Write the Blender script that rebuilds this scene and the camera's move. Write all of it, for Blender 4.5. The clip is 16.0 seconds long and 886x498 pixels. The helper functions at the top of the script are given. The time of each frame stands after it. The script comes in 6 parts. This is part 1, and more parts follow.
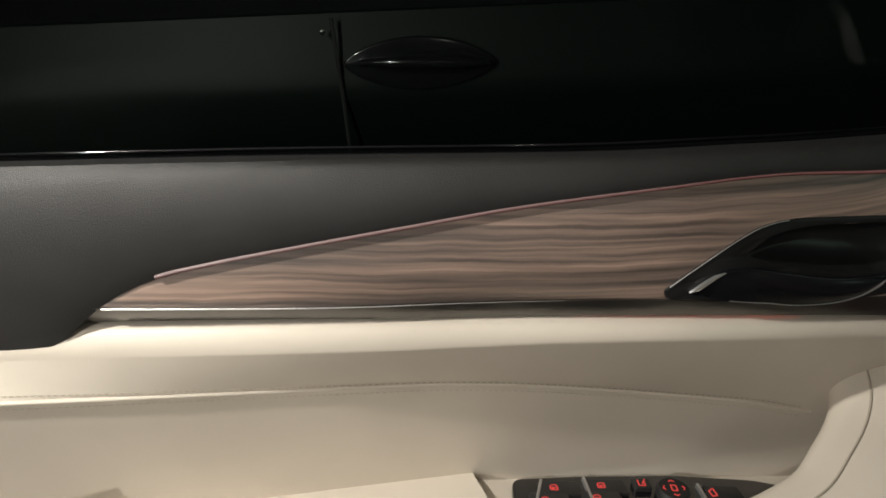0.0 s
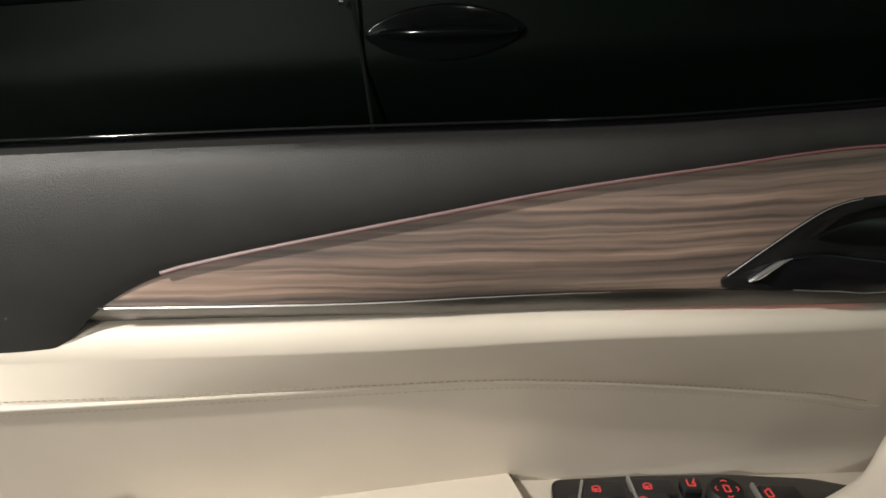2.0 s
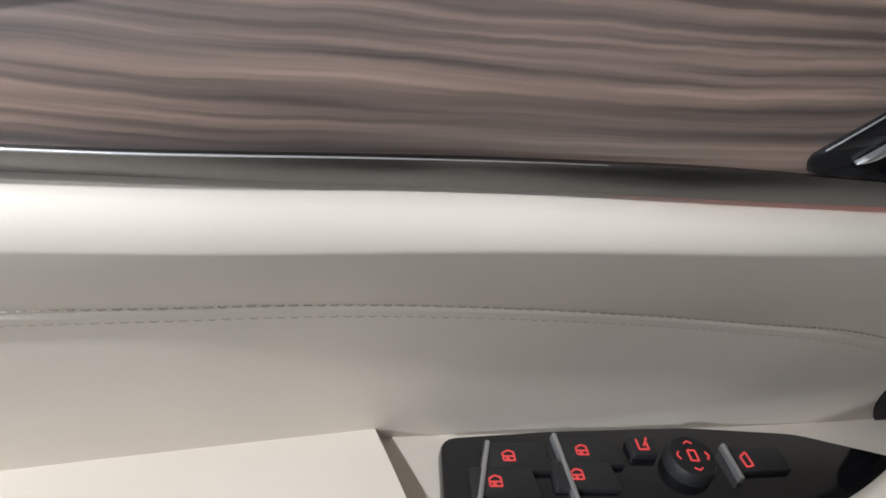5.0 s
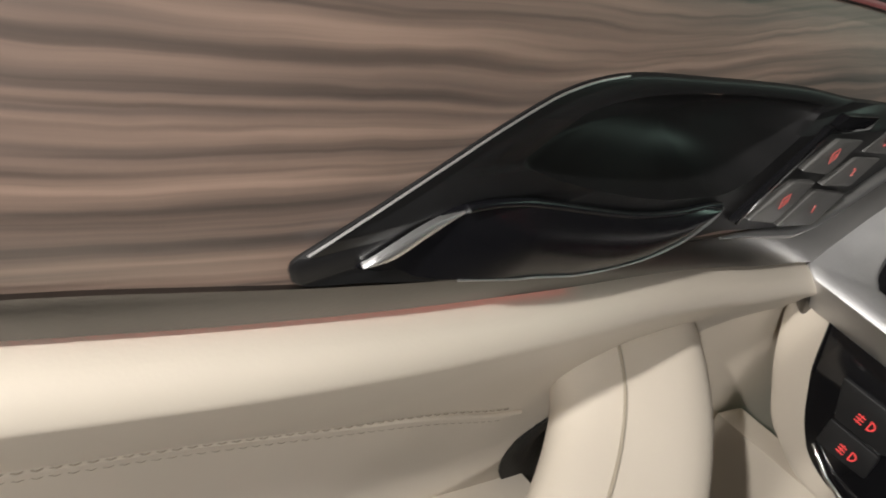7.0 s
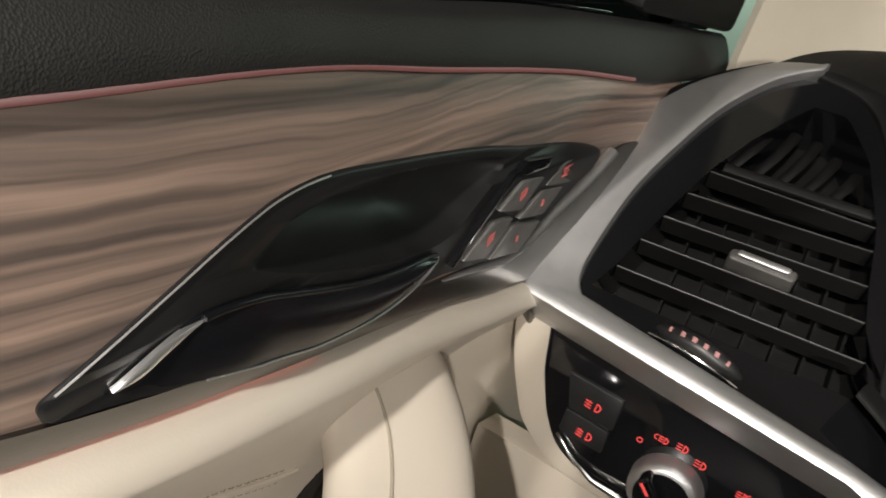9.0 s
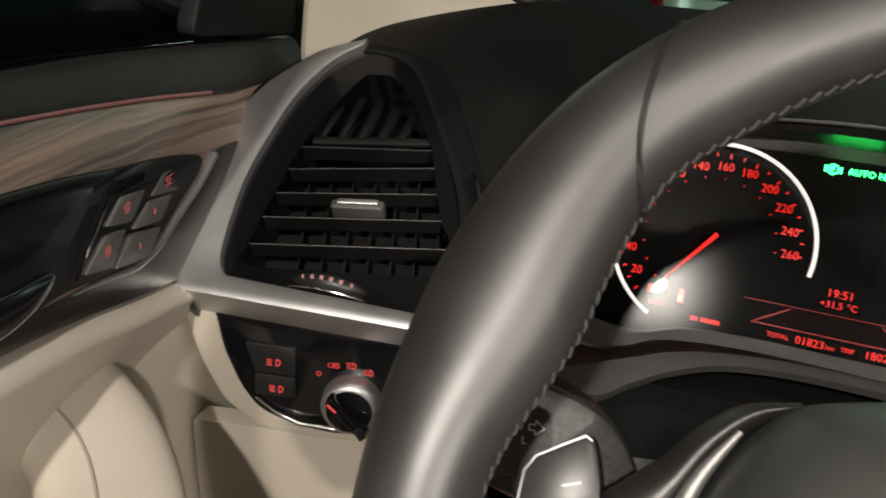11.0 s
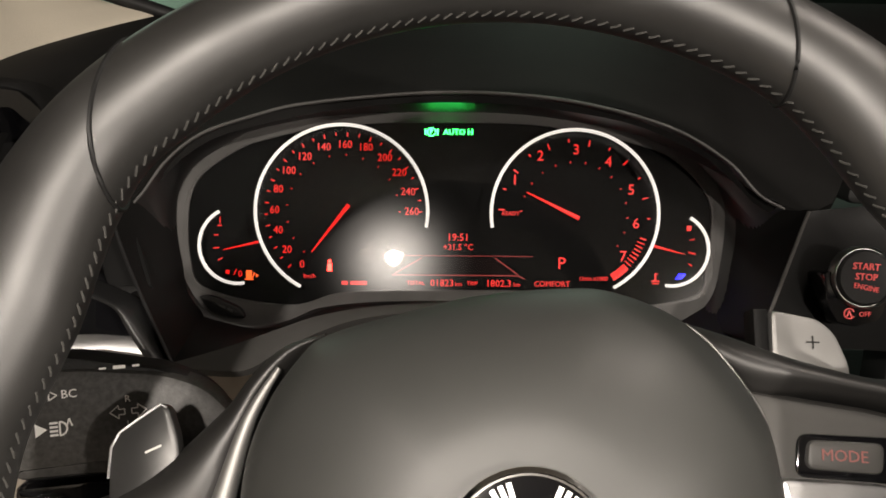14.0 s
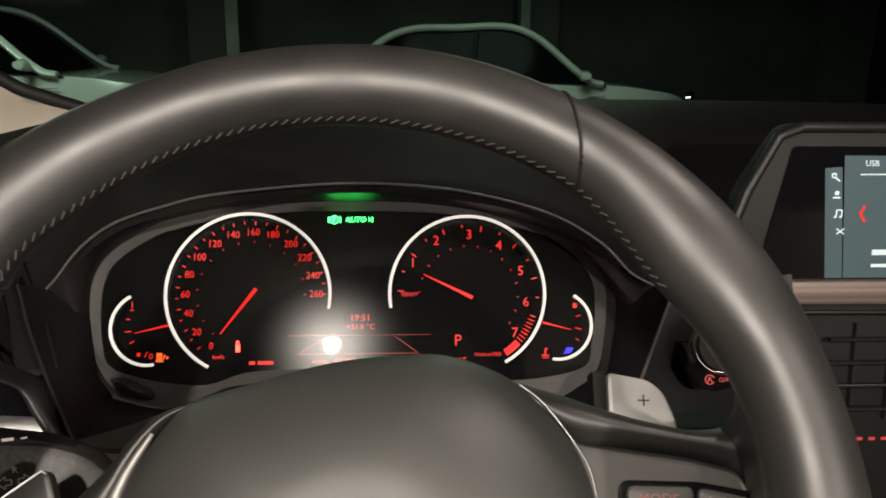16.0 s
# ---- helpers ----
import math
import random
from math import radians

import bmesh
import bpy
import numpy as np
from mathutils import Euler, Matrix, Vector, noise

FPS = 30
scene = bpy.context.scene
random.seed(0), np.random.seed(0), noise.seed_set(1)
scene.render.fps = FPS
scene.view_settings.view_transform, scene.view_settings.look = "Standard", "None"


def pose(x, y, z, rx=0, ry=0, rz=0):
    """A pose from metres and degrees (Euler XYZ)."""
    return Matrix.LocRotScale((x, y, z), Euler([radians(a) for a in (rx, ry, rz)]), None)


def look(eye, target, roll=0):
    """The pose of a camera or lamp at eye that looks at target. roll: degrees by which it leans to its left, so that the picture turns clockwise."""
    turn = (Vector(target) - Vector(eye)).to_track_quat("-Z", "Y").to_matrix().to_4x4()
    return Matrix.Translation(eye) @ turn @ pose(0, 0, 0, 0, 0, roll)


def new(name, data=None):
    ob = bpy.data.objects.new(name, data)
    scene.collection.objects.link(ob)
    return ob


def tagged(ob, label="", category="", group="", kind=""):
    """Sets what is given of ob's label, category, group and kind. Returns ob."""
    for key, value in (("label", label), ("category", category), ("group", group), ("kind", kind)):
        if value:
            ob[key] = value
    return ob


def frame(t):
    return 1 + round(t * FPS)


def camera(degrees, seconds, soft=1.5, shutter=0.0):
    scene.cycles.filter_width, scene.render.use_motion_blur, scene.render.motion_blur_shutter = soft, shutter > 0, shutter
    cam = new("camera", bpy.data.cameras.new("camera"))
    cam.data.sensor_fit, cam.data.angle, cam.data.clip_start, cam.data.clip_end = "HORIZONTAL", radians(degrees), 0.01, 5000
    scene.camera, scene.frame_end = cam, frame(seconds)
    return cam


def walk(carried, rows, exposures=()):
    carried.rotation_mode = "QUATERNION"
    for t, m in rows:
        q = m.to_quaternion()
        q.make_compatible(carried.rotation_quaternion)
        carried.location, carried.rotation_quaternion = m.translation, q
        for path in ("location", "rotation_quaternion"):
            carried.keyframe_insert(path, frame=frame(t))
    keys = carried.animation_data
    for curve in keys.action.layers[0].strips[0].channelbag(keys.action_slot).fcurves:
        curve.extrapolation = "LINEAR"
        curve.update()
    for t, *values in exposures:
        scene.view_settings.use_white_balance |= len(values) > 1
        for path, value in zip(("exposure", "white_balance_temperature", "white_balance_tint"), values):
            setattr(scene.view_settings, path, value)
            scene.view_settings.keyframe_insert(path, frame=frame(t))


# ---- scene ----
cam = camera(59.0, 16.0, soft=1.7, shutter=0.25)
PATH = [
    (0, (0.073, -0.574, 1.313), (-1.753, -0.511, 0.499), -2.8),
    (0.5, (0.066, -0.576, 1.311), (-1.761, -0.504, 0.5), -2.9),
    (1, (0.06, -0.582, 1.311), (-1.767, -0.495, 0.504), -2.8),
    (1.5, (0.057, -0.583, 1.312), (-1.768, -0.531, 0.503), -3.6),
    (2, (0.028, -0.575, 1.303), (-1.771, -0.583, 0.429), -4.6),
    (2.5, (-0.022, -0.584, 1.291), (-1.757, -0.596, 0.296), -4.0),
    (3, (-0.062, -0.591, 1.286), (-1.759, -0.56, 0.228), -2.6),
    (3.2, (-0.073, -0.591, 1.28), (-1.764, -0.544, 0.214), -2.2),
    (5.3, (-0.186, -0.56, 1.187), (-1.706, -0.167, -0.05), 8.3),
    (5.5, (-0.193, -0.553, 1.183), (-1.699, -0.103, -0.054), 10.0),
    (6, (-0.217, -0.523, 1.175), (-1.684, 0.084, -0.045), 13.4),
    (6.5, (-0.229, -0.502, 1.177), (-1.645, 0.324, 0.034), 15.2),
    (7, (-0.243, -0.471, 1.181), (-1.569, 0.506, 0.046), 18.0),
    (7.5, (-0.251, -0.459, 1.187), (-1.487, 0.68, 0.103), 19.4),
    (8, (-0.252, -0.452, 1.194), (-1.415, 0.81, 0.167), 19.6),
    (8.2, (-0.2525, -0.4525, 1.195), (-1.397, 0.838, 0.184), 19.6),
    (10.3, (-0.158, -0.531, 1.237), (-0.889, 1.17, 0.48), 10.3),
    (10.5, (-0.149, -0.532, 1.238), (-0.839, 1.19, 0.49), 8.8),
    (11, (-0.119, -0.522, 1.232), (-0.653, 1.254, 0.483), 5.7),
    (11.5, (-0.09, -0.525, 1.24), (-0.481, 1.292, 0.501), 2.7),
    (12, (-0.065, -0.52, 1.244), (-0.286, 1.327, 0.51), 1.6),
    (12.5, (-0.048, -0.524, 1.245), (-0.18, 1.33, 0.506), 0.9),
    (13, (-0.034, -0.532, 1.246), (-0.115, 1.325, 0.506), 0.5),
    (13.5, (-0.021, -0.54, 1.243), (-0.063, 1.317, 0.502), 0.2),
    (14, (-0.014, -0.553, 1.247), (-0.006, 1.308, 0.515), 0.6),
    (14.5, (-0.013, -0.568, 1.253), (0.049, 1.309, 0.566), 1.4),
    (15, (-0.009, -0.575, 1.25), (0.089, 1.318, 0.612), 0.9),
    (15.5, (0.0, -0.594, 1.253), (0.106, 1.322, 0.689), 0.4),
    (16, (0.031, -0.598, 1.256), (0.15, 1.33, 0.739), 0.7),
]
walk(cam, [(t, look(eye, target, roll)) for t, eye, target, roll in PATH],
     [(0, -0.03, 6400, 10), (2.0, 0.08, 6400, 10), (3.2, 0.17, 6300, 10), (5.3, 0.17, 5450, 11), (6.5, 0.36, 5500, 11), (7.0, 0.57, 6250, 12), (8.2, 0.8, 6500, 12),
      (10.3, 0.32, 6400, 13), (11.2, 0.33, 6750, 13), (12.0, 0.2, 6850, 15), (13.5, 0.2, 6800, 15), (14.5, 0.13, 6850, 15), (16.0, 0.05, 6900, 15)])

# ---- light ----
world = bpy.data.worlds.new("world")
scene.world = world
world.use_nodes = True
world.node_tree.nodes["Background"].inputs[0].default_value = (0.010, 0.016, 0.012, 1)
world.node_tree.nodes["Background"].inputs[1].default_value = 0.06


def area_lamp(name, power, radius, color, m):
    data = bpy.data.lights.new(name, "AREA")
    data.shape, data.size, data.energy, data.color = "DISK", radius * 2, power, color
    ob = new(name, data)
    ob.matrix_world = m
    return ob


# three unseen roof lamps, added in place of the camera's own flash
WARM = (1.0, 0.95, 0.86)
area_lamp("main_fill_light", 8.3, 0.015, WARM, look((-0.12, -1.05, 1.575), (-0.2, -0.3, 1.0)))
area_lamp("side_fill_light", 13.0, 0.03, WARM, look((0.80, -1.50, 1.57), (-0.20, -0.55, 1.0)))
area_lamp("front_fill_light", 0.35, 0.02, WARM, look((0.37, -0.30, 1.555), (-0.25, -0.30, 0.95)))
for lx, ly in ((-3.4, 5.2), (1.2, 5.6)):
    area_lamp("car_park_light", 52.0, 0.8, (0.72, 1.0, 0.80), look((lx, ly, 2.55), (lx, ly + 0.01, 0)))

# ---- materials ----


def mat(name, color, rough=0.5, metal=0.0, vary=0.0, vary_scale=30.0, bump=0.0, bump_scale=400.0, kind="noise",
        coat=0.0, spec=0.5, rough_vary=0.0):
    """A plain principled material with uneven colour, gloss and fine relief in real-world size."""
    m = bpy.data.materials.new(name)
    m.use_nodes = True
    nt = m.node_tree
    b = nt.nodes["Principled BSDF"]
    b.inputs["Base Color"].default_value = (*color, 1)
    b.inputs["Roughness"].default_value = rough
    b.inputs["Metallic"].default_value = metal
    b.inputs["Coat Weight"].default_value = coat
    b.inputs["Coat Roughness"].default_value = 0.08
    b.inputs["Specular IOR Level"].default_value = spec
    tc = nt.nodes.new("ShaderNodeTexCoord")
    if vary or rough_vary:
        n = nt.nodes.new("ShaderNodeTexNoise")
        n.inputs["Scale"].default_value, n.inputs["Detail"].default_value = vary_scale, 6
        nt.links.new(tc.outputs["Object"], n.inputs["Vector"])
        if vary:
            r = nt.nodes.new("ShaderNodeMapRange")
            r.inputs["From Min"].default_value, r.inputs["From Max"].default_value = 0.3, 0.7
            r.inputs["To Min"].default_value, r.inputs["To Max"].default_value = 1 - vary, 1 + vary
            nt.links.new(n.outputs["Fac"], r.inputs["Value"])
            mx = nt.nodes.new("ShaderNodeVectorMath")
            mx.operation = "SCALE"
            mx.inputs[0].default_value = color
            nt.links.new(r.outputs["Result"], mx.inputs["Scale"])
            nt.links.new(mx.outputs["Vector"], b.inputs["Base Color"])
        if rough_vary:
            r2 = nt.nodes.new("ShaderNodeMapRange")
            r2.inputs["From Min"].default_value, r2.inputs["From Max"].default_value = 0.3, 0.7
            r2.inputs["To Min"].default_value, r2.inputs["To Max"].default_value = rough - rough_vary, rough + rough_vary
            nt.links.new(n.outputs["Fac"], r2.inputs["Value"])
            nt.links.new(r2.outputs["Result"], b.inputs["Roughness"])
    if bump:
        t = nt.nodes.new("ShaderNodeTexVoronoi" if kind == "grain" else "ShaderNodeTexNoise")
        t.inputs["Scale"].default_value = bump_scale
        nt.links.new(tc.outputs["Object"], t.inputs["Vector"])
        bp = nt.nodes.new("ShaderNodeBump")
        bp.inputs["Strength"].default_value, bp.inputs["Distance"].default_value = bump, 0.001
        nt.links.new(t.outputs["Distance" if kind == "grain" else "Fac"], bp.inputs["Height"])
        nt.links.new(bp.outputs["Normal"], b.inputs["Normal"])
    return m


def glow(name, color, power):
    m = bpy.data.materials.new(name)
    m.use_nodes = True
    b = m.node_tree.nodes["Principled BSDF"]
    b.inputs["Base Color"].default_value = (*[c * 0.3 for c in color], 1)
    b.inputs["Emission Color"].default_value = (*color, 1)
    b.inputs["Emission Strength"].default_value = power
    return m


def glass(name, color=(1, 1, 1), reflect=0.06, rough=0.0):
    """A thin pane: clear, with a faint mirror reflection that grows at grazing angles."""
    m = bpy.data.materials.new(name)
    m.use_nodes = True
    nt = m.node_tree
    out = nt.nodes["Material Output"]
    nt.nodes.remove(nt.nodes["Principled BSDF"])
    t, g, mix, lw = (nt.nodes.new("ShaderNodeBsdf" + "Transparent"), nt.nodes.new("ShaderNodeBsdfGlossy"),
                     nt.nodes.new("ShaderNodeMixShader"), nt.nodes.new("ShaderNodeLayerWeight"))
    t.inputs[0].default_value = (*color, 1)
    g.inputs["Roughness"].default_value = rough
    lw.inputs["Blend"].default_value = 0.5
    pw, mad = nt.nodes.new("ShaderNodeMath"), nt.nodes.new("ShaderNodeMath")
    pw.operation, mad.operation = "POWER", "MULTIPLY_ADD"
    pw.inputs[1].default_value, mad.inputs[1].default_value, mad.inputs[2].default_value = 4.0, 0.35, reflect * 0.5
    nt.links.new(lw.outputs["Facing"], pw.inputs[0])
    nt.links.new(pw.outputs[0], mad.inputs[0])
    nt.links.new(mad.outputs[0], mix.inputs[0])
    nt.links.new(t.outputs[0], mix.inputs[1])
    nt.links.new(g.outputs[0], mix.inputs[2])
    if rough:
        g.inputs["Roughness"].default_value = 0.0
        g2, mix2 = nt.nodes.new("ShaderNodeBsdfGlossy"), nt.nodes.new("ShaderNodeMixShader")
        g2.distribution = "BECKMANN"
        g2.inputs["Roughness"].default_value, mix2.inputs[0].default_value = rough, 0.004
        nt.links.new(mix.outputs[0], mix2.inputs[1])
        nt.links.new(g2.outputs[0], mix2.inputs[2])
        mix = mix2
    nt.links.new(mix.outputs[0], out.inputs[0])
    return m


def wood_material():
    m = bpy.data.materials.new("fineline_wood")
    m.use_nodes = True
    nt = m.node_tree
    b = nt.nodes["Principled BSDF"]
    # the grain runs along the door, falling slightly towards its front
    tc, sx, ad, cb, mp = [nt.nodes.new("ShaderNode" + k) for k in ("TexCoord", "SeparateXYZ", "Math", "CombineXYZ", "Mapping")]
    ad.operation, ad.inputs[1].default_value = "MULTIPLY_ADD", 0.055
    mp.inputs["Scale"].default_value = (0, 2.0, 104)
    nt.links.new(tc.outputs["Object"], sx.inputs[0])
    nt.links.new(sx.outputs["Y"], ad.inputs[0])
    nt.links.new(sx.outputs["Z"], ad.inputs[2])
    nt.links.new(sx.outputs["X"], cb.inputs["X"])
    nt.links.new(sx.outputs["Y"], cb.inputs["Y"])
    # slow waves and short curls bend the lines
    for scale, amount in (((0, 4.0, 16.0), 0.020), ((0, 26.0, 50.0), 0.0035)):
        wm, wn, sb, ma = [nt.nodes.new("ShaderNode" + k) for k in ("Mapping", "TexNoise", "Math", "Math")]
        wm.inputs["Scale"].default_value = scale
        wn.inputs["Scale"].default_value, wn.inputs["Detail"].default_value = 1.0, 2
        sb.operation, sb.inputs[1].default_value = "SUBTRACT", 0.5
        ma.operation, ma.inputs[1].default_value = "MULTIPLY_ADD", amount
        nt.links.new(tc.outputs["Object"], wm.inputs["Vector"])
        nt.links.new(wm.outputs[0], wn.inputs["Vector"])
        nt.links.new(wn.outputs["Fac"], sb.inputs[0])
        nt.links.new(sb.outputs[0], ma.inputs[0])
        nt.links.new(ad.outputs[0], ma.inputs[2])
        ad = ma
    nt.links.new(ad.outputs[0], cb.inputs["Z"])
    nt.links.new(cb.outputs[0], mp.inputs["Vector"])
    n1, n2 = nt.nodes.new("ShaderNodeTexNoise"), nt.nodes.new("ShaderNodeTexNoise")
    n1.inputs["Scale"].default_value, n1.inputs["Detail"].default_value, n1.inputs["Distortion"].default_value = 1.0, 6, 0.2
    n2.inputs["Scale"].default_value, n2.inputs["Detail"].default_value = 4.0, 8
    nt.links.new(mp.outputs[0], n1.inputs["Vector"])
    nt.links.new(mp.outputs[0], n2.inputs["Vector"])
    mx = nt.nodes.new("ShaderNodeMix")
    mx.inputs["Factor"].default_value = 0.36
    nt.links.new(n1.outputs["Fac"], mx.inputs["A"])
    nt.links.new(n2.outputs["Fac"], mx.inputs["B"])
    cr = nt.nodes.new("ShaderNodeValToRGB")
    els = cr.color_ramp.elements
    els[0].position, els[0].color = 0.36, (0.058, 0.042, 0.035, 1)
    els[1].position, els[1].color = 0.67, (0.350, 0.242, 0.188, 1)
    e = els.new(0.44)
    e.color = (0.118, 0.084, 0.068, 1)
    e = els.new(0.56)
    e.color = (0.222, 0.153, 0.119, 1)
    nt.links.new(mx.outputs["Result"], cr.inputs["Fac"])
    # thin dark pores along the grain
    m2, n3, mr, sc = [nt.nodes.new("ShaderNode" + k) for k in ("Mapping", "TexNoise", "MapRange", "VectorMath")]
    m2.inputs["Scale"].default_value = (0, 4.0, 300)
    n3.inputs["Scale"].default_value, n3.inputs["Detail"].default_value, n3.inputs["Distortion"].default_value = 1.0, 3, 0.3
    for k, v in zip(("From Min", "From Max", "To Min", "To Max"), (0.36, 0.50, 0.60, 1.08)):
        mr.inputs[k].default_value = v
    sc.operation = "SCALE"
    nt.links.new(cb.outputs[0], m2.inputs["Vector"])
    nt.links.new(m2.outputs[0], n3.inputs["Vector"])
    nt.links.new(n3.outputs["Fac"], mr.inputs["Value"])
    nt.links.new(cr.outputs[0], sc.inputs[0])
    nt.links.new(mr.outputs[0], sc.inputs["Scale"])
    nt.links.new(sc.outputs[0], b.inputs["Base Color"])
    b.inputs["Roughness"].default_value = 0.50
    b.inputs["Specular IOR Level"].default_value = 1.0
    b.inputs["Coat Weight"].default_value, b.inputs["Coat Roughness"].default_value = 1.0, 0.52
    bp = nt.nodes.new("ShaderNodeBump")
    bp.inputs["Strength"].default_value, bp.inputs["Distance"].default_value = 0.15, 0.0006
    nt.links.new(mx.outputs["Result"], bp.inputs["Height"])
    nt.links.new(bp.outputs[0], b.inputs["Normal"])
    return m


BLACK_LEATHER = mat("black_grained_leather", (0.0165, 0.0163, 0.0159), 0.52, 0, 0.15, 25, 0.26, 1500, "grain", spec=0.42)
BEIGE = mat("beige_leather", (0.56, 0.505, 0.43), 0.5, 0, 0.05, 9, 0.03, 1100, "grain")
BEIGE_PLASTIC = mat("beige_plastic", (0.54, 0.48, 0.40), 0.5, 0, 0.04, 9, 0.05, 900, "grain")
WOOD = wood_material()
SATIN = mat("satin_aluminium", (0.70, 0.70, 0.705), 0.46, 1, 0.05, 60, 0.05, 900)
DARK_METAL = mat("dark_satin_metal", (0.16, 0.156, 0.15), 0.30, 1.0, 0.06, 40, 0.04, 900)
CHROME = mat("chrome", (0.85, 0.84, 0.82), 0.12, 1)
GLOSS_BLACK = mat("piano_black", (0.006, 0.006, 0.007), 0.08, 0, 0, 30, 0.0, 400, "noise", 0.4, rough_vary=0.03)
MATT_BLACK = mat("black_plastic", (0.012, 0.012, 0.012), 0.55, 0, 0.1, 60, 0.25, 900, spec=0.35)
SOFT_BLACK = mat("soft_black_plastic", (0.017, 0.017, 0.0175), 0.40, 0, 0.1, 40, 0.03, 1200)
BEZEL_BLACK = mat("bezel_black_plastic", (0.009, 0.009, 0.0095), 0.42, 0, 0.1, 40, 0.03, 1200, spec=0.32)
GREY_PLASTIC = mat("grey_plastic", (0.075, 0.073, 0.070), 0.45, 0, 0.08, 50, 0.15, 900)
SPOKE_GREY = mat("smooth_spoke_grey", (0.085, 0.083, 0.079), 0.48, 0, 0.05, 40, 0.02, 1800)
BUTTON_GREY = mat("satin_button_grey", (0.11, 0.108, 0.104), 0.42, 0, 0.06, 60, 0.08, 900)
WHEEL_LEATHER = mat("smooth_black_leather", (0.019, 0.0182, 0.0172), 0.46, 0, 0.12, 30, 0.022, 1600, "grain", spec=1.0, rough_vary=0.05)
AIRBAG = mat("airbag_vinyl", (0.046, 0.0475, 0.0445), 0.52, 0, 0.06, 30, 0.012, 2500, "grain", spec=1.0)
THREAD = mat("grey_thread", (0.075, 0.073, 0.068), 0.8)
BRIGHT_TRIM = mat("dark_chrome_trim", (0.32, 0.32, 0.31), 0.36, 1, 0.05, 60)
SPOKE_TRIM = mat("satin_spoke_trim", (0.52, 0.52, 0.505), 0.60, 1, 0.05, 60)
PAD_LEATHER = mat("dash_top_leather", (0.0135, 0.0133, 0.0130), 0.68, 0, 0.15, 25, 0.18, 1000, "grain", spec=0.10)
TRIM_GREY = mat("mid_grey_plastic", (0.088, 0.0865, 0.084), 0.5, 0, 0.08, 50, 0.1, 900, spec=0.2)
HOOD_GLOSS = mat("glossy_hood_black", (0.006, 0.006, 0.006), 0.40, 0, 0.1, 50, spec=1.0, rough_vary=0.04)
RED_LAMP = glow("red_telltale", (1.0, 0.03, 0.02), 12.0)
BEIGE_THREAD = mat("tan_thread", (0.33, 0.29, 0.23), 0.8)
HOOD_BLACK = mat("hood_black_plastic", (0.006, 0.006, 0.006), 0.6, 0, 0.1, 50, 0.15, 900, spec=0.25)
SMOOTH_PANEL = mat("smooth_black_panel", (0.005, 0.005, 0.005), 0.35, 0, 0.1, 50, spec=0.2)
BRIGHT_TIP = mat("bright_metal_tip", (0.92, 0.92, 0.92), 0.42, 1)
FACE_BLACK = mat("dial_face_black", (0.003, 0.003, 0.003), 0.8, 0, 0.1, 80, spec=0.08)
LEVER_BLACK = mat("gloss_lever_black", (0.006, 0.006, 0.0075), 0.24, spec=0.28)
WHITE_PRINT = mat("white_print", (0.75, 0.75, 0.72), 0.5)
RED = glow("red_backlight", (1.0, 0.016, 0.011), 0.95)
RED_DIM = glow("red_icon_backlight", (1.0, 0.09, 0.08), 0.42)
RED_ICON = glow("faint_red_icon", (1.0, 0.22, 0.19), 0.14)
RED_PALE = glow("pale_red_backlight", (1.0, 0.36, 0.32), 0.06)
STALK = mat("dusty_black_stalk", (0.042, 0.041, 0.039), 0.5, 0, 0.40, 420, 0.10, 900)
# darker copy of the paddle metal: the left paddle's shade is in its colour
SHADED_PADDLE = mat("shaded_satin_paddle", (0.05, 0.05, 0.049), 0.36, 0.6, 0.06, 40, 0.03, 900)
PADDLE = mat("satin_paddle", (0.30, 0.297, 0.29), 0.5, 0.7, 0.06, 40, 0.04, 900)
MARK_PINK = glow("pale_pink_mark", (1.0, 0.50, 0.46), 0.16)
RED_FAINT = glow("red_faint_display", (0.55, 0.02, 0.015), 0.35)
GREEN = glow("green_telltale", (0.005, 1.0, 0.12), 13.0)
BLUE = glow("blue_mark", (0.015, 0.015, 1.0), 4.0)
RING = glow("lit_white_ring", (1.0, 0.97, 0.90), 0.75)
AMBIENT = glow("ambient_light_red", (1.0, 0.10, 0.09), 0.06)
AMBIENT.node_tree.nodes["Principled BSDF"].inputs["Base Color"].default_value = (0.13, 0.11, 0.11, 1)
AMBIENT_STRONG = glow("ambient_light_source", (1.0, 0.10, 0.07), 1.0)
SCREEN = glow("screen_grey_blue", (0.10, 0.175, 0.195), 0.36)
SCREEN_WHITE = glow("screen_white", (0.75, 0.9, 0.9), 0.8)
PANE = glass("window_glass", (0.80, 0.85, 0.83), 0.02)
COVER_GLASS = glass("instrument_glass", (0.97, 0.97, 0.97), 0.02, 0.18)
# unseen lining, darker than the pillar cloth to cut bounce and reflections
HEADLINER = mat("darkened_headliner", (0.26, 0.235, 0.20), 0.9, 0, 0.05, 20, 0.04, 600)
PILLAR = mat("beige_pillar_cloth", (0.55, 0.50, 0.41), 0.8, 0, 0.04, 20, 0.3, 800)
DARK_CLOTH = mat("dark_carpet", (0.02, 0.02, 0.02), 0.95, 0, 0.2, 60, 0.5, 300)

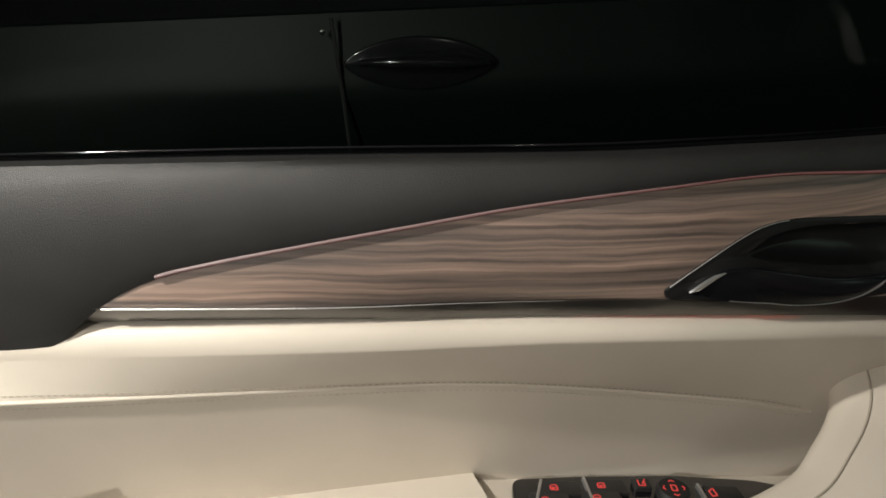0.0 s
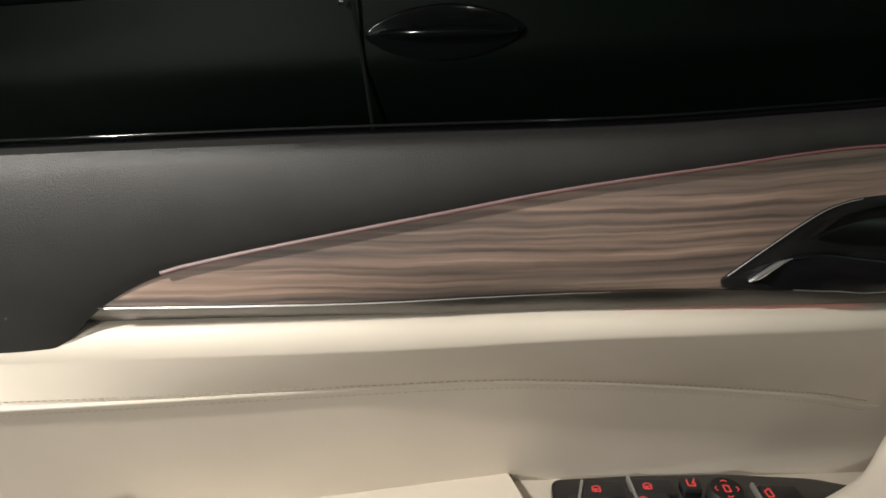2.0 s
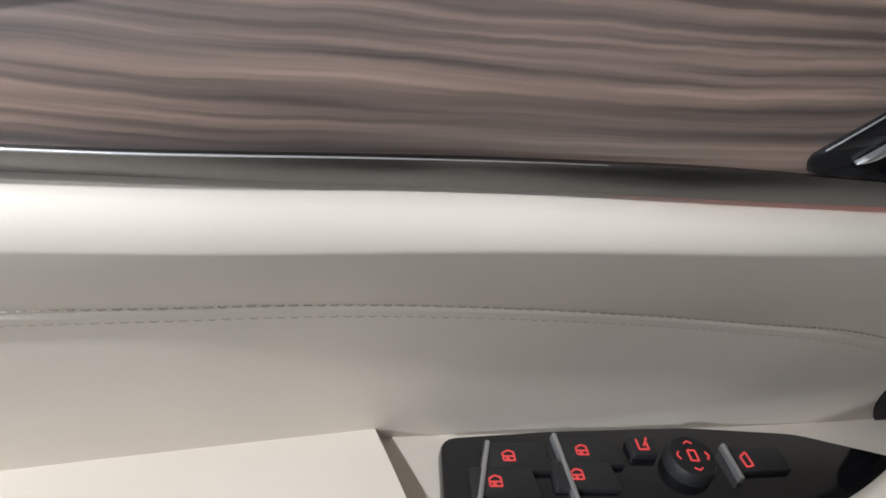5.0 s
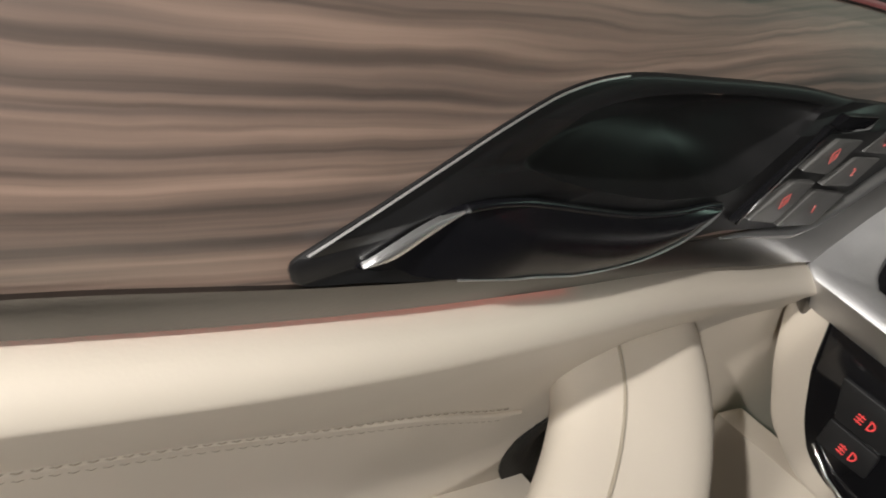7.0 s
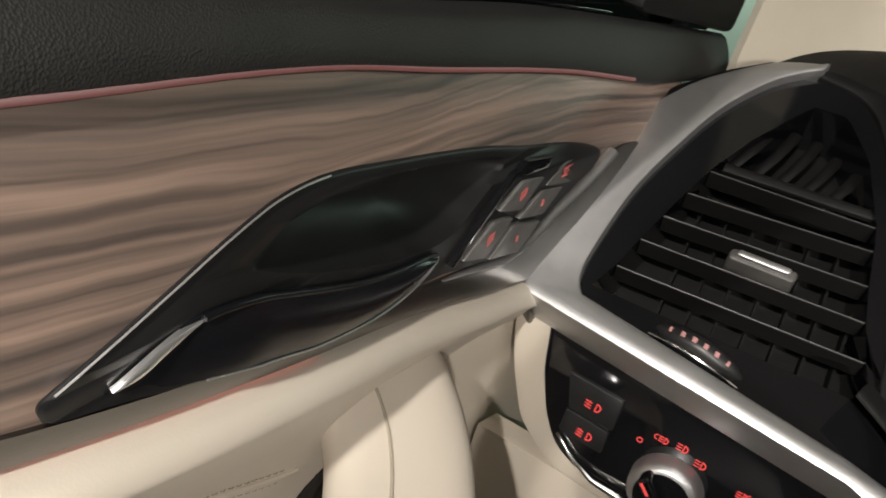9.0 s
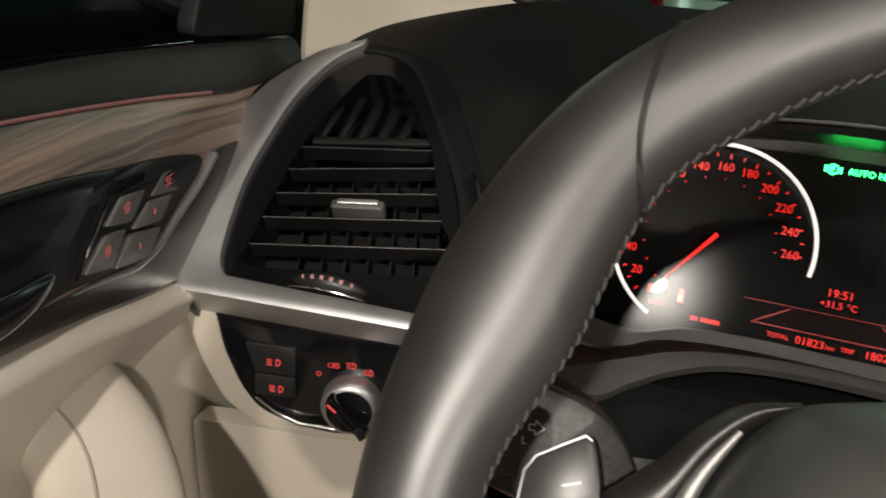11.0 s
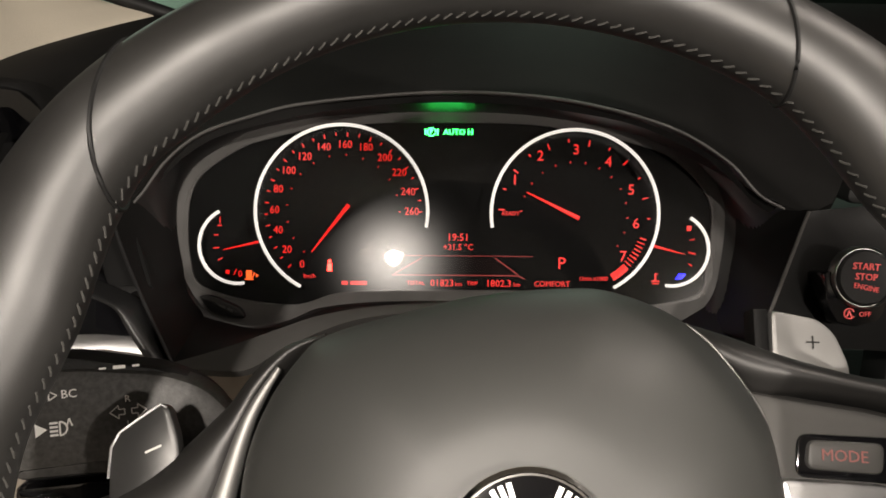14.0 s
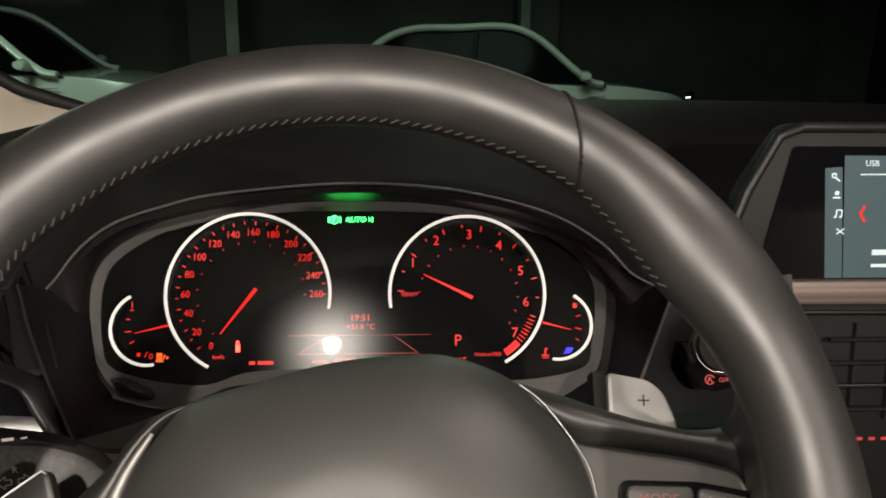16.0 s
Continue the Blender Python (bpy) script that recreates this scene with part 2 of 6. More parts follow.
# ---- mesh helpers ----


def part(name, bm, material, parent=None, label=""):
    """Links a bmesh as one mesh object under a thing or a part."""
    me = bpy.data.meshes.new(name)
    bmesh.ops.recalc_face_normals(bm, faces=bm.faces)
    bm.to_mesh(me)
    bm.free()
    me.materials.append(material)
    ob = new(name, me)
    if parent is not None:
        ob.parent = parent
        ob.matrix_parent_inverse = parent_world(parent).inverted()
    if label:
        tagged(ob, label)
    return ob


def parent_world(ob):
    m = ob.matrix_basis.copy()
    while ob.parent is not None:
        m = ob.parent.matrix_basis @ ob.matrix_parent_inverse @ m
        ob = ob.parent
    return m


def thing(name, at, label, category, group="", kind=""):
    ob = new(name)
    ob.location = at
    ob.empty_display_size = 0.05
    return tagged(ob, label, category, group, kind)


def smooth(bm, angle=35):
    lim = math.cos(radians(angle))
    for f in bm.faces:
        f.smooth = True
    for e in bm.edges:
        if len(e.link_faces) == 2:
            e.smooth = e.link_faces[0].normal.dot(e.link_faces[1].normal) > lim
    return bm


def shell(fn, ns, nt, thick, away):
    """A curved plate: fn(s, t) over the unit square, and its back, offset by thick along away."""
    bm = bmesh.new()
    away = Vector(away) * thick
    rows = []
    for i in range(ns + 1):
        row = [bm.verts.new(fn(i / ns, j / nt)) for j in range(nt + 1)]
        rows.append(row)
    back = [[bm.verts.new(v.co + away) for v in row] for row in rows]
    for i in range(ns):
        for j in range(nt):
            bm.faces.new((rows[i][j], rows[i + 1][j], rows[i + 1][j + 1], rows[i][j + 1]))
            bm.faces.new((back[i][j], back[i][j + 1], back[i + 1][j + 1], back[i + 1][j]))
    for i in range(ns):
        for j in (0, nt):
            bm.faces.new((rows[i][j], back[i][j], back[i + 1][j], rows[i + 1][j]))
    for j in range(nt):
        for i in (0, ns):
            bm.faces.new((rows[i][j], rows[i][j + 1], back[i][j + 1], back[i][j]))
    bm.normal_update()
    bmesh.ops.recalc_face_normals(bm, faces=bm.faces)
    return smooth(bm, 40)


class Frame:
    """A plane in space: origin, right, up and the normal towards the viewer."""

    def __init__(self, o, u, v):
        self.o, self.u = Vector(o), Vector(u).normalized()
        v = Vector(v)
        self.v = (v - self.u * v.dot(self.u)).normalized()
        self.n = self.u.cross(self.v)
        if self.n.y > 0 and abs(self.n.y) > 0.2:
            self.n = -self.n

    def at(self, a, b, c=0.0):
        return self.o + self.u * a + self.v * b + self.n * c

    def matrix(self, a, b, c=0.0, turn=0.0):
        m = Matrix((self.u, self.v, self.u.cross(self.v))).transposed().to_4x4()
        return Matrix.Translation(self.at(a, b, c)) @ m @ Matrix.Rotation(turn, 4, "Z")


def rounded(pts, r, seg=4):
    """A polygon with its corners rounded by r."""
    out, n = [], len(pts)
    for i in range(n):
        p, a, b = Vector(pts[i]), Vector(pts[i - 1]), Vector(pts[(i + 1) % n])
        da, db = (a - p), (b - p)
        k = min(r, da.length * 0.45, db.length * 0.45)
        pa, pb = p + da.normalized() * k, p + db.normalized() * k
        for j in range(seg + 1):
            t = j / seg
            out.append(tuple(pa * (1 - t)**2 + p * 2 * t * (1 - t) + pb * t**2))
    return out


def prism(fr, pts, c0, c1, bevel=0.0, bm=None, dome=0.0):
    """A polygon of the plane fr, raised from c0 to c1, its front edge bevelled; dome swells the front."""
    own = bm is None
    bm = bm or bmesh.new()
    n = len(pts)
    cx, cy = sum(p[0] for p in pts) / n, sum(p[1] for p in pts) / n
    s = 1 if c1 > c0 else -1

    def ring(k, c):
        out = []
        for i in range(n):
            p, a, b = pts[i], pts[i - 1], pts[(i + 1) % n]
            tx, ty = b[0] - a[0], b[1] - a[1]
            le = math.hypot(tx, ty) or 1
            nx, ny = ty / le, -tx / le
            if area < 0:
                nx, ny = -nx, -ny
            out.append(bm.verts.new(fr.at(p[0] - nx * k, p[1] - ny * k, c)))
        return out
    area = sum(pts[i - 1][0] * pts[i][1] - pts[i][0] * pts[i - 1][1] for i in range(n))
    rings = [ring(0, c0)]
    if bevel:
        rings += [ring(0, c1 - s * bevel), ring(bevel * 0.3, c1 - s * bevel * 0.3), ring(bevel, c1)]
    else:
        rings += [ring(0, c1)]
    for a, b in zip(rings, rings[1:]):
        for i in range(n):
            bm.faces.new((a[i - 1], a[i], b[i], b[i - 1]))
    if dome:
        last = rings[-1]
        co = [v.co.copy() for v in last]
        mid = fr.at(cx, cy, c1)
        for k in range(1, 6):
            t = k / 6
            row = [bm.verts.new(c.lerp(mid, t) + fr.n * dome * (1 - (1 - t)**2)) for c in co]
            for i in range(n):
                bm.faces.new((last[i - 1], last[i], row[i], row[i - 1]))
            last = row
        bm.faces.new(last)
    else:
        bm.faces.new(rings[-1])
    bm.faces.new(rings[0][::-1])
    bm.normal_update()
    if own:
        bmesh.ops.recalc_face_normals(bm, faces=bm.faces)
        smooth(bm, 30)
    return bm


def tube(path, radius, seg=8, closed=False, bm=None, flat=1.0, up=(0, 0, 1)):
    """A round bar along a path; radius may be a list; flat squeezes it along up."""
    own = bm is None
    bm = bm or bmesh.new()
    path = [Vector(p) for p in path]
    n = len(path)
    rings = []
    for i, p in enumerate(path):
        a = path[i - 1] if (i or closed) else p
        b = path[(i + 1) % n] if (i < n - 1 or closed) else p
        d = (b - a).normalized()
        s = d.cross(Vector(up))
        s = s.normalized() if s.length > 1e-4 else d.orthogonal().normalized()
        w = s.cross(d)
        r = radius[i] if isinstance(radius, (list, tuple)) else radius
        rings.append([bm.verts.new(p + (s * math.cos(k * 2 * math.pi / seg) + w * flat * math.sin(k * 2 * math.pi / seg)) * r)
                      for k in range(seg)])
    for a, b in zip(rings, rings[1:] + (rings[:1] if closed else [])):
        for k in range(seg):
            bm.faces.new((a[k - 1], a[k], b[k], b[k - 1]))
    if not closed:
        bm.faces.new(rings[0])
        bm.faces.new(rings[-1][::-1])
    if own:
        bm.normal_update()
        bmesh.ops.recalc_face_normals(bm, faces=bm.faces)
        smooth(bm, 50)
    return bm


def box(m, sx, sy, sz, bevel=0.0):
    bm = bmesh.new()
    bmesh.ops.create_cube(bm, size=1, matrix=m @ Matrix.Diagonal((sx, sy, sz, 1)))
    if bevel:
        bmesh.ops.bevel(bm, geom=list(bm.edges), offset=bevel, segments=2, affect="EDGES")
    bm.normal_update()
    return smooth(bm, 30)


def lathe(fr, a, b, profile, seg=40):
    """Rings (radius, height) round the point (a, b) of the plane fr."""
    bm = bmesh.new()
    rings = [[bm.verts.new(fr.at(a + r * math.cos(k * 2 * math.pi / seg), b + r * math.sin(k * 2 * math.pi / seg), c))
              for k in range(seg)] for r, c in profile]
    for p, q in zip(rings, rings[1:]):
        for k in range(seg):
            bm.faces.new((p[k - 1], p[k], q[k], q[k - 1]))
    bm.faces.new(rings[-1])
    bm.faces.new(rings[0][::-1])
    bm.normal_update()
    bmesh.ops.recalc_face_normals(bm, faces=bm.faces)
    return smooth(bm, 35)


def text(name, words, size, m, material, parent, depth=0.0002, wide=1.0):
    """Lettering as a mesh, centred at the pose m."""
    cu = bpy.data.curves.new(name, "FONT")
    cu.body, cu.size, cu.extrude, cu.align_x, cu.align_y = words, size, depth, "CENTER", "CENTER"
    cu.resolution_u = 2
    tmp = bpy.data.objects.new(name, cu)
    scene.collection.objects.link(tmp)
    dg = bpy.context.evaluated_depsgraph_get()
    me = bpy.data.meshes.new_from_object(tmp.evaluated_get(dg))
    bpy.data.objects.remove(tmp)
    bpy.data.curves.remove(cu)
    bm = bmesh.new()
    bm.from_mesh(me)
    bpy.data.meshes.remove(me)
    bm.transform(m @ Matrix.Diagonal((wide, 1, 1, 1)))
    return part(name, bm, material, parent)


def marks(name, fr, polys, c, material, parent, depth=0.0003):
    """Small flat marks of an icon, one mesh."""
    bm = bmesh.new()
    for pts in polys:
        prism(fr, pts, c - depth, c, 0, bm)
    return part(name, bm, material, parent)


def bar(x0, y0, x1, y1, w):
    d = Vector((x1 - x0, y1 - y0))
    k = Vector((-d.y, d.x)).normalized() * w / 2
    a, b = Vector((x0, y0)), Vector((x1, y1))
    return [tuple(a + k), tuple(a - k), tuple(b - k), tuple(b + k)]


def arc_band(cx, cy, r0, r1, a0, a1, n=24):
    f = [radians(a0 + (a1 - a0) * i / n) for i in range(n + 1)]
    return [(cx + r1 * math.cos(t), cy + r1 * math.sin(t)) for t in f] + \
           [(cx + r0 * math.cos(t), cy + r0 * math.sin(t)) for t in reversed(f)]


def smooth_curve(xs, ys):
    """A smooth function through the given pairs."""
    xs, ys = np.array(xs, float), np.array(ys, float)
    m = np.gradient(ys, xs)

    def f(x):
        x = np.clip(np.asarray(x, float), xs[0], xs[-1])
        k = np.clip(np.searchsorted(xs, x) - 1, 0, len(xs) - 2)
        h = xs[k + 1] - xs[k]
        t = (x - xs[k]) / h
        return ((2 * t**3 - 3 * t**2 + 1) * ys[k] + (t**3 - 2 * t**2 + t) * h * m[k]
                + (-2 * t**3 + 3 * t**2) * ys[k + 1] + (t**3 - t**2) * h * m[k + 1])
    return f


door_base = smooth_curve([-1.1, -.785, -.65, -.53, -.42, -.34, -.268, -.2, -.13, -.06, .1],
                         [-.385, -.36, -.351, -.349, -.354, -.370, -.388, -.402, -.416, -.42, -.424])
belt_z = smooth_curve([-1.1, -.81, -.65, -.5, -.38, -.28, -.08, .1], [1.193, 1.1905, 1.1875, 1.1805, 1.1735, 1.1645, 1.152, 1.144])
strip_z = smooth_curve([-.80, -.775, -.75, -.731, -.70, -.64, -.58, -.52, -.47, -.42, -.38, -.348, -.275, -.2, -.157, -.058, -.03],
                       [1.072, 1.094, 1.109, 1.116, 1.1225, 1.132, 1.140, 1.147, 1.1505, 1.1520, 1.1517, 1.1498, 1.1402, 1.1315, 1.1258, 1.1147, 1.112])
wood_z = smooth_curve([-.80, -.74, -.68, -.62, -.57, -.53, -.49, -.45, -.42, -.36, -.276, -.196, -.05, .1],
                      [1.0962, 1.0940, 1.0915, 1.0885, 1.0860, 1.0838, 1.0815, 1.0792, 1.0765, 1.0655, 1.0515, 1.0405, 1.030, 1.026])
edge_z = smooth_curve([-1.1, -.80, -.658, -.606, -.557, -.51, -.43, -.374, -.276, -.196, -.1, .0],
                       [1.074, 1.080, 1.0820, 1.0818, 1.0797, 1.0768, 1.0705, 1.0590, 1.0415, 1.030, 1.020, 1.013])
metal_z = smooth_curve([-1.1, -.80, -.74, -.68, -.62, -.57, -.53, -.49, -.45, -.41, -.37, -.33, -.28, -.22, -.175, -.148, -.1, .0, .1],
                       [1.080, 1.0818, 1.0812, 1.0800, 1.0775, 1.0745, 1.0722, 1.0700, 1.0670, 1.0630, 1.0568, 1.0497, 1.0398, 1.0265, 1.0150, 1.0090, 1.000, .990, .985])
ledge = smooth_curve([-1.1, -.75, -.61, -.53, -.45, -.37, .1], [.021, .0205, .0183, .0163, .0140, .0132, .0132])
inset = smooth_curve([-1.1, -.70, -.62, -.54, -.46, -.41, -.37, -.3, .1], [0, 0, .002, .006, .0055, .001, 0, 0, 0])
under = smooth_curve([-1.1, -.80, -.6, -.54, -.46, -.40, -.35, -.29, -.2, .1], [.008, .008, .0085, .0100, .0080, .0045, .0022, .0005, 0, 0])
above = smooth_curve([-.1, 0, .04, .09, .13, .2], [0, 0, 0, -.006, -.022, -.06])
seam_z = smooth_curve([-1.1, -.80, -.74, -.68, -.62, -.57, -.53, -.49, -.45, -.41, -.37, -.33, -.29, -.25, -.2, .1],
                      [1.045, 1.0315, 1.0268, 1.0222, 1.0178, 1.0132, 1.0072, .9985, .9884, .9788, .9690, .9578, .9430, .932, .925, .915])
seam_x = smooth_curve([-1.1, -.80, -.7, -.6, -.52, -.44, -.36, -.28, -.2, -.1, .1],
                      [-.350, -.357, -.365, -.372, -.3805, -.3925, -.401, -.412, -.430, -.443, -.450])
arm_x = smooth_curve([-1.1, -1.0, -.6, -.5, -.4, -.3, -.2, -.1, .1], [-.372, -.378, -.402, -.406, -.411, -.419, -.431, -.441, -.448])


def door_x(y, z):
    """The inner face of the door: wood and metal above, a narrow rounded ledge, the leather panels below."""
    y, z = np.asarray(y, float), np.asarray(z, float)
    base, m, w, sz = door_base(y), metal_z(y), wood_z(y), seam_z(y)
    bend = m - ledge(y)
    start = base - under(y) - 0.0012
    out = start + 0.0107
    k = np.clip((m - 0.0028 - z) / (m - 0.0028 - bend), 0, 1)
    shelf = start + (out - start) * np.sqrt(1 - (1 - k)**2)
    t = np.clip((z - m) / (w - m), 0, 1)
    strip = base - under(y) * (1 - t) - inset(y) * t
    rise = np.clip((z - w) / 0.03, 0, 1)
    u = np.clip((bend - z) / (bend - sz), 0, 1)
    front = np.clip((y + 0.38) / 0.14, 0, 1)
    upper = out + (seam_x(y) - out) * ((0.25 * u * u + 0.75 * u) * (1 - front) + np.sin(u * 1.5708) * front)
    v = np.clip((sz - z) / (sz - 0.90), 0, 1)
    lower = seam_x(y) + (arm_x(y) - seam_x(y)) * v - 0.05 * np.clip(0.90 - z, 0, 1)
    return np.where(z >= w, base + above(z - m) - inset(y) * (1 - rise)**2, np.where(z >= m - 1e-5, strip, np.where(z > bend, shelf, np.where(z > sz, upper, lower))))


def resample(pts, n):
    pts = [Vector(p) for p in pts]
    seg = [(pts[(i + 1) % len(pts)] - pts[i]).length for i in range(len(pts))]
    total, out, i, acc = sum(seg), [], 0, 0.0
    for k in range(n):
        d = total * k / n
        while i < len(seg) - 1 and acc + seg[i] < d:
            acc += seg[i]
            i += 1
        out.append(tuple(pts[i].lerp(pts[(i + 1) % len(pts)], (d - acc) / seg[i] if seg[i] else 0)))
    return out


def spline(pts, n=160, closed=True):
    """A smooth curve through points of a plane."""
    pts = [Vector(p) for p in pts]
    m = len(pts)
    out = []
    for k in range(n):
        x = k * (m if closed else m - 1) / (n if closed else n - 1)
        i = min(int(x), m - 1 if closed else m - 2)
        t = x - i
        get = (lambda j: pts[j % m]) if closed else (lambda j: pts[max(0, min(m - 1, j))])
        a, b, c, d = get(i - 1), get(i), get(i + 1), get(i + 2)
        out.append(tuple(0.5 * (2 * b + (c - a) * t + (2 * a - 5 * b + 4 * c - d) * t * t + (3 * b - a - 3 * c + d) * t**3)))
    return out


# ---- setting ----
GROUND_Z = -0.13
# concrete with a dark base tone and random mottling
CONCRETE = mat("mottled_concrete", (0.10, 0.105, 0.098), 0.85, 0, 0.25, 1.2, 0.4, 30)
ASPHALT = mat("dark_asphalt", (0.05, 0.05, 0.05), 0.9, 0, 0.3, 2.0, 0.6, 120)


def setting():
    g = box(pose(0, 0, GROUND_Z - 0.1), 400, 400, 0.2)
    tagged(part("ground", g, ASPHALT), "dark asphalt ground of a car park", "ground", kind="structure")
    w = box(pose(0, 10.6, 1.3), 40, 0.3, 3.0)
    wall = tagged(part("wall_front", w, CONCRETE), "grey mottled concrete wall behind parked cars", "wall", kind="structure")
    for x in (-2.35, 1.9, 6.2):
        part("pier", box(pose(x, 10.2, 1.3), 0.55, 0.5, 3.0, 0.02), CONCRETE, wall)
    for x, w in ((-2.05, 0.16), (1.72, 0.12)):
        part("strip_board", box(pose(x, 9.93, 1.3), w, 0.04, 3.0, 0.005), mat("pale_board", (0.42, 0.45, 0.40), 0.8, 0, 0.2, 4), wall)
    c = box(pose(0, 3, 3.0), 40, 30, 0.25)
    tagged(part("ceiling", c, CONCRETE), "dark concrete car park ceiling", "ceiling", kind="structure")
    l = box(pose(-7.5, 2, 1.3), 0.3, 40, 3.0)
    tagged(part("wall_left", l, CONCRETE), "dark concrete side wall of the car park", "wall", kind="structure")


setting()


CAR_WINDOW = mat("dark_car_glass", (0.003, 0.0038, 0.0034), 0.12, 0, 0.1, 3, spec=0.02)


def parked_car(name, label, m, length, height, width, paint, group="parked cars"):
    """A parked car, nose towards +x of m, its near side at y = -width / 2."""
    root = thing(name, m.translation, label, "car", group)
    root.matrix_basis = m
    glass_m = CAR_WINDOW
    L, H, W = length, height, width / 2

    def side(xs, zs):
        return smooth_curve(xs, zs)
    belt = side([-.5, -.42, -.1, .2, .33, .46, .5], [.62, .66, .655, .63, .60, .50, .40])
    low = side([-.5, -.45, .45, .5], [.28, .16, .16, .22])
    roof = side([-.5, -.44, -.33, -.15, .03, .18, .5], [.60, .70, .93, 1.0, .97, .66, .4])
    half = side([-.5, -.45, -.2, .2, .42, .5], [.72, .90, 1.0, 1.0, .93, .66])

    def body(s, t):
        x = -0.5 + s
        z0, z1 = low(x) * H, belt(x) * H
        a = t * 2 - 1
        y = half(x) * W * (1 - 0.06 * abs(a)**3)
        k = 0.5 + 0.5 * a
        tuck = 1 - 0.05 * (1 - k)**2 - 0.03 * k**4
        return (x * L, -y * tuck, z0 + (z1 - z0) * k)
    bm = bmesh.new()
    ns, nt = 44, 8
    rows = []
    for i in range(ns + 1):
        near = [bm.verts.new(body(i / ns, j / nt)) for j in range(nt + 1)]
        far = [bm.verts.new((v.co.x, -v.co.y, v.co.z)) for v in reversed(near)]
        rows.append(near + far)
    for a, b in zip(rows, rows[1:]):
        for k in range(len(a)):
            bm.faces.new((a[k - 1], a[k], b[k], b[k - 1]))
    bm.faces.new(rows[0])
    bm.faces.new(rows[-1][::-1])
    bm.normal_update()
    bmesh.ops.recalc_face_normals(bm, faces=bm.faces)
    bm.transform(m)
    part("body", smooth(bm, 40), paint, root)
    # greenhouse: dark glass, with painted roof and pillars
    gx = [-0.43 + 0.66 * i / 30 for i in range(31)]
    bm = bmesh.new()
    rows = []
    for x in gx:
        z0, z1 = belt(x) * H - 0.01, max(roof(x) * H, belt(x) * H)
        pts = []
        for k in range(6):
            t = k / 5
            pts.append((x * L, -half(x) * W * (0.94 - 0.20 * t * (z1 - z0) / (0.36 * H)), z0 + (z1 - z0) * t))
        rows.append([bm.verts.new(p) for p in pts] + [bm.verts.new((p[0], -p[1], p[2])) for p in reversed(pts)])
    for a, b in zip(rows, rows[1:]):
        for k in range(len(a)):
            bm.faces.new((a[k - 1], a[k], b[k], b[k - 1]))
    bm.faces.new(rows[0])
    bm.faces.new(rows[-1][::-1])
    bm.normal_update()
    bmesh.ops.recalc_face_normals(bm, faces=bm.faces)
    bm.transform(m)
    part("greenhouse", smooth(bm, 40), glass_m, root, "dark glass windows")
    for sgn in (-1, 1):
        path = [m @ Vector((x * L, sgn * half(x) * W * (0.95 - 0.20 * (max(roof(x), belt(x)) - belt(x)) / 0.36), max(roof(x), belt(x)) * H + 0.005))
                for x in [-0.40 + 0.62 * i / 24 for i in range(25)]]
        part("roof_rail", tube(path, 0.05, 8, flat=0.8), paint, root)
        for x0, x1 in ((-0.12, -0.10),):
            p = [m @ Vector(((x0 + (x1 - x0) * t) * L, sgn * half(x0) * W * (0.95 - 0.20 * t), (belt(x0) * (1 - t) + roof(x0) * t) * H)) for t in (0, .5, 1)]
            part("door_post", tube(p, 0.03, 6), MATT_BLACK, root)
        part("wing_mirror", tube([m @ Vector((0.17 * L, sgn * W * 0.95, belt(.17) * H + 0.04)), m @ Vector((0.165 * L, sgn * (W + 0.09), belt(.17) * H + 0.09)),
                                  m @ Vector((0.165 * L, sgn * (W + 0.17), belt(.17) * H + 0.09))], [0.03, 0.075, 0.05], 10, flat=0.75), paint, root)
        for x in (-0.03, 0.20):
            p = [m @ Vector((x * L + dx, sgn * W * 1.005, belt(x) * H - 0.11)) for dx in (-.1, 0, .1)]
            part("door_handle", tube(p, [0.008, 0.016, 0.008], 8), paint, root)
        for x in (-0.31, 0.31):
            c = m @ Vector((x * L, sgn * (W - 0.10), 0.32))
            wf = Frame(c, m.to_3x3() @ Vector((1, 0, 0)), (0, 0, 1))
            wheel = part("wheel", lathe(wf, 0, 0, [(0.30, -.09), (0.325, -.06), (0.325, .06), (0.30, .09), (0.22, .09)], 28), mat("tyre_rubber", (0.015, 0.015, 0.015), 0.8), root)
            part("rim", lathe(wf, 0, 0, [(0.21, -0.095), (0.21, .095), (0.06, .07)], 20), SATIN, wheel)
    hl = m @ Vector((0.468 * L, -W * 0.72, 0.52 * H))
    part("headlight", lathe(Frame(hl, m.to_3x3() @ Vector((0.5, 0.8, 0)), (0, 0, 1)), 0, 0, [(0.10, -.02), (0.10, .03), (0.05, .05)], 16), CHROME, root)
    hl = m @ Vector((-0.485 * L, -W * 0.75, 0.58 * H))
    part("tail_light", lathe(Frame(hl, m.to_3x3() @ Vector((0.5, -0.8, 0)), (0, 0, 1)), 0, 0, [(0.09, -.02), (0.09, .03), (0.05, .05)], 16),
         mat("red_lens", (0.25, 0.01, 0.01), 0.2), root)
    return root


# near-black base, so the added cabin lamps don't light this car up
NEIGHBOUR_PAINT = mat("near_black_green_paint", (0.0022, 0.0046, 0.0034), 0.5, 0, 0.03, 3, 0, spec=0.12)
WHITE_PAINT = mat("white_car_paint", (0.62, 0.64, 0.60), 0.25, 0, 0.03, 3, 0, coat=0.8)
SILVER_PAINT = mat("silver_car_paint", (0.52, 0.54, 0.51), 0.3, 0.1, 0.05, 3, 0, coat=0.7)
parked_car("parked_sedan", "white parked saloon car beside the wall", pose(-4.10, 7.9, GROUND_Z), 4.5, 1.62, 1.80, WHITE_PAINT)
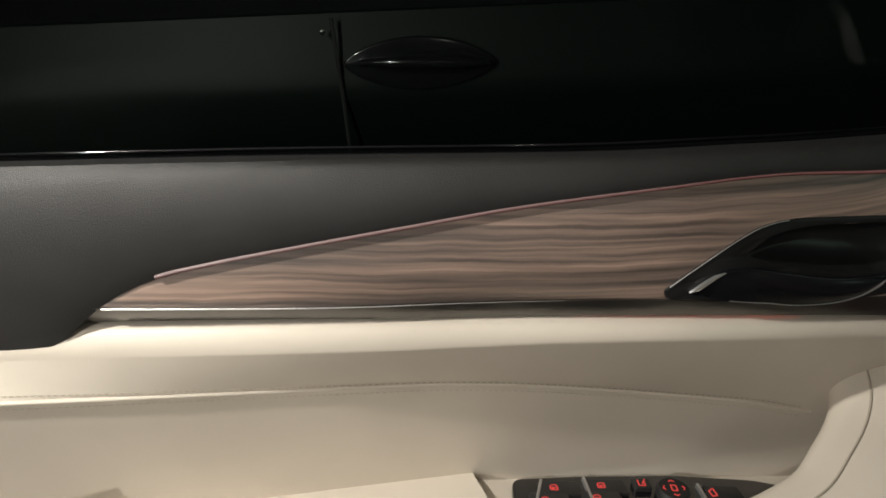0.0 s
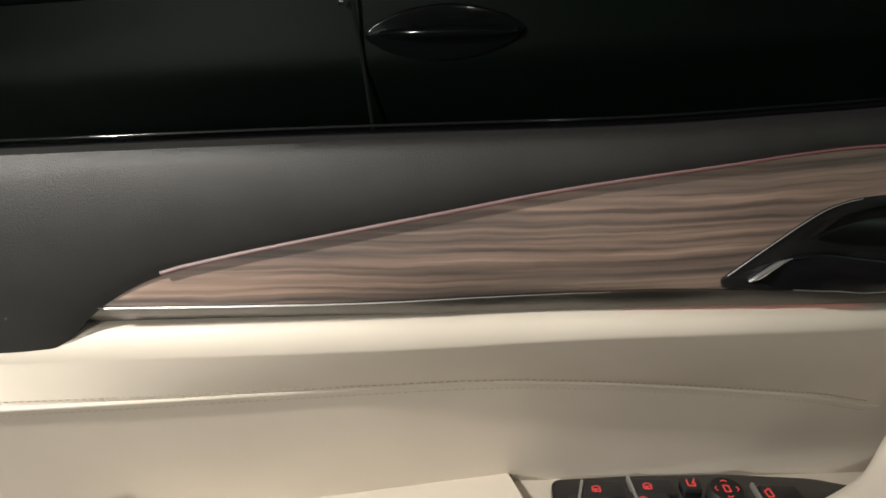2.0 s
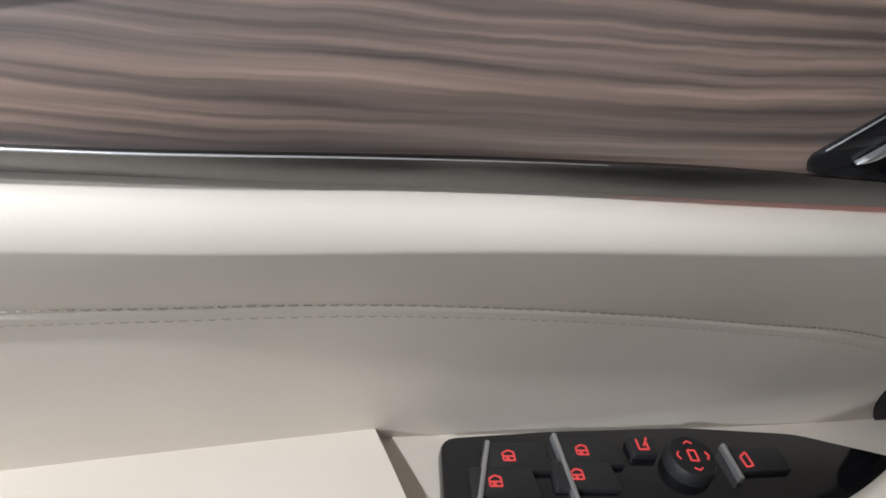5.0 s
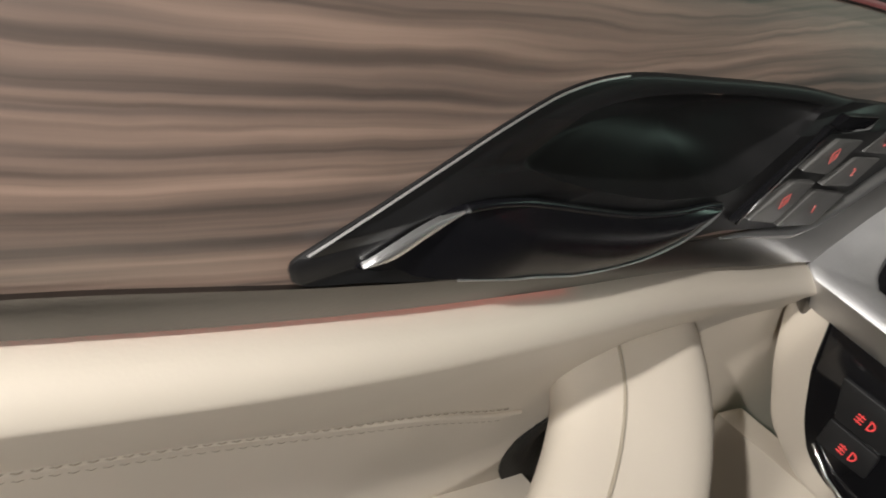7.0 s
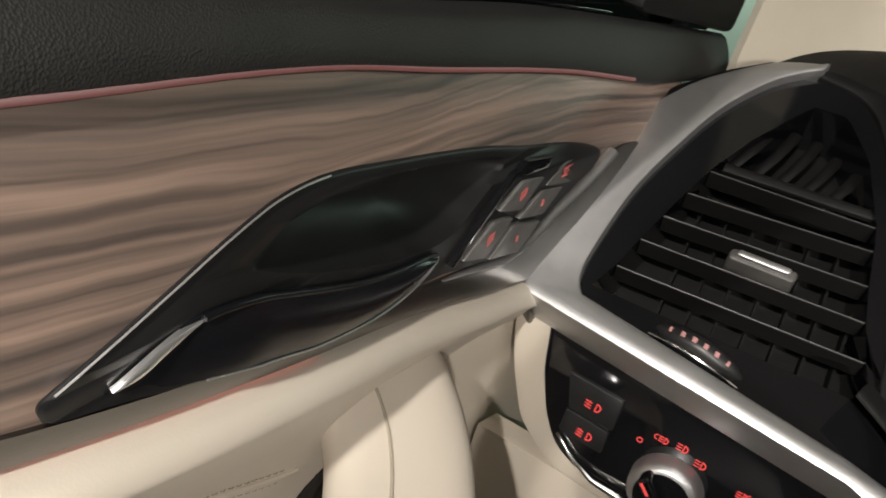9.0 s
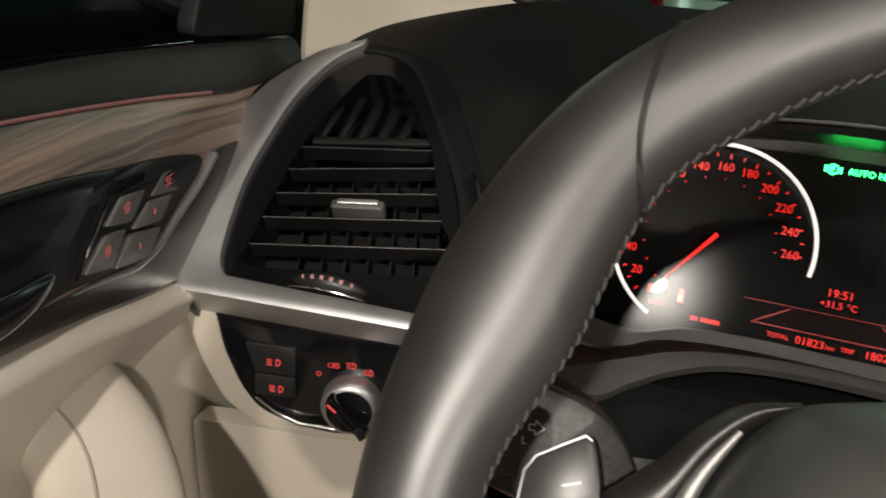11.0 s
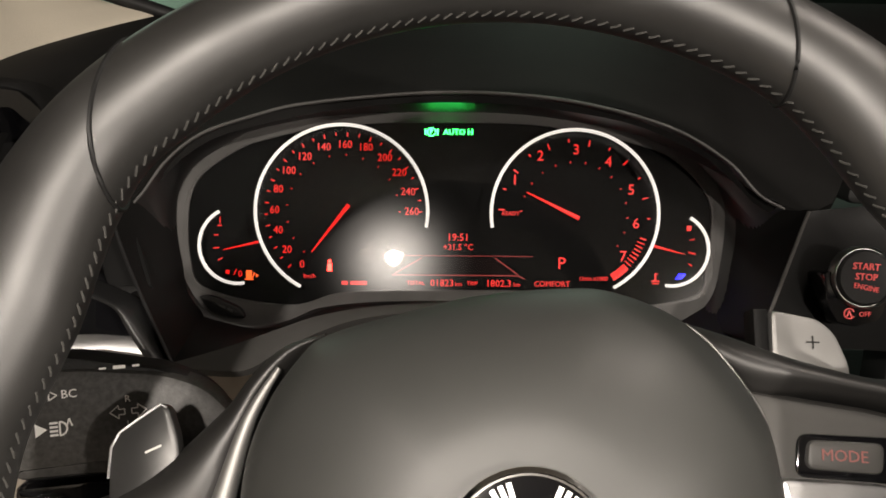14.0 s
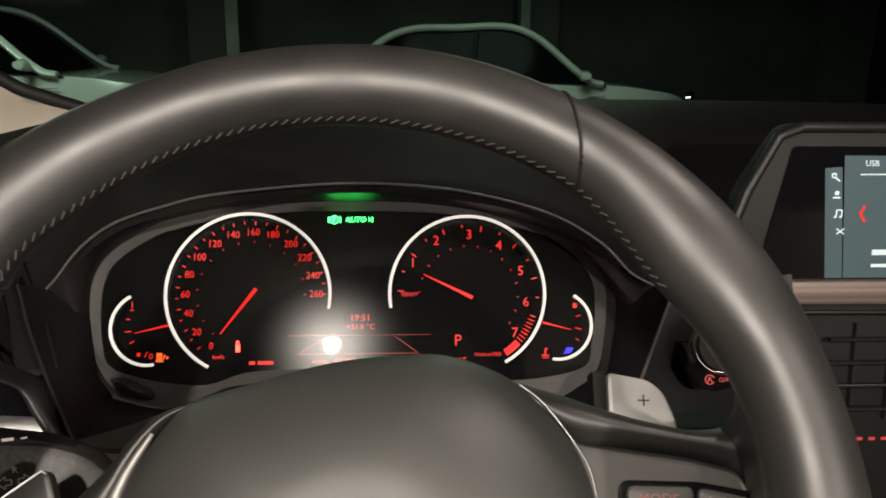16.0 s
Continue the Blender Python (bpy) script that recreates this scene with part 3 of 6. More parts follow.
parked_car("parked_hatchback", "pale silver parked hatchback car beside the wall", pose(1.30, 8.5, GROUND_Z), 4.1, 1.50, 1.72, SILVER_PAINT)


def neighbour_car():
    """The side of the dark car that stands next to the door, seen through its window."""
    root = thing("neighbour_car", (-1.95, -0.6, GROUND_Z), "near-black green parked car with dark handle recess, close beside the door", "car", "parked cars")
    X = -1.06

    def flank(s, t):
        y, z = -2.9 + 4.6 * s, 0.05 + 1.115 * t + (0.03 - 0.045 * s)
        d = z - (1.068 - 0.016 * (y + 0.8))
        lean = 0.22 * d if d > 0 else 0.40 * min(-d, 0.12) + 0.03 * max(0, -d - 0.12)
        return (X - lean - 0.05 * (2 * s - 1)**4, y, z)
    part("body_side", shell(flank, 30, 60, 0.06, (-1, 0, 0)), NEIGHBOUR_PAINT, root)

    def pane(s, t):
        y = -1.9 + 2.6 * s
        return (X - 0.05 - 0.18 * t, y, 1.165 + 0.03 - 0.045 * ((y + 2.9) / 4.6) + 0.36 * t * math.sin(math.pi * min(1, max(0, 0.08 + s * 0.84)))**0.4)
    part("side_window", shell(pane, 20, 6, 0.02, (-1, 0, 0)), GLOSS_BLACK, root)
    roof = lambda s, t: (X - 0.25 - 1.3 * t, -1.7 + 2.2 * s, 1.50 + 0.10 * math.sin(math.pi * s) * math.sin(math.pi * (0.15 + 0.7 * t)))
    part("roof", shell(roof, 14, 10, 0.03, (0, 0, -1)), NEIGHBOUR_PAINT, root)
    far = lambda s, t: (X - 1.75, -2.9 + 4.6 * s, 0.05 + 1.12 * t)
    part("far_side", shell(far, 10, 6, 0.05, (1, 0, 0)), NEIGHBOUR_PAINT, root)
    part("door_gap", tube([(X + 0.001, -0.675, 1.17), (X + 0.0035, -0.668, 1.05), (X + 0.003, -0.66, 0.8), (X, -0.66, 0.4)], 0.0028, 6), MATT_BLACK, root)
    fr = Frame((X + 0.004, -0.555, 1.102), (0, 1, -0.03), (0, 0, 1))
    fr.n = Vector((1, 0, 0))
    pts = [(0.108 * math.cos(a) * (1 if math.cos(a) > 0 else 1), 0.037 * math.sin(a) * (0.55 + 0.45 * abs(math.sin(a)))) for a in [i * math.pi / 16 for i in range(32)]]
    rec = part("handle_recess", prism(fr, pts, -0.01, 0.003, 0.002), GLOSS_BLACK, root, "dark oval handle recess")
    part("handle", tube([fr.at(-0.085, 0.004, 0.006), fr.at(-0.03, 0.006, 0.022), fr.at(0.05, 0.004, 0.022), fr.at(0.098, 0.0, 0.008)], [0.006, 0.011, 0.011, 0.006], 10, flat=0.8), GLOSS_BLACK, rec)
    # chrome stud added to make one small bright point
    part("chrome_dot", lathe(Frame((X + 0.004, -0.688, 1.152), (0, 1, 0), (0, 0, 1)), 0, 0, [(0.004, -.002), (0.004, .002), (0.002, .003)], 10), CHROME, root)
    for y in (-2.1, 0.95):
        wf = Frame((X - 0.08, y, 0.20), (0, 1, 0), (0, 0, 1))
        wf.n = Vector((1, 0, 0))
        w = part("wheel", lathe(wf, 0, 0, [(0.31, -.1), (0.33, -.07), (0.33, .05), (0.31, .08), (0.22, .08)], 28), MATT_BLACK, root)
        part("rim", lathe(wf, 0, 0, [(0.21, -.09), (0.21, .085), (0.05, .06)], 20), SATIN, w)


neighbour_car()


def cabin():
    """Roof lining, side and rear of the cabin, floor, pillar, windscreen."""
    roof = lambda s, t: (-0.50 + 1.75 * s, -2.2 + 2.5 * t, 1.60 + 0.06 * math.sin(math.pi * s) - 0.07 * t**3)
    tagged(part("roof_lining", shell(roof, 20, 20, 0.04, (0, 0, 1)), HEADLINER), "beige cloth roof lining, darkened to cut bounce light", "roof lining", kind="structure")
    far = lambda s, t: (1.24 - 0.10 * t**2, -2.2 + 2.6 * s, 0.25 + 0.9 * t)
    tagged(part("side_trim_right", shell(far, 10, 8, 0.05, (1, 0, 0)), BEIGE_PLASTIC), "beige trim of the far cabin side", "trim", kind="structure")
    part_glass = lambda s, t: (1.15 - 0.12 * t, -2.1 + 2.3 * s, 1.16 + 0.42 * t)
    w = tagged(part("window_1", shell(part_glass, 8, 4, 0.004, (1, 0, 0)), PANE), "tinted side window of the far doors", "window", kind="structure")
    w.visible_shadow = False
    # unseen rear panel, beige so that it reflects lamp light onto the dashboard
    back = lambda s, t: (-0.5 + 1.75 * s, -2.2 - 0.1 * t, 0.2 + 1.42 * t)
    tagged(part("rear_bounce_panel", shell(back, 8, 8, 0.05, (0, -1, 0)), BEIGE_PLASTIC), "unseen cabin rear, beige to bounce light forward", "trim", kind="structure")
    fl = lambda s, t: (-0.50 + 1.75 * s, -2.2 + 3.2 * t, 0.40)
    tagged(part("cabin_floor", shell(fl, 8, 8, 0.05, (0, 0, -1)), DARK_CLOTH), "dark carpet cabin floor", "floor", kind="structure")
    rd = lambda s, t: (-0.47 - 0.02 * s, -2.2 + 1.15 * s, 0.28 + 0.88 * t)
    tagged(part("side_trim_left", shell(rd, 8, 8, 0.04, (-1, 0, 0)), DARK_CLOTH), "dark lower body side behind the door", "trim", kind="structure")
    # windscreen and its pillar
    scr = lambda s, t: (-0.47 + 1.68 * s + 0.06 * t * (0.5 - s) * 2, 0.46 - 0.50 * t + 0.10 * math.sin(math.pi * s), 1.10 + 0.46 * t)
    w = tagged(part("windscreen", shell(scr, 16, 8, 0.004, (0, 0.7, 0.7)), PANE), "clear windscreen glass", "windscreen", kind="structure")
    w.visible_shadow = False


cabin()


# ---- driver's door ----


def door_band(y0, y1, lo, hi, ny, nz, off=0.0, crown=0.0, thick=0.006, skip=None):
    def fn(s, t):
        y = y0 + (y1 - y0) * s
        a, b = float(lo(y)), float(hi(y))
        z = a + (b - a) * t
        return (float(door_x(y, z)) + off + crown * math.sin(math.pi * t), y, z)
    bm = shell(fn, ny, nz, thick, (-1, 0, 0))
    if skip:
        bmesh.ops.delete(bm, geom=[f for f in bm.faces if skip(f.calc_center_median())], context="FACES")
    return bm


RECESS = (-0.180, 0.881, 0.082, 0.049)


RIM = [(-.4222, 1.0838), (-.4195, 1.0868), (-.4110, 1.0926), (-.4010, 1.0986), (-.3900, 1.1046), (-.3785, 1.1106), (-.3660, 1.1160), (-.3585, 1.1181), (-.3500, 1.1193), (-.3400, 1.1196), (-.3262, 1.1185), (-.3000, 1.1148),
       (-.2712, 1.1108), (-.2302, 1.1050), (-.1900, 1.0975), (-.1520, 1.0915), (-.1100, 1.0845), (-.0900, 1.0785), (-.0920, 1.0710), (-.1050, 1.0635), (-.1300, 1.0515), (-.1540, 1.0420), (-.1780, 1.0385),
       (-.2030, 1.0420), (-.2220, 1.0455), (-.2450, 1.0500), (-.2700, 1.0515), (-.3000, 1.0525), (-.3280, 1.0575), (-.3516, 1.0640), (-.3860, 1.0712), (-.4064, 1.0760), (-.4190, 1.0777), (-.4215, 1.0800)]


def in_bezel(p):
    """Inside the outline of the door opener, a little shrunk."""
    y, z = -0.27 + (p.y + 0.27) * 1.04, 1.080 + (p.z - 1.080) * 1.14
    hit = False
    for (a, b), (c, d) in zip(RIM, RIM[1:] + RIM[:1]):
        if (b > z) != (d > z) and y < a + (z - b) * (c - a) / (d - b):
            hit = not hit
    return hit


def wood_low(y):
    """Lower edge of the wood; at the front it climbs, and metal fills the corner."""
    k = min(1, max(0, (y + 0.165) / 0.11))
    return float(wood_z(y)) + 0.048 * k * k * (3 - 2 * k)


def in_recess(p):
    return ((p.y - RECESS[0]) / RECESS[2])**2 + ((p.z - RECESS[1] - -0.05 * (p.y - RECESS[0])) / RECESS[3])**2 < 0.92


def driver_door():
    root = thing("driver_door", (-0.44, -0.5, 0.45), "car door with black upper trim, dark wood inlay and beige leather", "car door")
    # upper trim, rolling over the window sill
    def upper(s, t):
        y = -1.08 + 1.17 * s
        lo, hi = float(strip_z(y)) - 0.002, float(belt_z(y)) - 0.007
        if y < -0.80:
            lo = 1.070 - 0.25 * (-0.80 - y) * max(0.0, 1 - (-0.80 - y) / 0.08)
        if t < 0.72:
            k = t / 0.72
            z = lo + (hi - lo) * k
            return (float(door_base(y) + above(z - metal_z(y))) + 0.004 * math.sin(math.pi * k)**0.5, y, z)
        k = (t - 0.72) / 0.28
        x0 = float(door_base(y) + above(hi - metal_z(y)))
        return (x0 - 0.062 * k, y, hi - 0.017 * k**1.4)
    part("upper_trim", shell(upper, 90, 22, 0.008, (-1, 0, -0.2)), BLACK_LEATHER, root, "black grained soft trim")
    part("wood_trim", door_band(-0.788, 0.02, wood_low, lambda y: max(float(strip_z(y)) - 0.001, float(wood_low(y)) + 0.0005), 200, 40, -0.0018, 0.0006, skip=in_bezel),
         WOOD, root, "dark fine-grained wood inlay")
    ys = [-0.731 + 0.673 * i / 60 for i in range(61)]
    part("light_strip", tube([(float(door_x(y, strip_z(y))) + 0.0014, y, float(strip_z(y))) for y in ys], 0.0013, 8), AMBIENT, root, "thin red lit strip")
    part("metal_strip", door_band(-0.80, 0.03, lambda y: metal_z(y), lambda y: wood_low(y) + 0.0005, 120, 8, -0.0002, 0.0004), DARK_METAL, root, "dark satin metal strip")
    ys = [-0.768 + 0.283 * i / 40 for i in range(41)]
    part("chrome_line", tube([(float(door_x(y, wood_z(y))) + 0.0008, y, float(wood_z(y)) + 0.0005) for y in ys], [0.0008 - 0.0007 * i / 40 for i in range(41)], 8), SATIN, root, "thin bright chrome line")
    ys = [-0.48 + 0.36 * i / 40 for i in range(41)]
    part("hidden_light", tube([(float(door_base(y) - under(y)) - 0.0030, y, float(metal_z(y)) + 0.0001 + 0.0008 * min(1, max(0, (y + 0.45) / 0.15))) for y in ys], [0.0002 + 0.0007 * min(1, i / 14) for i in range(41)], 6), AMBIENT_STRONG, root, "hidden red light under the metal strip")
    part("upper_panel", door_band(-1.08, 0.06, seam_z, lambda y: float(metal_z(y)) - 0.0028, 110, 64, 0.0), BEIGE, root, "beige leather upper panel")
    part("lower_panel", door_band(-1.08, 0.06, lambda y: edge_z(y) - 0.30, seam_z, 150, 44, -0.0010, skip=in_recess), BEIGE, root, "beige leather lower panel")
    ys = [-1.06 + 0.78 * i / 90 for i in range(91)]
    part("piping", tube([(float(door_x(y, seam_z(y))) + 0.0000, y, float(seam_z(y))) for y in ys], 0.0017, 8), BEIGE, root)
    bm = bmesh.new()
    for off in (0.0048, -0.0048):
        y = -1.0
        while y < -0.29:
            z = [float(seam_z(y + d)) + off for d in (0, 0.0028)]
            a, b = [Vector((float(door_x(y + d, zz)) + 0.0006, y + d, zz)) for d, zz in zip((0, 0.0028), z)]
            tube([a, a.lerp(b, .5) + Vector((0.0005, 0, 0)), b], 0.00028 if off > 0 else 0.00014, 5, bm=bm)
            y += 0.0045
    st = part("stitching", smooth(bm), BEIGE_THREAD, root)
    tagged(st, kind="stuff")
    # lower pocket side and bottom
    low = lambda s, t: (float(door_x(-1.08 + 1.11 * s, float(edge_z(-1.08 + 1.11 * s)) - 0.30)) + 0.04 * t * t, -1.08 + 1.11 * s, float(edge_z(-1.08 + 1.11 * s)) - 0.30 - 0.42 * t)
    part("pocket", shell(low, 20, 8, 0.02, (-1, 0, 0)), BEIGE_PLASTIC, root, "beige plastic lower door")
    # armrest with its raised pad
    def arm(s, t):
        y = -0.60 + 0.36 * s
        top = 0.8985 - 0.13 * (y + 0.483)
        a = t * math.pi * 0.5
        x0 = -0.418
        if t < 0.75:
            return (x0 + 0.115 * t / 0.75, y, top - 0.002)
        k = (t - 0.75) / 0.25
        return (x0 + 0.115 + 0.012 * math.sin(k * 1.57), y, top - 0.002 - 0.16 * k * k)
    part("armrest", shell(arm, 24, 20, 0.01, (-1, 0, -0.3)), BEIGE, root, "beige leather armrest")
    def pad(s, t):
        y = -0.545 - 0.46 * s
        edge = -0.408 + 0.03 * s
        top = 0.9125 - 0.012 * s
        k = t
        return (edge + 0.10 * min(1, k / 0.75) + 0.015 * max(0, k - 0.75) * 4, y - 0.002 * k + 0.035 * k * (1 - s), top + 0.006 * math.sin(math.pi * min(1, k)) - 0.15 * max(0, k - 0.8)**1.5 * 5)
    part("arm_pad", shell(pad, 20, 16, 0.03, (0, 0, -1)), BEIGE, root, "raised beige leather arm pad")
    # pull handle: a broad leather strap that swings down and back to the armrest
    pts = [(-0.440, -0.228, 0.975), (-0.416, -0.230, 0.965), (-0.394, -0.236, 0.954), (-0.372, -0.250, 0.943), (-0.348, -0.274, 0.933), (-0.323, -0.306, 0.922), (-0.302, -0.36, 0.914), (-0.287, -0.43, 0.905), (-0.280, -0.50, 0.895)]
    fx = [smooth_curve(range(len(pts)), [p[k] for p in pts]) for k in range(3)]
    centre = [Vector([float(f(i * 8 / 56)) for f in fx]) for i in range(57)]
    bm = bmesh.new()
    rings, line = [], []
    for i, c in enumerate(centre):
        d = (centre[min(56, i + 1)] - centre[max(0, i - 1)]).normalized()
        out = Vector((0.42, -0.15, 0.9))
        wide = d.cross(out).normalized()
        out = wide.cross(d).normalized()
        hw, ht = 0.0385 - 0.004 * min(1, i / 40), 0.017
        ring = []
        for k in range(28):
            f = 2 * math.pi * k / 28
            ca, sa = math.cos(f), math.sin(f)
            ring.append(bm.verts.new(c + wide * hw * math.copysign(abs(ca)**0.62, ca) + out * ht * math.copysign(abs(sa)**0.8, sa)))
        rings.append(ring)
        side = wide if wide.y < 0 or wide.z > 0.5 else -wide
        line.append(c + side * hw * 0.32 + out * ht * 1.0)
    for a, b in zip(rings, rings[1:]):
        for k in range(28):
            bm.faces.new((a[k - 1], a[k], b[k], b[k - 1]))
    bm.faces.new(rings[0])
    bm.faces.new(rings[-1][::-1])
    bm.normal_update()
    ph = part("pull_handle", smooth(bm, 60), BEIGE, root, "beige leather pull handle")
    part("handle_seam", tube(line[3:54], 0.0009, 6), BEIGE_THREAD, ph)
    # finger recess behind the pull handle: a black bowl in the panel
    cy, cz, ry, rz = RECESS
    def bowl(s, t):
        a = 2 * math.pi * s
        r = 1.0 - 0.9 * t
        y, z = cy + ry * r * math.cos(a), cz + rz * r * math.sin(a) - 0.05 * ry * r * math.cos(a)
        return (float(door_x(y, z)) + 0.0004 - 0.022 * min(1, max(0, t - 0.2) * 2.2), y, z)
    part("finger_recess", shell(bowl, 48, 10, 0.002, (-1, 0, 0)), MATT_BLACK, root, "black finger recess")
    return root


door = driver_door()


def window_switches():
    fr = Frame((-0.39, -0.483, 0.9005), (0, 1, -0.13), (-1, 0, 0))
    fr.n = Vector((0, 0.13, 1)).normalized()
    root = thing("switch_panel", fr.at(0, 0), "gloss black window switch panel with red lit icons on armrest", "switch panel")
    P = lambda x, y: (y + 0.483, -(x + 0.39))
    out = [P(-.4005, -.514), P(-.4062, -.458), P(-.4107, -.384), P(-.4083, -.3195), P(-.394, -.264), P(-.360, -.262), P(-.335, -.33), P(-.33, -.43), P(-.335, -.52)]
    part("panel", prism(fr, rounded(out, 0.008), -0.006, 0.0015, 0.0012), GLOSS_BLACK, root)
    def icon_window(a, b, k=0.78):
        w = .0008
        return [bar(a - .0035 * k, b - .003 * k, a - .0035 * k, b + .002 * k, w), bar(a - .0035 * k, b - .003 * k, a + .0035 * k, b - .003 * k, w), bar(a + .0035 * k, b - .003 * k, a + .0035 * k, b + .003 * k, w),
                bar(a - .0035 * k, b + .002 * k, a, b + .0042 * k, w), bar(a, b + .0042 * k, a + .0035 * k, b + .003 * k, w), bar(a - .003 * k, b, a + .003 * k, b, w), bar(a - .0008 * k, b - .003 * k, a - .0008 * k, b, .0017)]
    spots = [P(-.3883, -.483), P(-.3922, -.4457), P(-.3745, -.492), P(-.3785, -.452)]
    for (a, b) in spots:
        sw = part("window_switch", prism(fr, rounded([(a - .013, b - .0075), (a + .020, b - .0075), (a + .018, b + .0085), (a - .012, b + .0085)], .002), 0.0015, 0.0045, 0.0015), SOFT_BLACK, root)
        marks("icon", fr, icon_window(a - .001, b), 0.0049, RED_DIM, sw)
    for x, y, x2, y2 in ((-.3965, -.4925, -.3600, -.5035), (-.4015, -.4585, -.3640, -.4565), (-.3975, -.3690, -.3770, -.3678)):
        a, b = P(x, y), P(x2, y2)
        part("divider", prism(fr, bar(*a, *b, .0022), 0.0015, 0.0055, 0.0005), SATIN, root, "satin metal divider")
    a, b = P(-.3962, -.4136)
    sw = part("lock_switch", prism(fr, rounded([(a - .007, b - .006), (a + .007, b - .006), (a + .007, b + .006), (a - .007, b + .006)], .002), 0.0015, 0.005, 0.001), SOFT_BLACK, root)
    marks("icon", fr, [bar(a - .003, b - .003, a + .002, b - .003, .001), bar(a - .003, b - .003, a - .003, b + .003, .001), bar(a, b - .001, a + .003, b + .004, .001), bar(a + .002, b - .003, a + .002, b + .001, .001)], 0.0054, RED_DIM, sw)
    a, b = P(-.3873, -.3918)
    kn = part("mirror_knob", lathe(fr, a, b, [(.0130, .001), (.0130, .006), (.0115, .0085), (.0108, .0085)], 32), MATT_BLACK, root)
    tri = lambda x, y, dx, dy: [bar(x - dy * 1.6 - dx, y - dx * 1.6 - dy, x, y, .0008), bar(x + dy * 1.6 - dx, y + dx * 1.6 - dy, x, y, .0008)]
    k = .0085
    marks("icon", fr, tri(a + k, b, .0014, 0) + tri(a - k, b, -.0014, 0) + tri(a, b + k, 0, .0014) + tri(a, b - k, 0, -.0014)
          + [bar(a - .002, b - .003, a + .002, b - .003, .0009), bar(a - .002, b + .003, a + .002, b + .003, .0009), bar(a - .002, b - .003, a - .002, b + .003, .0009), bar(a + .002, b - .003, a + .002, b + .003, .0009)], 0.0089, RED_DIM, kn)
    a, b = P(-.3884, -.3593)
    sw = part("tailgate_switch", prism(fr, rounded([(a - .006, b - .007), (a + .024, b - .005), (a + .022, b + .009), (a - .006, b + .009)], .002), 0.0015, 0.004, 0.001), SOFT_BLACK, root)
    marks("icon", fr, [bar(a - .002, b - .004, a - .003, b + .002, .001), bar(a - .003, b + .002, a + .001, b + .005, .001), bar(a + .001, b + .005, a + .002, b - .003, .001), bar(a - .002, b - .004, a + .002, b - .003, .001)], 0.0044, RED_DIM, sw)


window_switches()


def door_opener():
    """Inner door handle: matt bezel, hollow cup, chrome-ended lever, and the lock and memory buttons."""
    dx = lambda y, z, o: (float(door_x(y, z)) + o, y, z)
    root = thing("inner_door_handle", dx(-.33, 1.07, 0), "black inner door opener with chrome ended lever", "door handle")
    n = 160
    rim = spline(RIM, n)
    cy, cz = -.29, 1.078
    hole = spline([(-.3684, 1.1006), (-.3630, 1.1046), (-.3560, 1.1090), (-.3480, 1.1116), (-.3280, 1.1128), (-.3018, 1.1106), (-.2680, 1.1061), (-.2254, 1.0998), (-.2130, 1.0960), (-.2193, 1.0870), (-.2300, 1.0796), (-.2431, 1.0715),
                   (-.2596, 1.0690), (-.2787, 1.0719), (-.2956, 1.0750), (-.3264, 1.0841), (-.3504, 1.0925), (-.3626, 1.0977)], 8 * n)
    def near(p):
        a = math.atan2((p[1] - 1.0915) * 3, p[0] + .287)
        return min(hole, key=lambda q: abs(math.remainder(math.atan2((q[1] - 1.0915) * 3, q[0] + .287) - a, 2 * math.pi)))
    hole = [near(p) for p in rim]
    bm = bmesh.new()
    r0 = [bm.verts.new(dx(y, z, -0.006)) for y, z in rim]
    r1 = [bm.verts.new(dx(y, z, -0.0008)) for y, z in rim]
    r2 = [bm.verts.new(dx(y + (cy - y) * .012, z + (cz - z) * .03, 0.0002)) for y, z in rim]
    h1 = [bm.verts.new(dx(y, z, -0.0002)) for y, z in hole]
    cups = [h1]
    for k, d in ((.05, -.0035), (.16, -.0085), (.32, -.0140), (.52, -.0185), (.76, -.0212)):
        cups.append([bm.verts.new(dx(y + (-.287 - y) * k, z + (1.0915 - z) * k, d)) for y, z in hole])
    for a, b in [(r0, r1), (r1, r2), (r2, h1)] + list(zip(cups, cups[1:])):
        for i in range(n):
            bm.faces.new((a[i - 1], a[i], b[i], b[i - 1]))
    deep = bm.verts.new(dx(-.287, 1.0915, -.0220))
    for i in range(n):
        bm.faces.new((cups[-1][i - 1], cups[-1][i], deep))
    bm.normal_update()
    bmesh.ops.recalc_face_normals(bm, faces=bm.faces)
    part("bezel", smooth(bm, 50), BEZEL_BLACK, root, "soft black bezel with hollow cup")
    # satin tube stands in for the highlight on the black bezel's rim
    part("bezel_glint", tube([dx(y, z, 0.0004) for y, z in spline(RIM[1:10], 40, False)], 0.0003, 6), SATIN, root, "thin satin line added as the bezel's edge highlight")
    # lever
    lo = [(-.4070, 1.0800), (-.3980, 1.0770), (-.3860, 1.0730), (-.3690, 1.0695), (-.3516, 1.0660), (-.3280, 1.0597), (-.3000, 1.0555), (-.2790, 1.0562), (-.2650, 1.0606), (-.2582, 1.0650)]
    hi = [(-.4066, 1.0808), (-.3950, 1.0872), (-.3830, 1.0925), (-.3657, 1.0909), (-.3500, 1.0865), (-.3368, 1.0823), (-.3087, 1.0738), (-.2850, 1.0690), (-.2680, 1.0676), (-.2586, 1.0660)]
    N = len(lo) - 1
    fl = [smooth_curve(range(N + 1), [p[k] for p in lo]) for k in range(2)]
    fh = [smooth_curve(range(N + 1), [p[k] for p in hi]) for k in range(2)]
    def lever(s, t):
        i = s * N
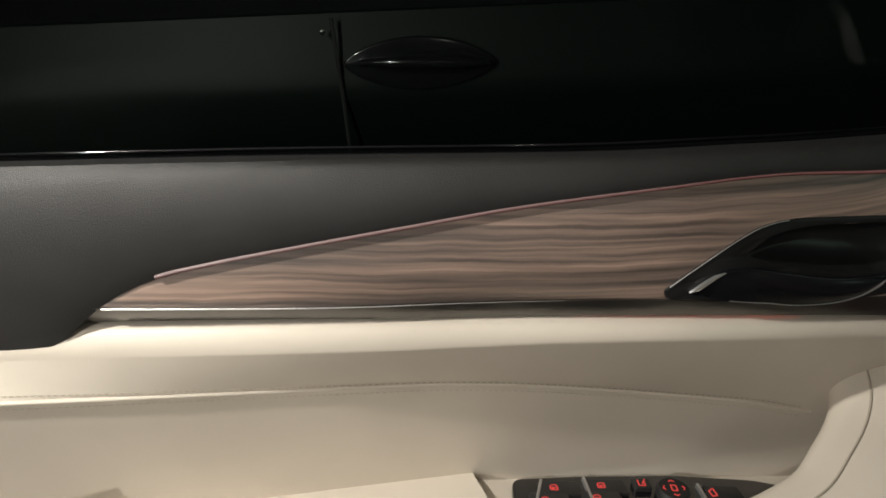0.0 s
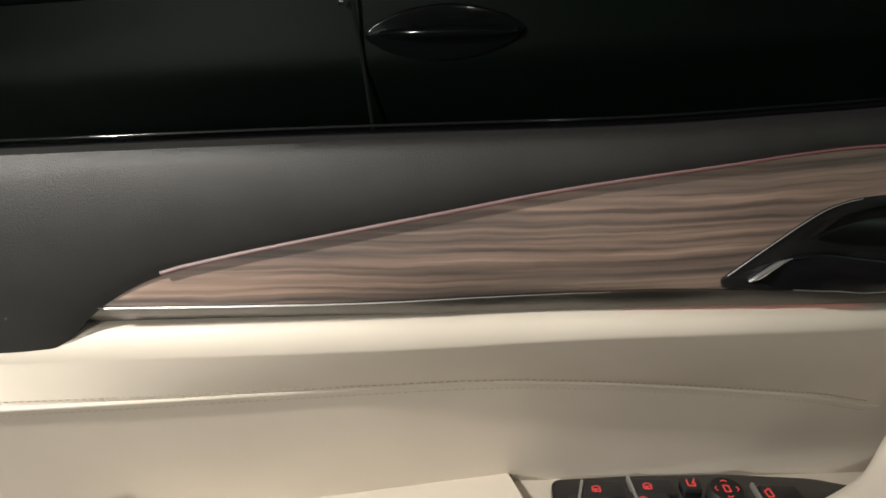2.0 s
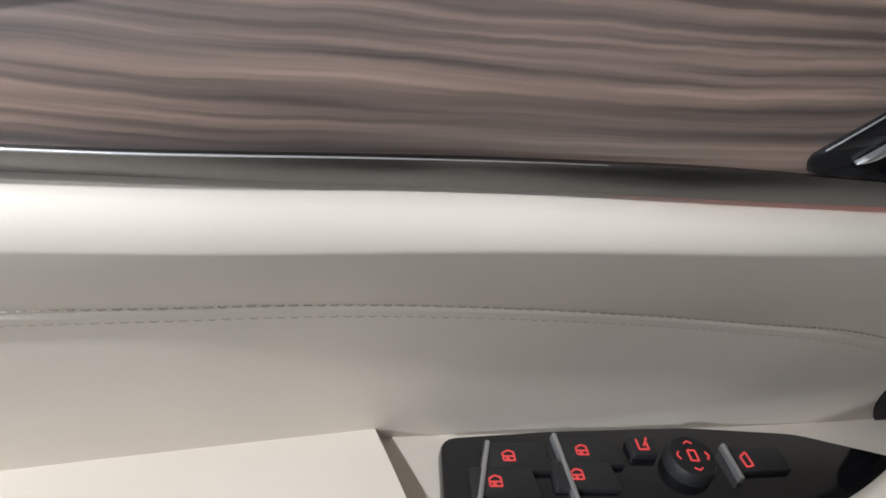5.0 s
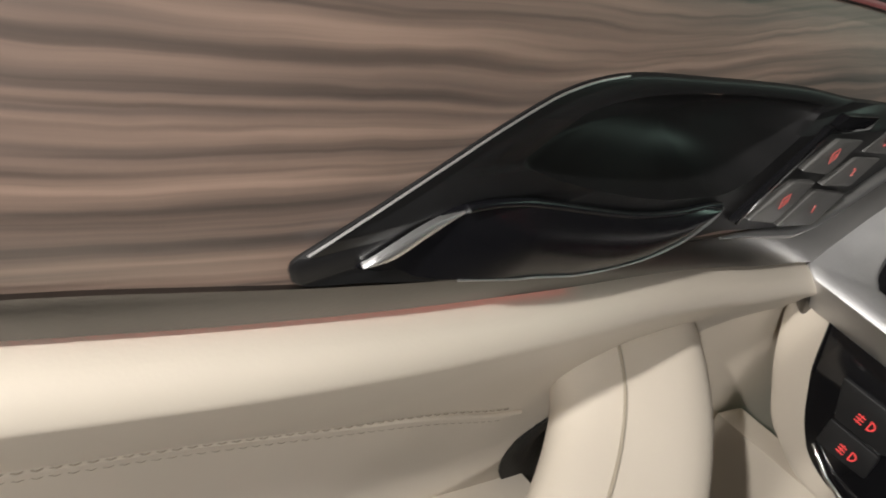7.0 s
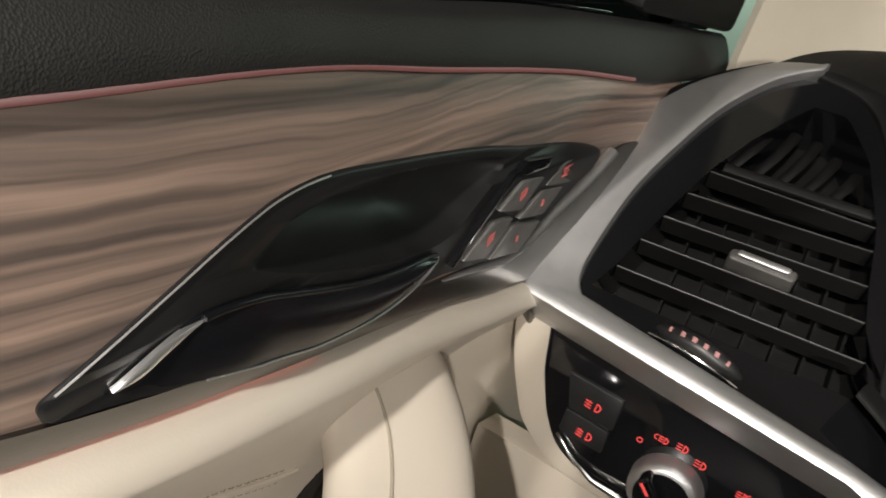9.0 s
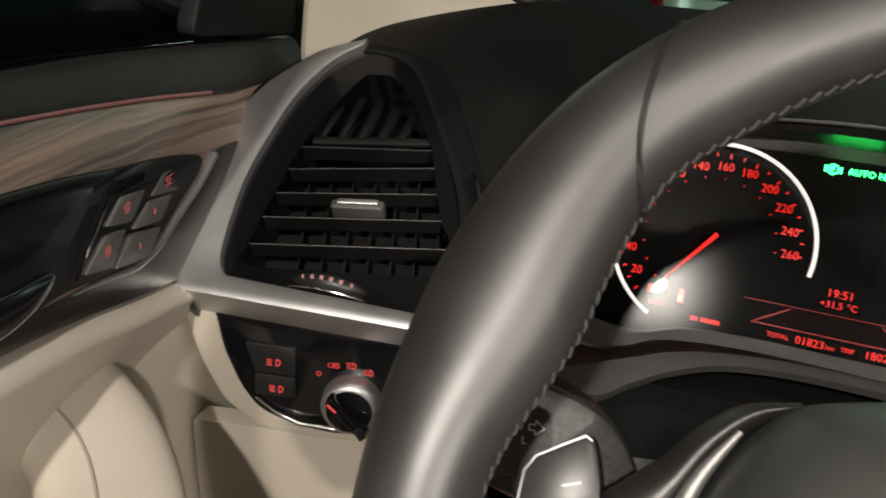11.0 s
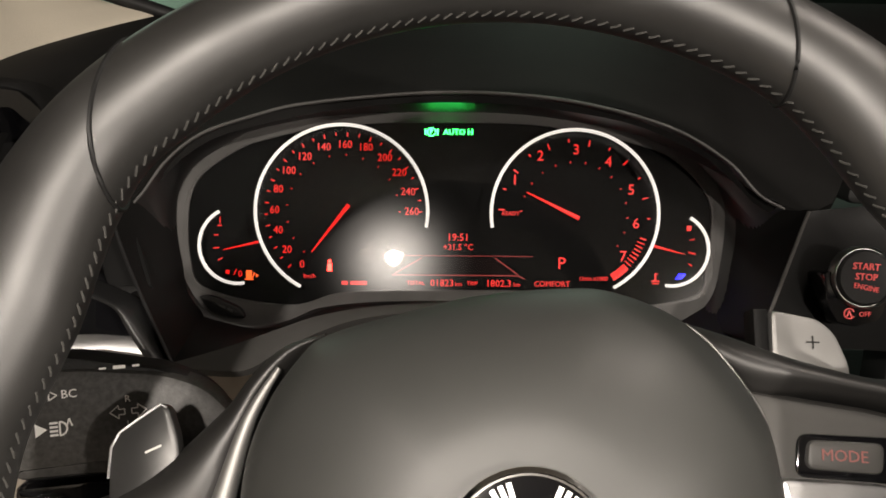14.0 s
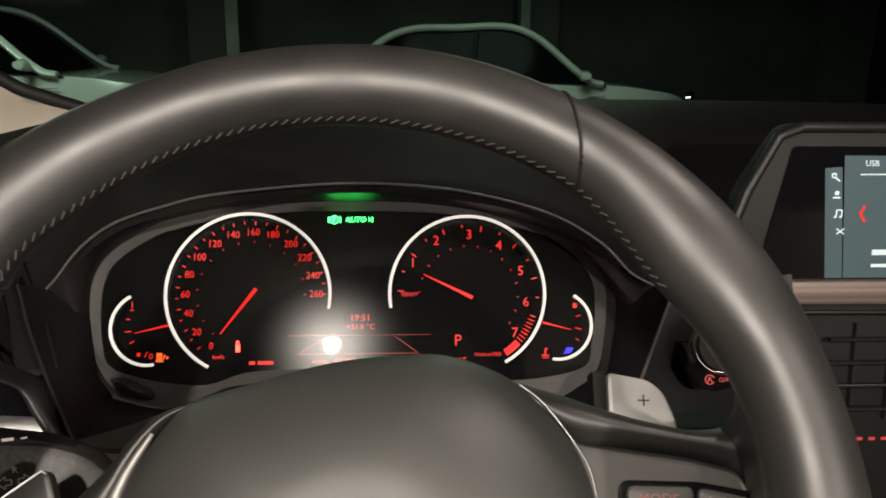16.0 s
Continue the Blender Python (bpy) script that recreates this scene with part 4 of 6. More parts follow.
        y = float(fl[0](i)) * (1 - t) + float(fh[0](i)) * t
        z = float(fl[1](i)) * (1 - t) + float(fh[1](i)) * t
        k = min(1, max(0, (s - 0.10) / 0.30))
        return dx(y, z, -0.0006 + (0.0018 + 0.0025 * math.sin(math.pi * s)**0.5 * (1 - 0.6 * t) + 0.002 * math.sin(math.pi * t)) * k * k * (3 - 2 * k))
    lv = part("lever", shell(lever, 48, 8, 0.009, (-1, 0, 0)), LEVER_BLACK, root, "gloss black lever")
    up = [(-.4060, 1.0812), (-.4000, 1.0852), (-.3945, 1.0885), (-.3885, 1.0908), (-.3820, 1.0916)]
    dn = [(-.4058, 1.0807), (-.3990, 1.0822), (-.3927, 1.0860), (-.3864, 1.0894), (-.3817, 1.0912)]
    fu = [smooth_curve(range(5), [p[k] for p in up]) for k in range(2)]
    fd = [smooth_curve(range(5), [p[k] for p in dn]) for k in range(2)]
    def tip(s, t):
        y, z = [float(fd[k](s * 4)) * (1 - t) + float(fu[k](s * 4)) * t for k in (0, 1)]
        return dx(y, z, 0.0006 + 0.0006 * math.sin(math.pi * s)**0.5 + 0.0004 * math.sin(math.pi * t))
    part("lever_tip", shell(tip, 16, 6, 0.0016, (-1, 0, 0)), BRIGHT_TIP, lv, "bright chrome lever tip")
    edge = [dx(float(fl[0](i * N / 40)), float(fl[1](i * N / 40)), -0.0004 + (0.0020 + 0.0025 * math.sin(math.pi * i / 40)**0.5) * min(1, max(0, (i - 4) / 12))) for i in range(11, 41)]
    part("lever_edge", tube(edge, [0.0003 + 0.0010 * max(0, i - 14) / 16 for i in range(30)], 8), SATIN, lv, "chrome lever edge")
    lip = [dx(float(fh[0](i * N / 40)), float(fh[1](i * N / 40)), 0.0014) for i in range(9, 41)]
    part("lever_lip", tube(lip, 0.0012, 8), LEVER_BLACK, lv)
    # lock and memory buttons
    fr = Frame(dx(-.195, 1.062, 0.0020), (0, 1, 0.0), (0, 0, 1))
    p0, p1, p2 = [Vector(dx(*q, 0.0020)) for q in ((-.235, 1.058), (-.14, 1.068), (-.19, 1.045))]
    fr.u = (p1 - p0).normalized()
    nn = (p1 - p0).cross(p2 - p0).normalized()
    fr.n = nn if nn.x > 0 else -nn
    fr.v = fr.n.cross(fr.u)
    fr.v = fr.v if fr.v.z > 0 else -fr.v
    def Q(y, z):
        d = Vector(dx(y, z, 0.001)) - fr.o
        return (d.dot(fr.u), d.dot(fr.v))
    quads = [((-.2340, 1.0548), (-.2112, 1.0672), (-.1900, 1.0638), (-.2095, 1.0484)), ((-.2100, 1.0718), (-.1915, 1.0825), (-.1655, 1.0788), (-.1835, 1.0658)),
             ((-.2055, 1.0458), (-.1868, 1.0588), (-.1508, 1.0508), (-.1690, 1.0384)), ((-.1830, 1.0605), (-.1630, 1.0705), (-.1330, 1.0660), (-.1505, 1.0545)),
             ((-.1595, 1.0725), (-.1445, 1.0815), (-.1115, 1.0812), (-.1222, 1.0660))]
    words = [None, None, "1", "2", "SET"]
    for q, w in zip(quads, words):
        pts = [Q(*p) for p in q]
        b = part("lock_button" if w is None else "memory_button", prism(fr, rounded(pts, .0025), -0.006, 0.0006, 0.0005), BUTTON_GREY, root)
        cx, cy = sum(p[0] for p in pts) / 4, sum(p[1] for p in pts) / 4
        if w:
            a = -0.08
            text("lettering", w, 0.0055 if w != "SET" else 0.0085, Matrix.Translation(fr.at(cx, cy, 0.0008)) @ Matrix((fr.u, fr.v, fr.n)).transposed().to_4x4() @ Matrix.Rotation(a, 4, "Z"), RED_ICON, b)
        else:
            s = .0022
            marks("icon", fr, [bar(cx - s, cy - s, cx + s, cy - s * .2, .0005), bar(cx - s, cy - s, cx - s * 1.2, cy + s, .0005), bar(cx - s * 1.2, cy + s, cx + s, cy + s * 1.4, .0005), bar(cx + s, cy - s * .2, cx + s, cy + s * 1.4, .0005), bar(cx - s * .4, cy, cx + s * .5, cy + s * .4, .0007)], 0.0010, RED_ICON, b)
    for q in (((-.2440, 1.0560), (-.2040, 1.0890), (-.1985, 1.0890), (-.2405, 1.0540)), ((-.2010, 1.0880), (-.1930, 1.0925), (-.1625, 1.0885), (-.1650, 1.0835), (-.1900, 1.0850))):
        part("slot", prism(fr, rounded([Q(*p) for p in q], .001), -0.003, 0.0003, 0.0003), GLOSS_BLACK, root, "narrow gloss black slot")
    sweep = spline([(-.2420, 1.0470), (-.2220, 1.0440), (-.2030, 1.0403), (-.1795, 1.0365), (-.1540, 1.0393), (-.1290, 1.0490), (-.1000, 1.0622), (-.0760, 1.0770)], 40, False)
    part("metal_sweep", tube([dx(y, z, 0.0005) for y, z in sweep], [0.0006 + 0.0030 * min(1, i / 16) for i in range(40)], 10, flat=0.7), SATIN, root, "satin metal sweep under the buttons")


door_opener()


def door_glass():
    pane = lambda s, t: (-0.436 - 0.045 * s + 0.14 * t, -1.0 + 1.02 * s, 1.145 + 0.43 * t - 0.20 * t * max(0, s - 0.55))
    w = tagged(part("window_2", shell(pane, 16, 8, 0.004, (-1, 0, 0)), PANE), "clear side window of the driver's door", "window", kind="structure")
    w.visible_shadow = False
    ys = [-1.05 + 1.1 * i / 40 for i in range(41)]
    tagged(part("window_seal", tube([(float(door_x(y, belt_z(y))) - 0.072, y, float(belt_z(y)) - 0.033) for y in ys], 0.0095, 8), GLOSS_BLACK), "glossy black window seal strip", "window seal", kind="structure")
    tagged(part("seal_trim", tube([(float(door_x(y, belt_z(y))) - 0.067, y, float(belt_z(y)) - 0.0195) for y in ys], 0.0009, 8), GLOSS_BLACK), "thin glossy line along the window seal", "trim", kind="structure")


door_glass()


# ---- dashboard ----
VENT = Frame((-.36, -.108, 1.0), (1, .2, 0), (0, .8, .65))
LAMPS = Frame((-.36, -.1, .935), (1, .26, 0), (0, 0, 1))
DIAL = Frame((0, 0, 1.0), (1, 0, 0), (0, .337, .942))


def ring_plate(fr, outer, inner, c0, c1, n=96, cin=None):
    """A plate with a hole; the front lies at c1 outside and at cin round the hole."""
    if len(outer) != len(inner):
        outer, inner = resample(outer, n), resample(inner, n)
    o, h, n = outer, inner, len(outer)
    cin = c1 if cin is None else cin
    bm = bmesh.new()
    rings = [[bm.verts.new(fr.at(*p, c)) for p in q] for q, c in ((o, c0), (o, c1), (h, cin), (h, c0))]
    for a, b in zip(rings, rings[1:] + rings[:1]):
        for k in range(n):
            bm.faces.new((a[k - 1], a[k], b[k], b[k - 1]))
    bm.normal_update()
    bmesh.ops.recalc_face_normals(bm, faces=bm.faces)
    return smooth(bm, 35)


OPENING = spline([(-0.2119, 0.0192), (-0.2134, 0.0453), (-0.2110, 0.0672), (-0.2012, 0.0847), (-0.1760, 0.1024), (-0.1534, 0.1116), (-0.0970, 0.1234), (-0.0112, 0.1268), (0.0740, 0.1241), (0.1502, 0.1083), (0.1801, 0.0916), (0.1985, 0.0677), (0.2013, 0.0424), (0.1977, 0.0125),
                  (0.1921, -0.0063), (0.1644, -0.0145), (0.1336, -0.0176), (0.1162, -0.0166), (0.0926, -0.0089), (0.0516, -0.0058), (0.0004, -0.0058), (-0.0510, -0.0058), (-0.0944, -0.0089), (-0.1204, -0.0170), (-0.1379, -0.0183), (-0.1732, -0.0136), (-0.2043, -0.0026)], 200)
TRIM_OUT = spline([(-0.2180, 0.0146), (-0.2206, 0.0452), (-0.2192, 0.0691), (-0.2062, 0.0912), (-0.1770, 0.1106), (-0.1579, 0.1194), (-0.0973, 0.1311), (-0.0114, 0.1343), (0.0619, 0.1317), (0.1521, 0.1167), (0.1884, 0.0957), (0.2069, 0.0721), (0.2100, 0.0468), (0.2064, 0.0127),
                   (0.2003, -0.0094), (0.1828, -0.0278), (0.1521, -0.0350), (0.1254, -0.0294), (0.1080, -0.0211), (0.0824, -0.0166), (0.0004, -0.0140), (-0.0509, -0.0145), (-0.0855, -0.0169), (-0.1116, -0.0211), (-0.1289, -0.0291), (-0.1553, -0.0350), (-0.1773, -0.0327), (-0.1951, -0.0252), (-0.2098, -0.0071)], 200)


def offset(pts, d):
    n = len(pts)
    area = sum(pts[i - 1][0] * pts[i][1] - pts[i][0] * pts[i - 1][1] for i in range(n))
    s = 1 if area > 0 else -1
    out = []
    for i in range(n):
        a, b = pts[i - 1], pts[(i + 1) % n]
        tx, ty = b[0] - a[0], b[1] - a[1]
        le = math.hypot(tx, ty) or 1
        out.append((pts[i][0] + s * ty / le * d, pts[i][1] - s * tx / le * d))
    return out


def dashboard():
    root = thing("dashboard", (0.2, 0.2, 0.5), "black leather dashboard with beige lower panel and silver trim", "dashboard")
    # top pad
    xs = [-.44, -.40, -.345, -.30, -.25, -.231, -.2137, -.1887, -.150, -.108, 0, .075, .150, .195, .219, .238, .27, .34, .6, 1.2]
    front = smooth_curve(xs, [.10, .07, .06, .020, -.004, -.003, .0045, .0110, .0150, .0185, .0240, .0215, .0150, .0050, -.0030, -.0060, .002, .10, .125, .125])
    front_z = smooth_curve(xs, [1.115, 1.120, 1.122, 1.085, 1.0680, 1.0762, 1.0980, 1.1162, 1.1288, 1.1375, 1.1457, 1.1410, 1.1245, 1.1005, 1.0778, 1.0680, 1.063, 1.075, 1.08, 1.08])
    back_y = smooth_curve([-.44, -.38, -.31, -.1, .3, .8, 1.2], [.16, .22, .29, .42, .47, .44, .3])
    back_z = smooth_curve([-.44, -.38, -.31, -.1, .3, .8, 1.2], [1.135, 1.155, 1.172, 1.180, 1.180, 1.175, 1.16])
    def top(s, t):
        x = -.43 + 1.65 * s**1.5
        y0, z0, y1, z1 = float(front(x)), float(front_z(x)), float(back_y(x)), float(back_z(x))
        return (x, y0 + (y1 - y0) * t, z0 + (z1 - z0) * (1 - (1 - t)**2.2))
    part("top_pad", shell(top, 110, 26, 0.01, (0, 0.3, -1)), PAD_LEATHER, root, "black grained leather top")
    fr = VENT
    left = spline([(-.0600, -.0060), (-.0648, .0056), (-.0722, .0314), (-.0718, .076), (-.0629, .126), (-.0479, .1637), (-.028, .1893), (-.0058, .2099), (.0212, .2224)], 40, False)
    right = spline([(.0200, .2160), (-.0010, .1957), (-.0190, .1621), (-.0298, .1233), (-.0374, .0795), (-.0376, .0308), (-.0345, .0130), (-.0289, .0050)], 36, False)
    sil = [(-.0525, -.0105)] + left + right + [(.0443, .0005), (.1232, -.0045), (.1457, -.0082), (.1554, -.0238), (.1256, -.0165)]
    part("silver_frame", prism(fr, sil, -.02, .010, .0022), SATIN, root, "brushed silver frame round the vent")
    dark = [(-.0525, -.014), (-.068, -.006), (-.0795, .031), (-.0790, .076), (-.0705, .126), (-.055, .1660), (-.034, .1925), (-.010, .2145), (.0, .21), (-.05, .1), (-.05, .0)]
    part("dark_edge", prism(fr, rounded(dark, .004), -.03, .004, .002), DARK_METAL, root, "dark metal edge")
    # vent
    outer = [(-.034, .002), (-.0385, .0310), (-.0382, .0795), (-.0306, .1233), (-.0200, .1621), (-.0022, .1957), (.0130, .2100), (.0300, .2130), (.0500, .2085), (.0676, .1900), (.0905, .1450), (.1110, .0925), (.1264, .0281), (.150, .026), (.158, .004), (.150, -.010), (.044, -.003)]
    hole = [(-.0284, .015), (-.0227, .0348), (-.0197, .057), (-.0157, .0776), (-.0116, .0989), (-.0069, .1195), (.004, .150), (.018, .178), (.026, .192), (.046, .1935), (.0676, .1697), (.0871, .130), (.0916, .115), (.0971, .0932),
            (.1036, .0721), (.112, .0506), (.1224, .0281)]
    vent = part("air_vent", ring_plate(fr, resample(outer, 90), resample(hole, 90), -.04, .003), GLOSS_BLACK, root, "gloss black air vent")
    hood = [(.018, .2150), (.0420, .2120), (.0600, .2010), (.0760, .1740), (.0905, .1430), (.1114, .0925), (.1264, .0290), (.150, .030), (.153, .035), (.143, .0700), (.1290, .1050), (.1110, .1500), (.090, .1960), (.0740, .2120), (.050, .2210), (.024, .2230)]
    hood = spline(hood, 70)
    part("vent_side", prism(fr, hood, -.03, .0045, .002), HOOD_BLACK, root)
    part("duct", prism(fr, hole, -.045, -.040), HOOD_BLACK, vent, "dark duct behind the slats")
    rows = [((-.0069, .1195), (.0871, .130)), ((-.0116, .0989), (.0916, .115)), ((-.0157, .0776), (.0971, .0932)), ((-.0197, .057), (.1036, .0721)), ((-.0227, .0348), (.112, .0506))]
    for (a, b), (c, d) in rows:
        f = lambda s, t, a=a, b=b, c=c, d=d: fr.at(a + (c - a) * s, b + (d - b) * s - .002 * t, .001 - .012 * t)
        bl = part("slat", shell(f, 6, 3, .0016, -fr.v), HOOD_BLACK, vent)
        part("slat_edge", tube([fr.at(a + (c - a) * s, b + (d - b) * s - .0008, .0012) for s in (0, .5, 1)], .0005, 6), SOFT_BLACK, bl)
    for k in range(7):
        u = -.004 + .0165 * k
        f = lambda s, t, u=u: fr.at(u + .012 * (1 - s), .018 + .10 * s, -.022 - .014 * t)
        part("fin", shell(f, 4, 2, .0015, fr.u), HOOD_BLACK, vent)
    for k in range(5):
        u = .010 + .014 * k
        path = [fr.at(u - .012 * (1 - s)**2, .130 + (.052 - .006 * abs(k - 1.5)) * s, -.012 + .006 * math.sin(math.pi * s)) for s in [i / 6 for i in range(7)]]
        part("flap", tube(path, .0035, 6, flat=0.5), HOOD_BLACK, vent)
    part("upper_sill", tube([fr.at(-.002, .130, -.006), fr.at(.085, .141, -.006)], .006, 8, flat=0.6), MATT_BLACK, vent)
    kn = part("knob", prism(fr, rounded([(.027, .0655), (.064, .0690), (.064, .0770), (.027, .0735)], .003), -.004, .010, .002), GREY_PLASTIC, vent)
    part("knob_tip", prism(fr, rounded([(.031, .0685), (.060, .0713), (.060, .0757), (.031, .0728)], .002), .010, .0125, .001), SATIN, kn, "silver knob tip")
    th = part("thumbwheel", tube([fr.at(.014 + .05 * s, .0120 - .0035 * s, .001 + .006 * math.sin(math.pi * s)) for s in [i / 12 for i in range(13)]], [.002 + .0045 * math.sin(math.pi * i / 12)**.6 for i in range(13)], 12), SOFT_BLACK, vent, "ribbed thumbwheel")
    for k in range(6):
        s = .16 + .13 * k
        h = .0014 + .006 * math.sin(math.pi * s) + .002 + .0045 * math.sin(math.pi * s)**.6
        part("mark", prism(fr, [(.014 + .05 * s - .0012, .0108 - .0035 * s), (.014 + .05 * s + .0012, .0106 - .0035 * s), (.014 + .05 * s + .0012, .0134 - .0035 * s), (.014 + .05 * s - .0012, .0136 - .0035 * s)], h - .002, h), MARK_PINK, th)
    part("thumb_rim", tube([fr.at(.012 + .052 * s, .0060 - .0035 * s, .003 + .005 * math.sin(math.pi * s)) for s in [i / 10 for i in range(11)]], .0009, 6), CHROME, th)
    # light switch panel
    fr = LAMPS
    outer = [(-.068, .056), (-.0655, .03), (-.0562, .0015), (-.0392, -.0321), (-.0102, -.0529), (.03, -.0560), (.1069, -.0542), (.20, -.053), (.20, -.040), (.125, -.036), (.125, .045), (.10, .05)]
    part("beige_surround", prism(fr, rounded(outer, .01), -.05, -.004, .006), BEIGE_PLASTIC, root, "beige surround of the light switches")
    inner = [(-.0446, .056), (-.036, .015), (-.0243, -.0128), (-.012, -.030), (.006, -.0385), (.1083, -.0425), (.135, -.040), (.135, .036), (.10, .045)]
    pan = part("switch_plate", prism(fr, rounded(inner, .008), -.01, .001, .002), GLOSS_BLACK, root, "gloss black light switch plate")
    for v0, v1 in ((.0235, .0005), (-.0005, -.0175)):
        b = part("fog_button", prism(fr, rounded([(-.0205 + (.0235 - v0) * .3, v0), (.0150, v0 - .001), (.0160, v1), (-.0125, v1)], .002), .001, .003, .0007), SOFT_BLACK, pan)
        cx, cy = (-.0005, .010) if v0 > 0 else (.0018, -.0110)
        s = .0028
        lines = [arc_band(cx + s, cy, s * .75, s * 1.05, -100, 100, 10), bar(cx + s * .9, cy - s, cx + s * .9, cy + s, .0007)]
        lines += [bar(cx - s * 1.6, cy + k * s, cx - s * .1, cy + k * s - s * .2, .0006) for k in (-.7, 0, .7)] + [bar(cx - s * 1.0, cy - s, cx - s * .7, cy + s, .0005)]
        marks("icon", fr, lines, .0035, RED_DIM, b)
    dial = part("light_dial", lathe(fr, .0565, -.0150, [(.0215, .000), (.0210, .010), (.0190, .014), (.0172, .0150)], 40), SATIN, pan, "silver rotary light dial")
    part("dial_face", lathe(fr, .0565, -.0150, [(.0165, .0145), (.0160, .0155)], 32), GLOSS_BLACK, dial)
    part("dial_grip", prism(fr, rounded([(.0400, -.0060), (.0450, .0005), (.0715, -.0250), (.0665, -.0315)], .003), .0150, .0250, .003), GLOSS_BLACK, dial)
    part("dial_mark", prism(fr, bar(.0430, -.0045, .0490, -.0100, .0016), .0250, .0254), RED_DIM, dial)
    part("dial_end", prism(fr, rounded([(.0610, -.0225), (.0660, -.0195), (.0715, -.0260), (.0665, -.0310)], .002), .0250, .0257), CHROME, dial)
    D = lambda cx, cy, s: [arc_band(cx, cy, s * .75, s * 1.05, -95, 95, 8), bar(cx, cy - s, cx, cy + s, .0007)] + [bar(cx - s * 1.6, cy + k * s, cx - s * .4, cy + k * s, .0006) for k in (-.7, 0, .7)]
    marks("icon", fr, [arc_band(.0318, .0044, .0013, .0019, 0, 350, 12)], .0016, RED_DIM, pan)
    marks("icon", fr, D(.0440, .0121, .0022) + [arc_band(.0395, .0121, .0013, .0018, 80, 280, 8)], .0016, RED_DIM, pan)
    marks("icon", fr, D(.0550, .0134, .0026), .0016, RED_DIM, pan)
    marks("icon", fr, D(.0673, .0094, .0026), .0016, RED_DIM, pan)
    marks("icon", fr, D(.0937, .0048, .0024) + [bar(.091, .001, .097, .008, .0006)], .0016, RED_DIM, pan)
    marks("icon", fr, [bar(.113, -.010, .119, -.004, .0008), bar(.113, -.004, .119, -.010, .0008), bar(.112, -.007, .1205, -.007, .0007)], .0016, RED_DIM, pan)
    marks("icon", fr, [bar(.107, -.0285, .113, -.024, .0008), bar(.108, -.024, .112, -.0285, .0008)], .0016, RED_DIM, pan)
    sl = part("dimmer_wheel", prism(fr, rounded([(.0905, .0010), (.0970, .0010), (.0960, -.0270), (.0885, -.0270)], .002), .001, .004, .001), SOFT_BLACK, pan)
    part("dimmer_tip", prism(fr, rounded([(.0915, -.0005), (.0960, -.0005), (.0955, -.0080), (.0910, -.0080)], .001), .004, .0055), SATIN, sl)
    part("dimmer_end", prism(fr, rounded([(.0850, -.0260), (.0950, -.0260), (.0950, -.0295), (.0860, -.0295)], .001), .003, .0055), CHROME, sl)
    part("chrome_lip", tube([fr.at(-.0125, -.0200, .0025), fr.at(.002, -.0310, .003), fr.at(.018, -.0372, .004), fr.at(.045, -.0380, .005), fr.at(.07, -.0382, .004), fr.at(.111, -.0395, .0025)],
                            [.0008, .0012, .0020, .0026, .0018, .0008], 8), CHROME, pan)
    # lower beige panels
    knee = lambda s, t: tuple(fr.at(-.062 + .40 * s, -.052 - .34 * t, -.006 + .02 * math.sin(math.pi * t) - .10 * t))
    part("knee_panel", shell(knee, 20, 12, .02, (0, 1, 0)), BEIGE_PLASTIC, root, "beige knee panel")
    cheek = lambda s, t: (-.437 + .010 * min(1, s / .3), -.205 + .285 * s, .99 - .46 * t)
    part("side_cheek", shell(cheek, 8, 12, .024, (-1, 0, 0)), BEIGE_PLASTIC, root)
    # instrument surround
    fr = DIAL
    lip_line = [(-.2400, .0580), (-.2310, .0680), (-.2137, .0915), (-.1887, .1109), (-.1503, .1244), (-.1080, .1342), (-.0105, .1427), (.075, .1379), (.1500, .1200), (.1950, .0950), (.2190, .0705), (.2380, .0600)]
    around = lip_line + [(.243, .02), (.236, -.03), (.19, -.052), (.10, -.050), (0, -.046),
              (-.09, -.046), (-.128, -.048), (-.2203, -.0612), (-.2435, -.02), (-.2430, .030)]
    around = spline(around, 220)
    part("instrument_hood", ring_plate(fr, resample(around, 200), resample(TRIM_OUT, 200), -.06, .030, 120, -.0125), HOOD_GLOSS, root, "matt black instrument hood")
    part("hood_lip", tube([fr.at(*p, .0305) for p in spline(lip_line, 60, False)], .0012, 6), GREY_PLASTIC, root)
    crease = [(-.1863, -.0445, .0996), (-.1556, -.0366, .085), (-.1219, -.0256, .066), (-.1008, -.0193, .052), (-.0662, -.0140, .038), (-.0114, -.0110, .030), (.06, -.0125, .034), (.10, -.0195, .050), (.145, -.033, .08), (.19, -.046, .10)]
    edge = [(-.1757, -.0476, .104), (-.1411, -.0495, .098), (-.1228, -.0409, .080), (-.0992, -.0299, .062), (-.0653, -.0204, .047), (-.0113, -.0165, .040), (.06, -.0185, .045), (.10, -.030, .062), (.14, -.048, .095), (.18, -.050, .104)]
    root_line = [(-.2110, -.0140, -.010), (-.1960, -.0270, -.010), (-.1560, -.0365, -.010), (-.1180, -.0250, -.010), (-.0860, -.0180, -.010), (-.0114, -.0150, -.010), (.06, -.0160, -.010), (.108, -.0220, -.010), (.154, -.0365, -.010), (.200, -.014, -.010)]
    lines = [[smooth_curve(range(10), [p[k] for p in q]) for k in range(3)] for q in (root_line, crease, edge)]
    def between(i, back):
        def f(s, t):
            p, q = [Vector([float(g(s * 9)) for g in lines[j]]) for j in (i, i + 1)]
            r = p.lerp(q, t)
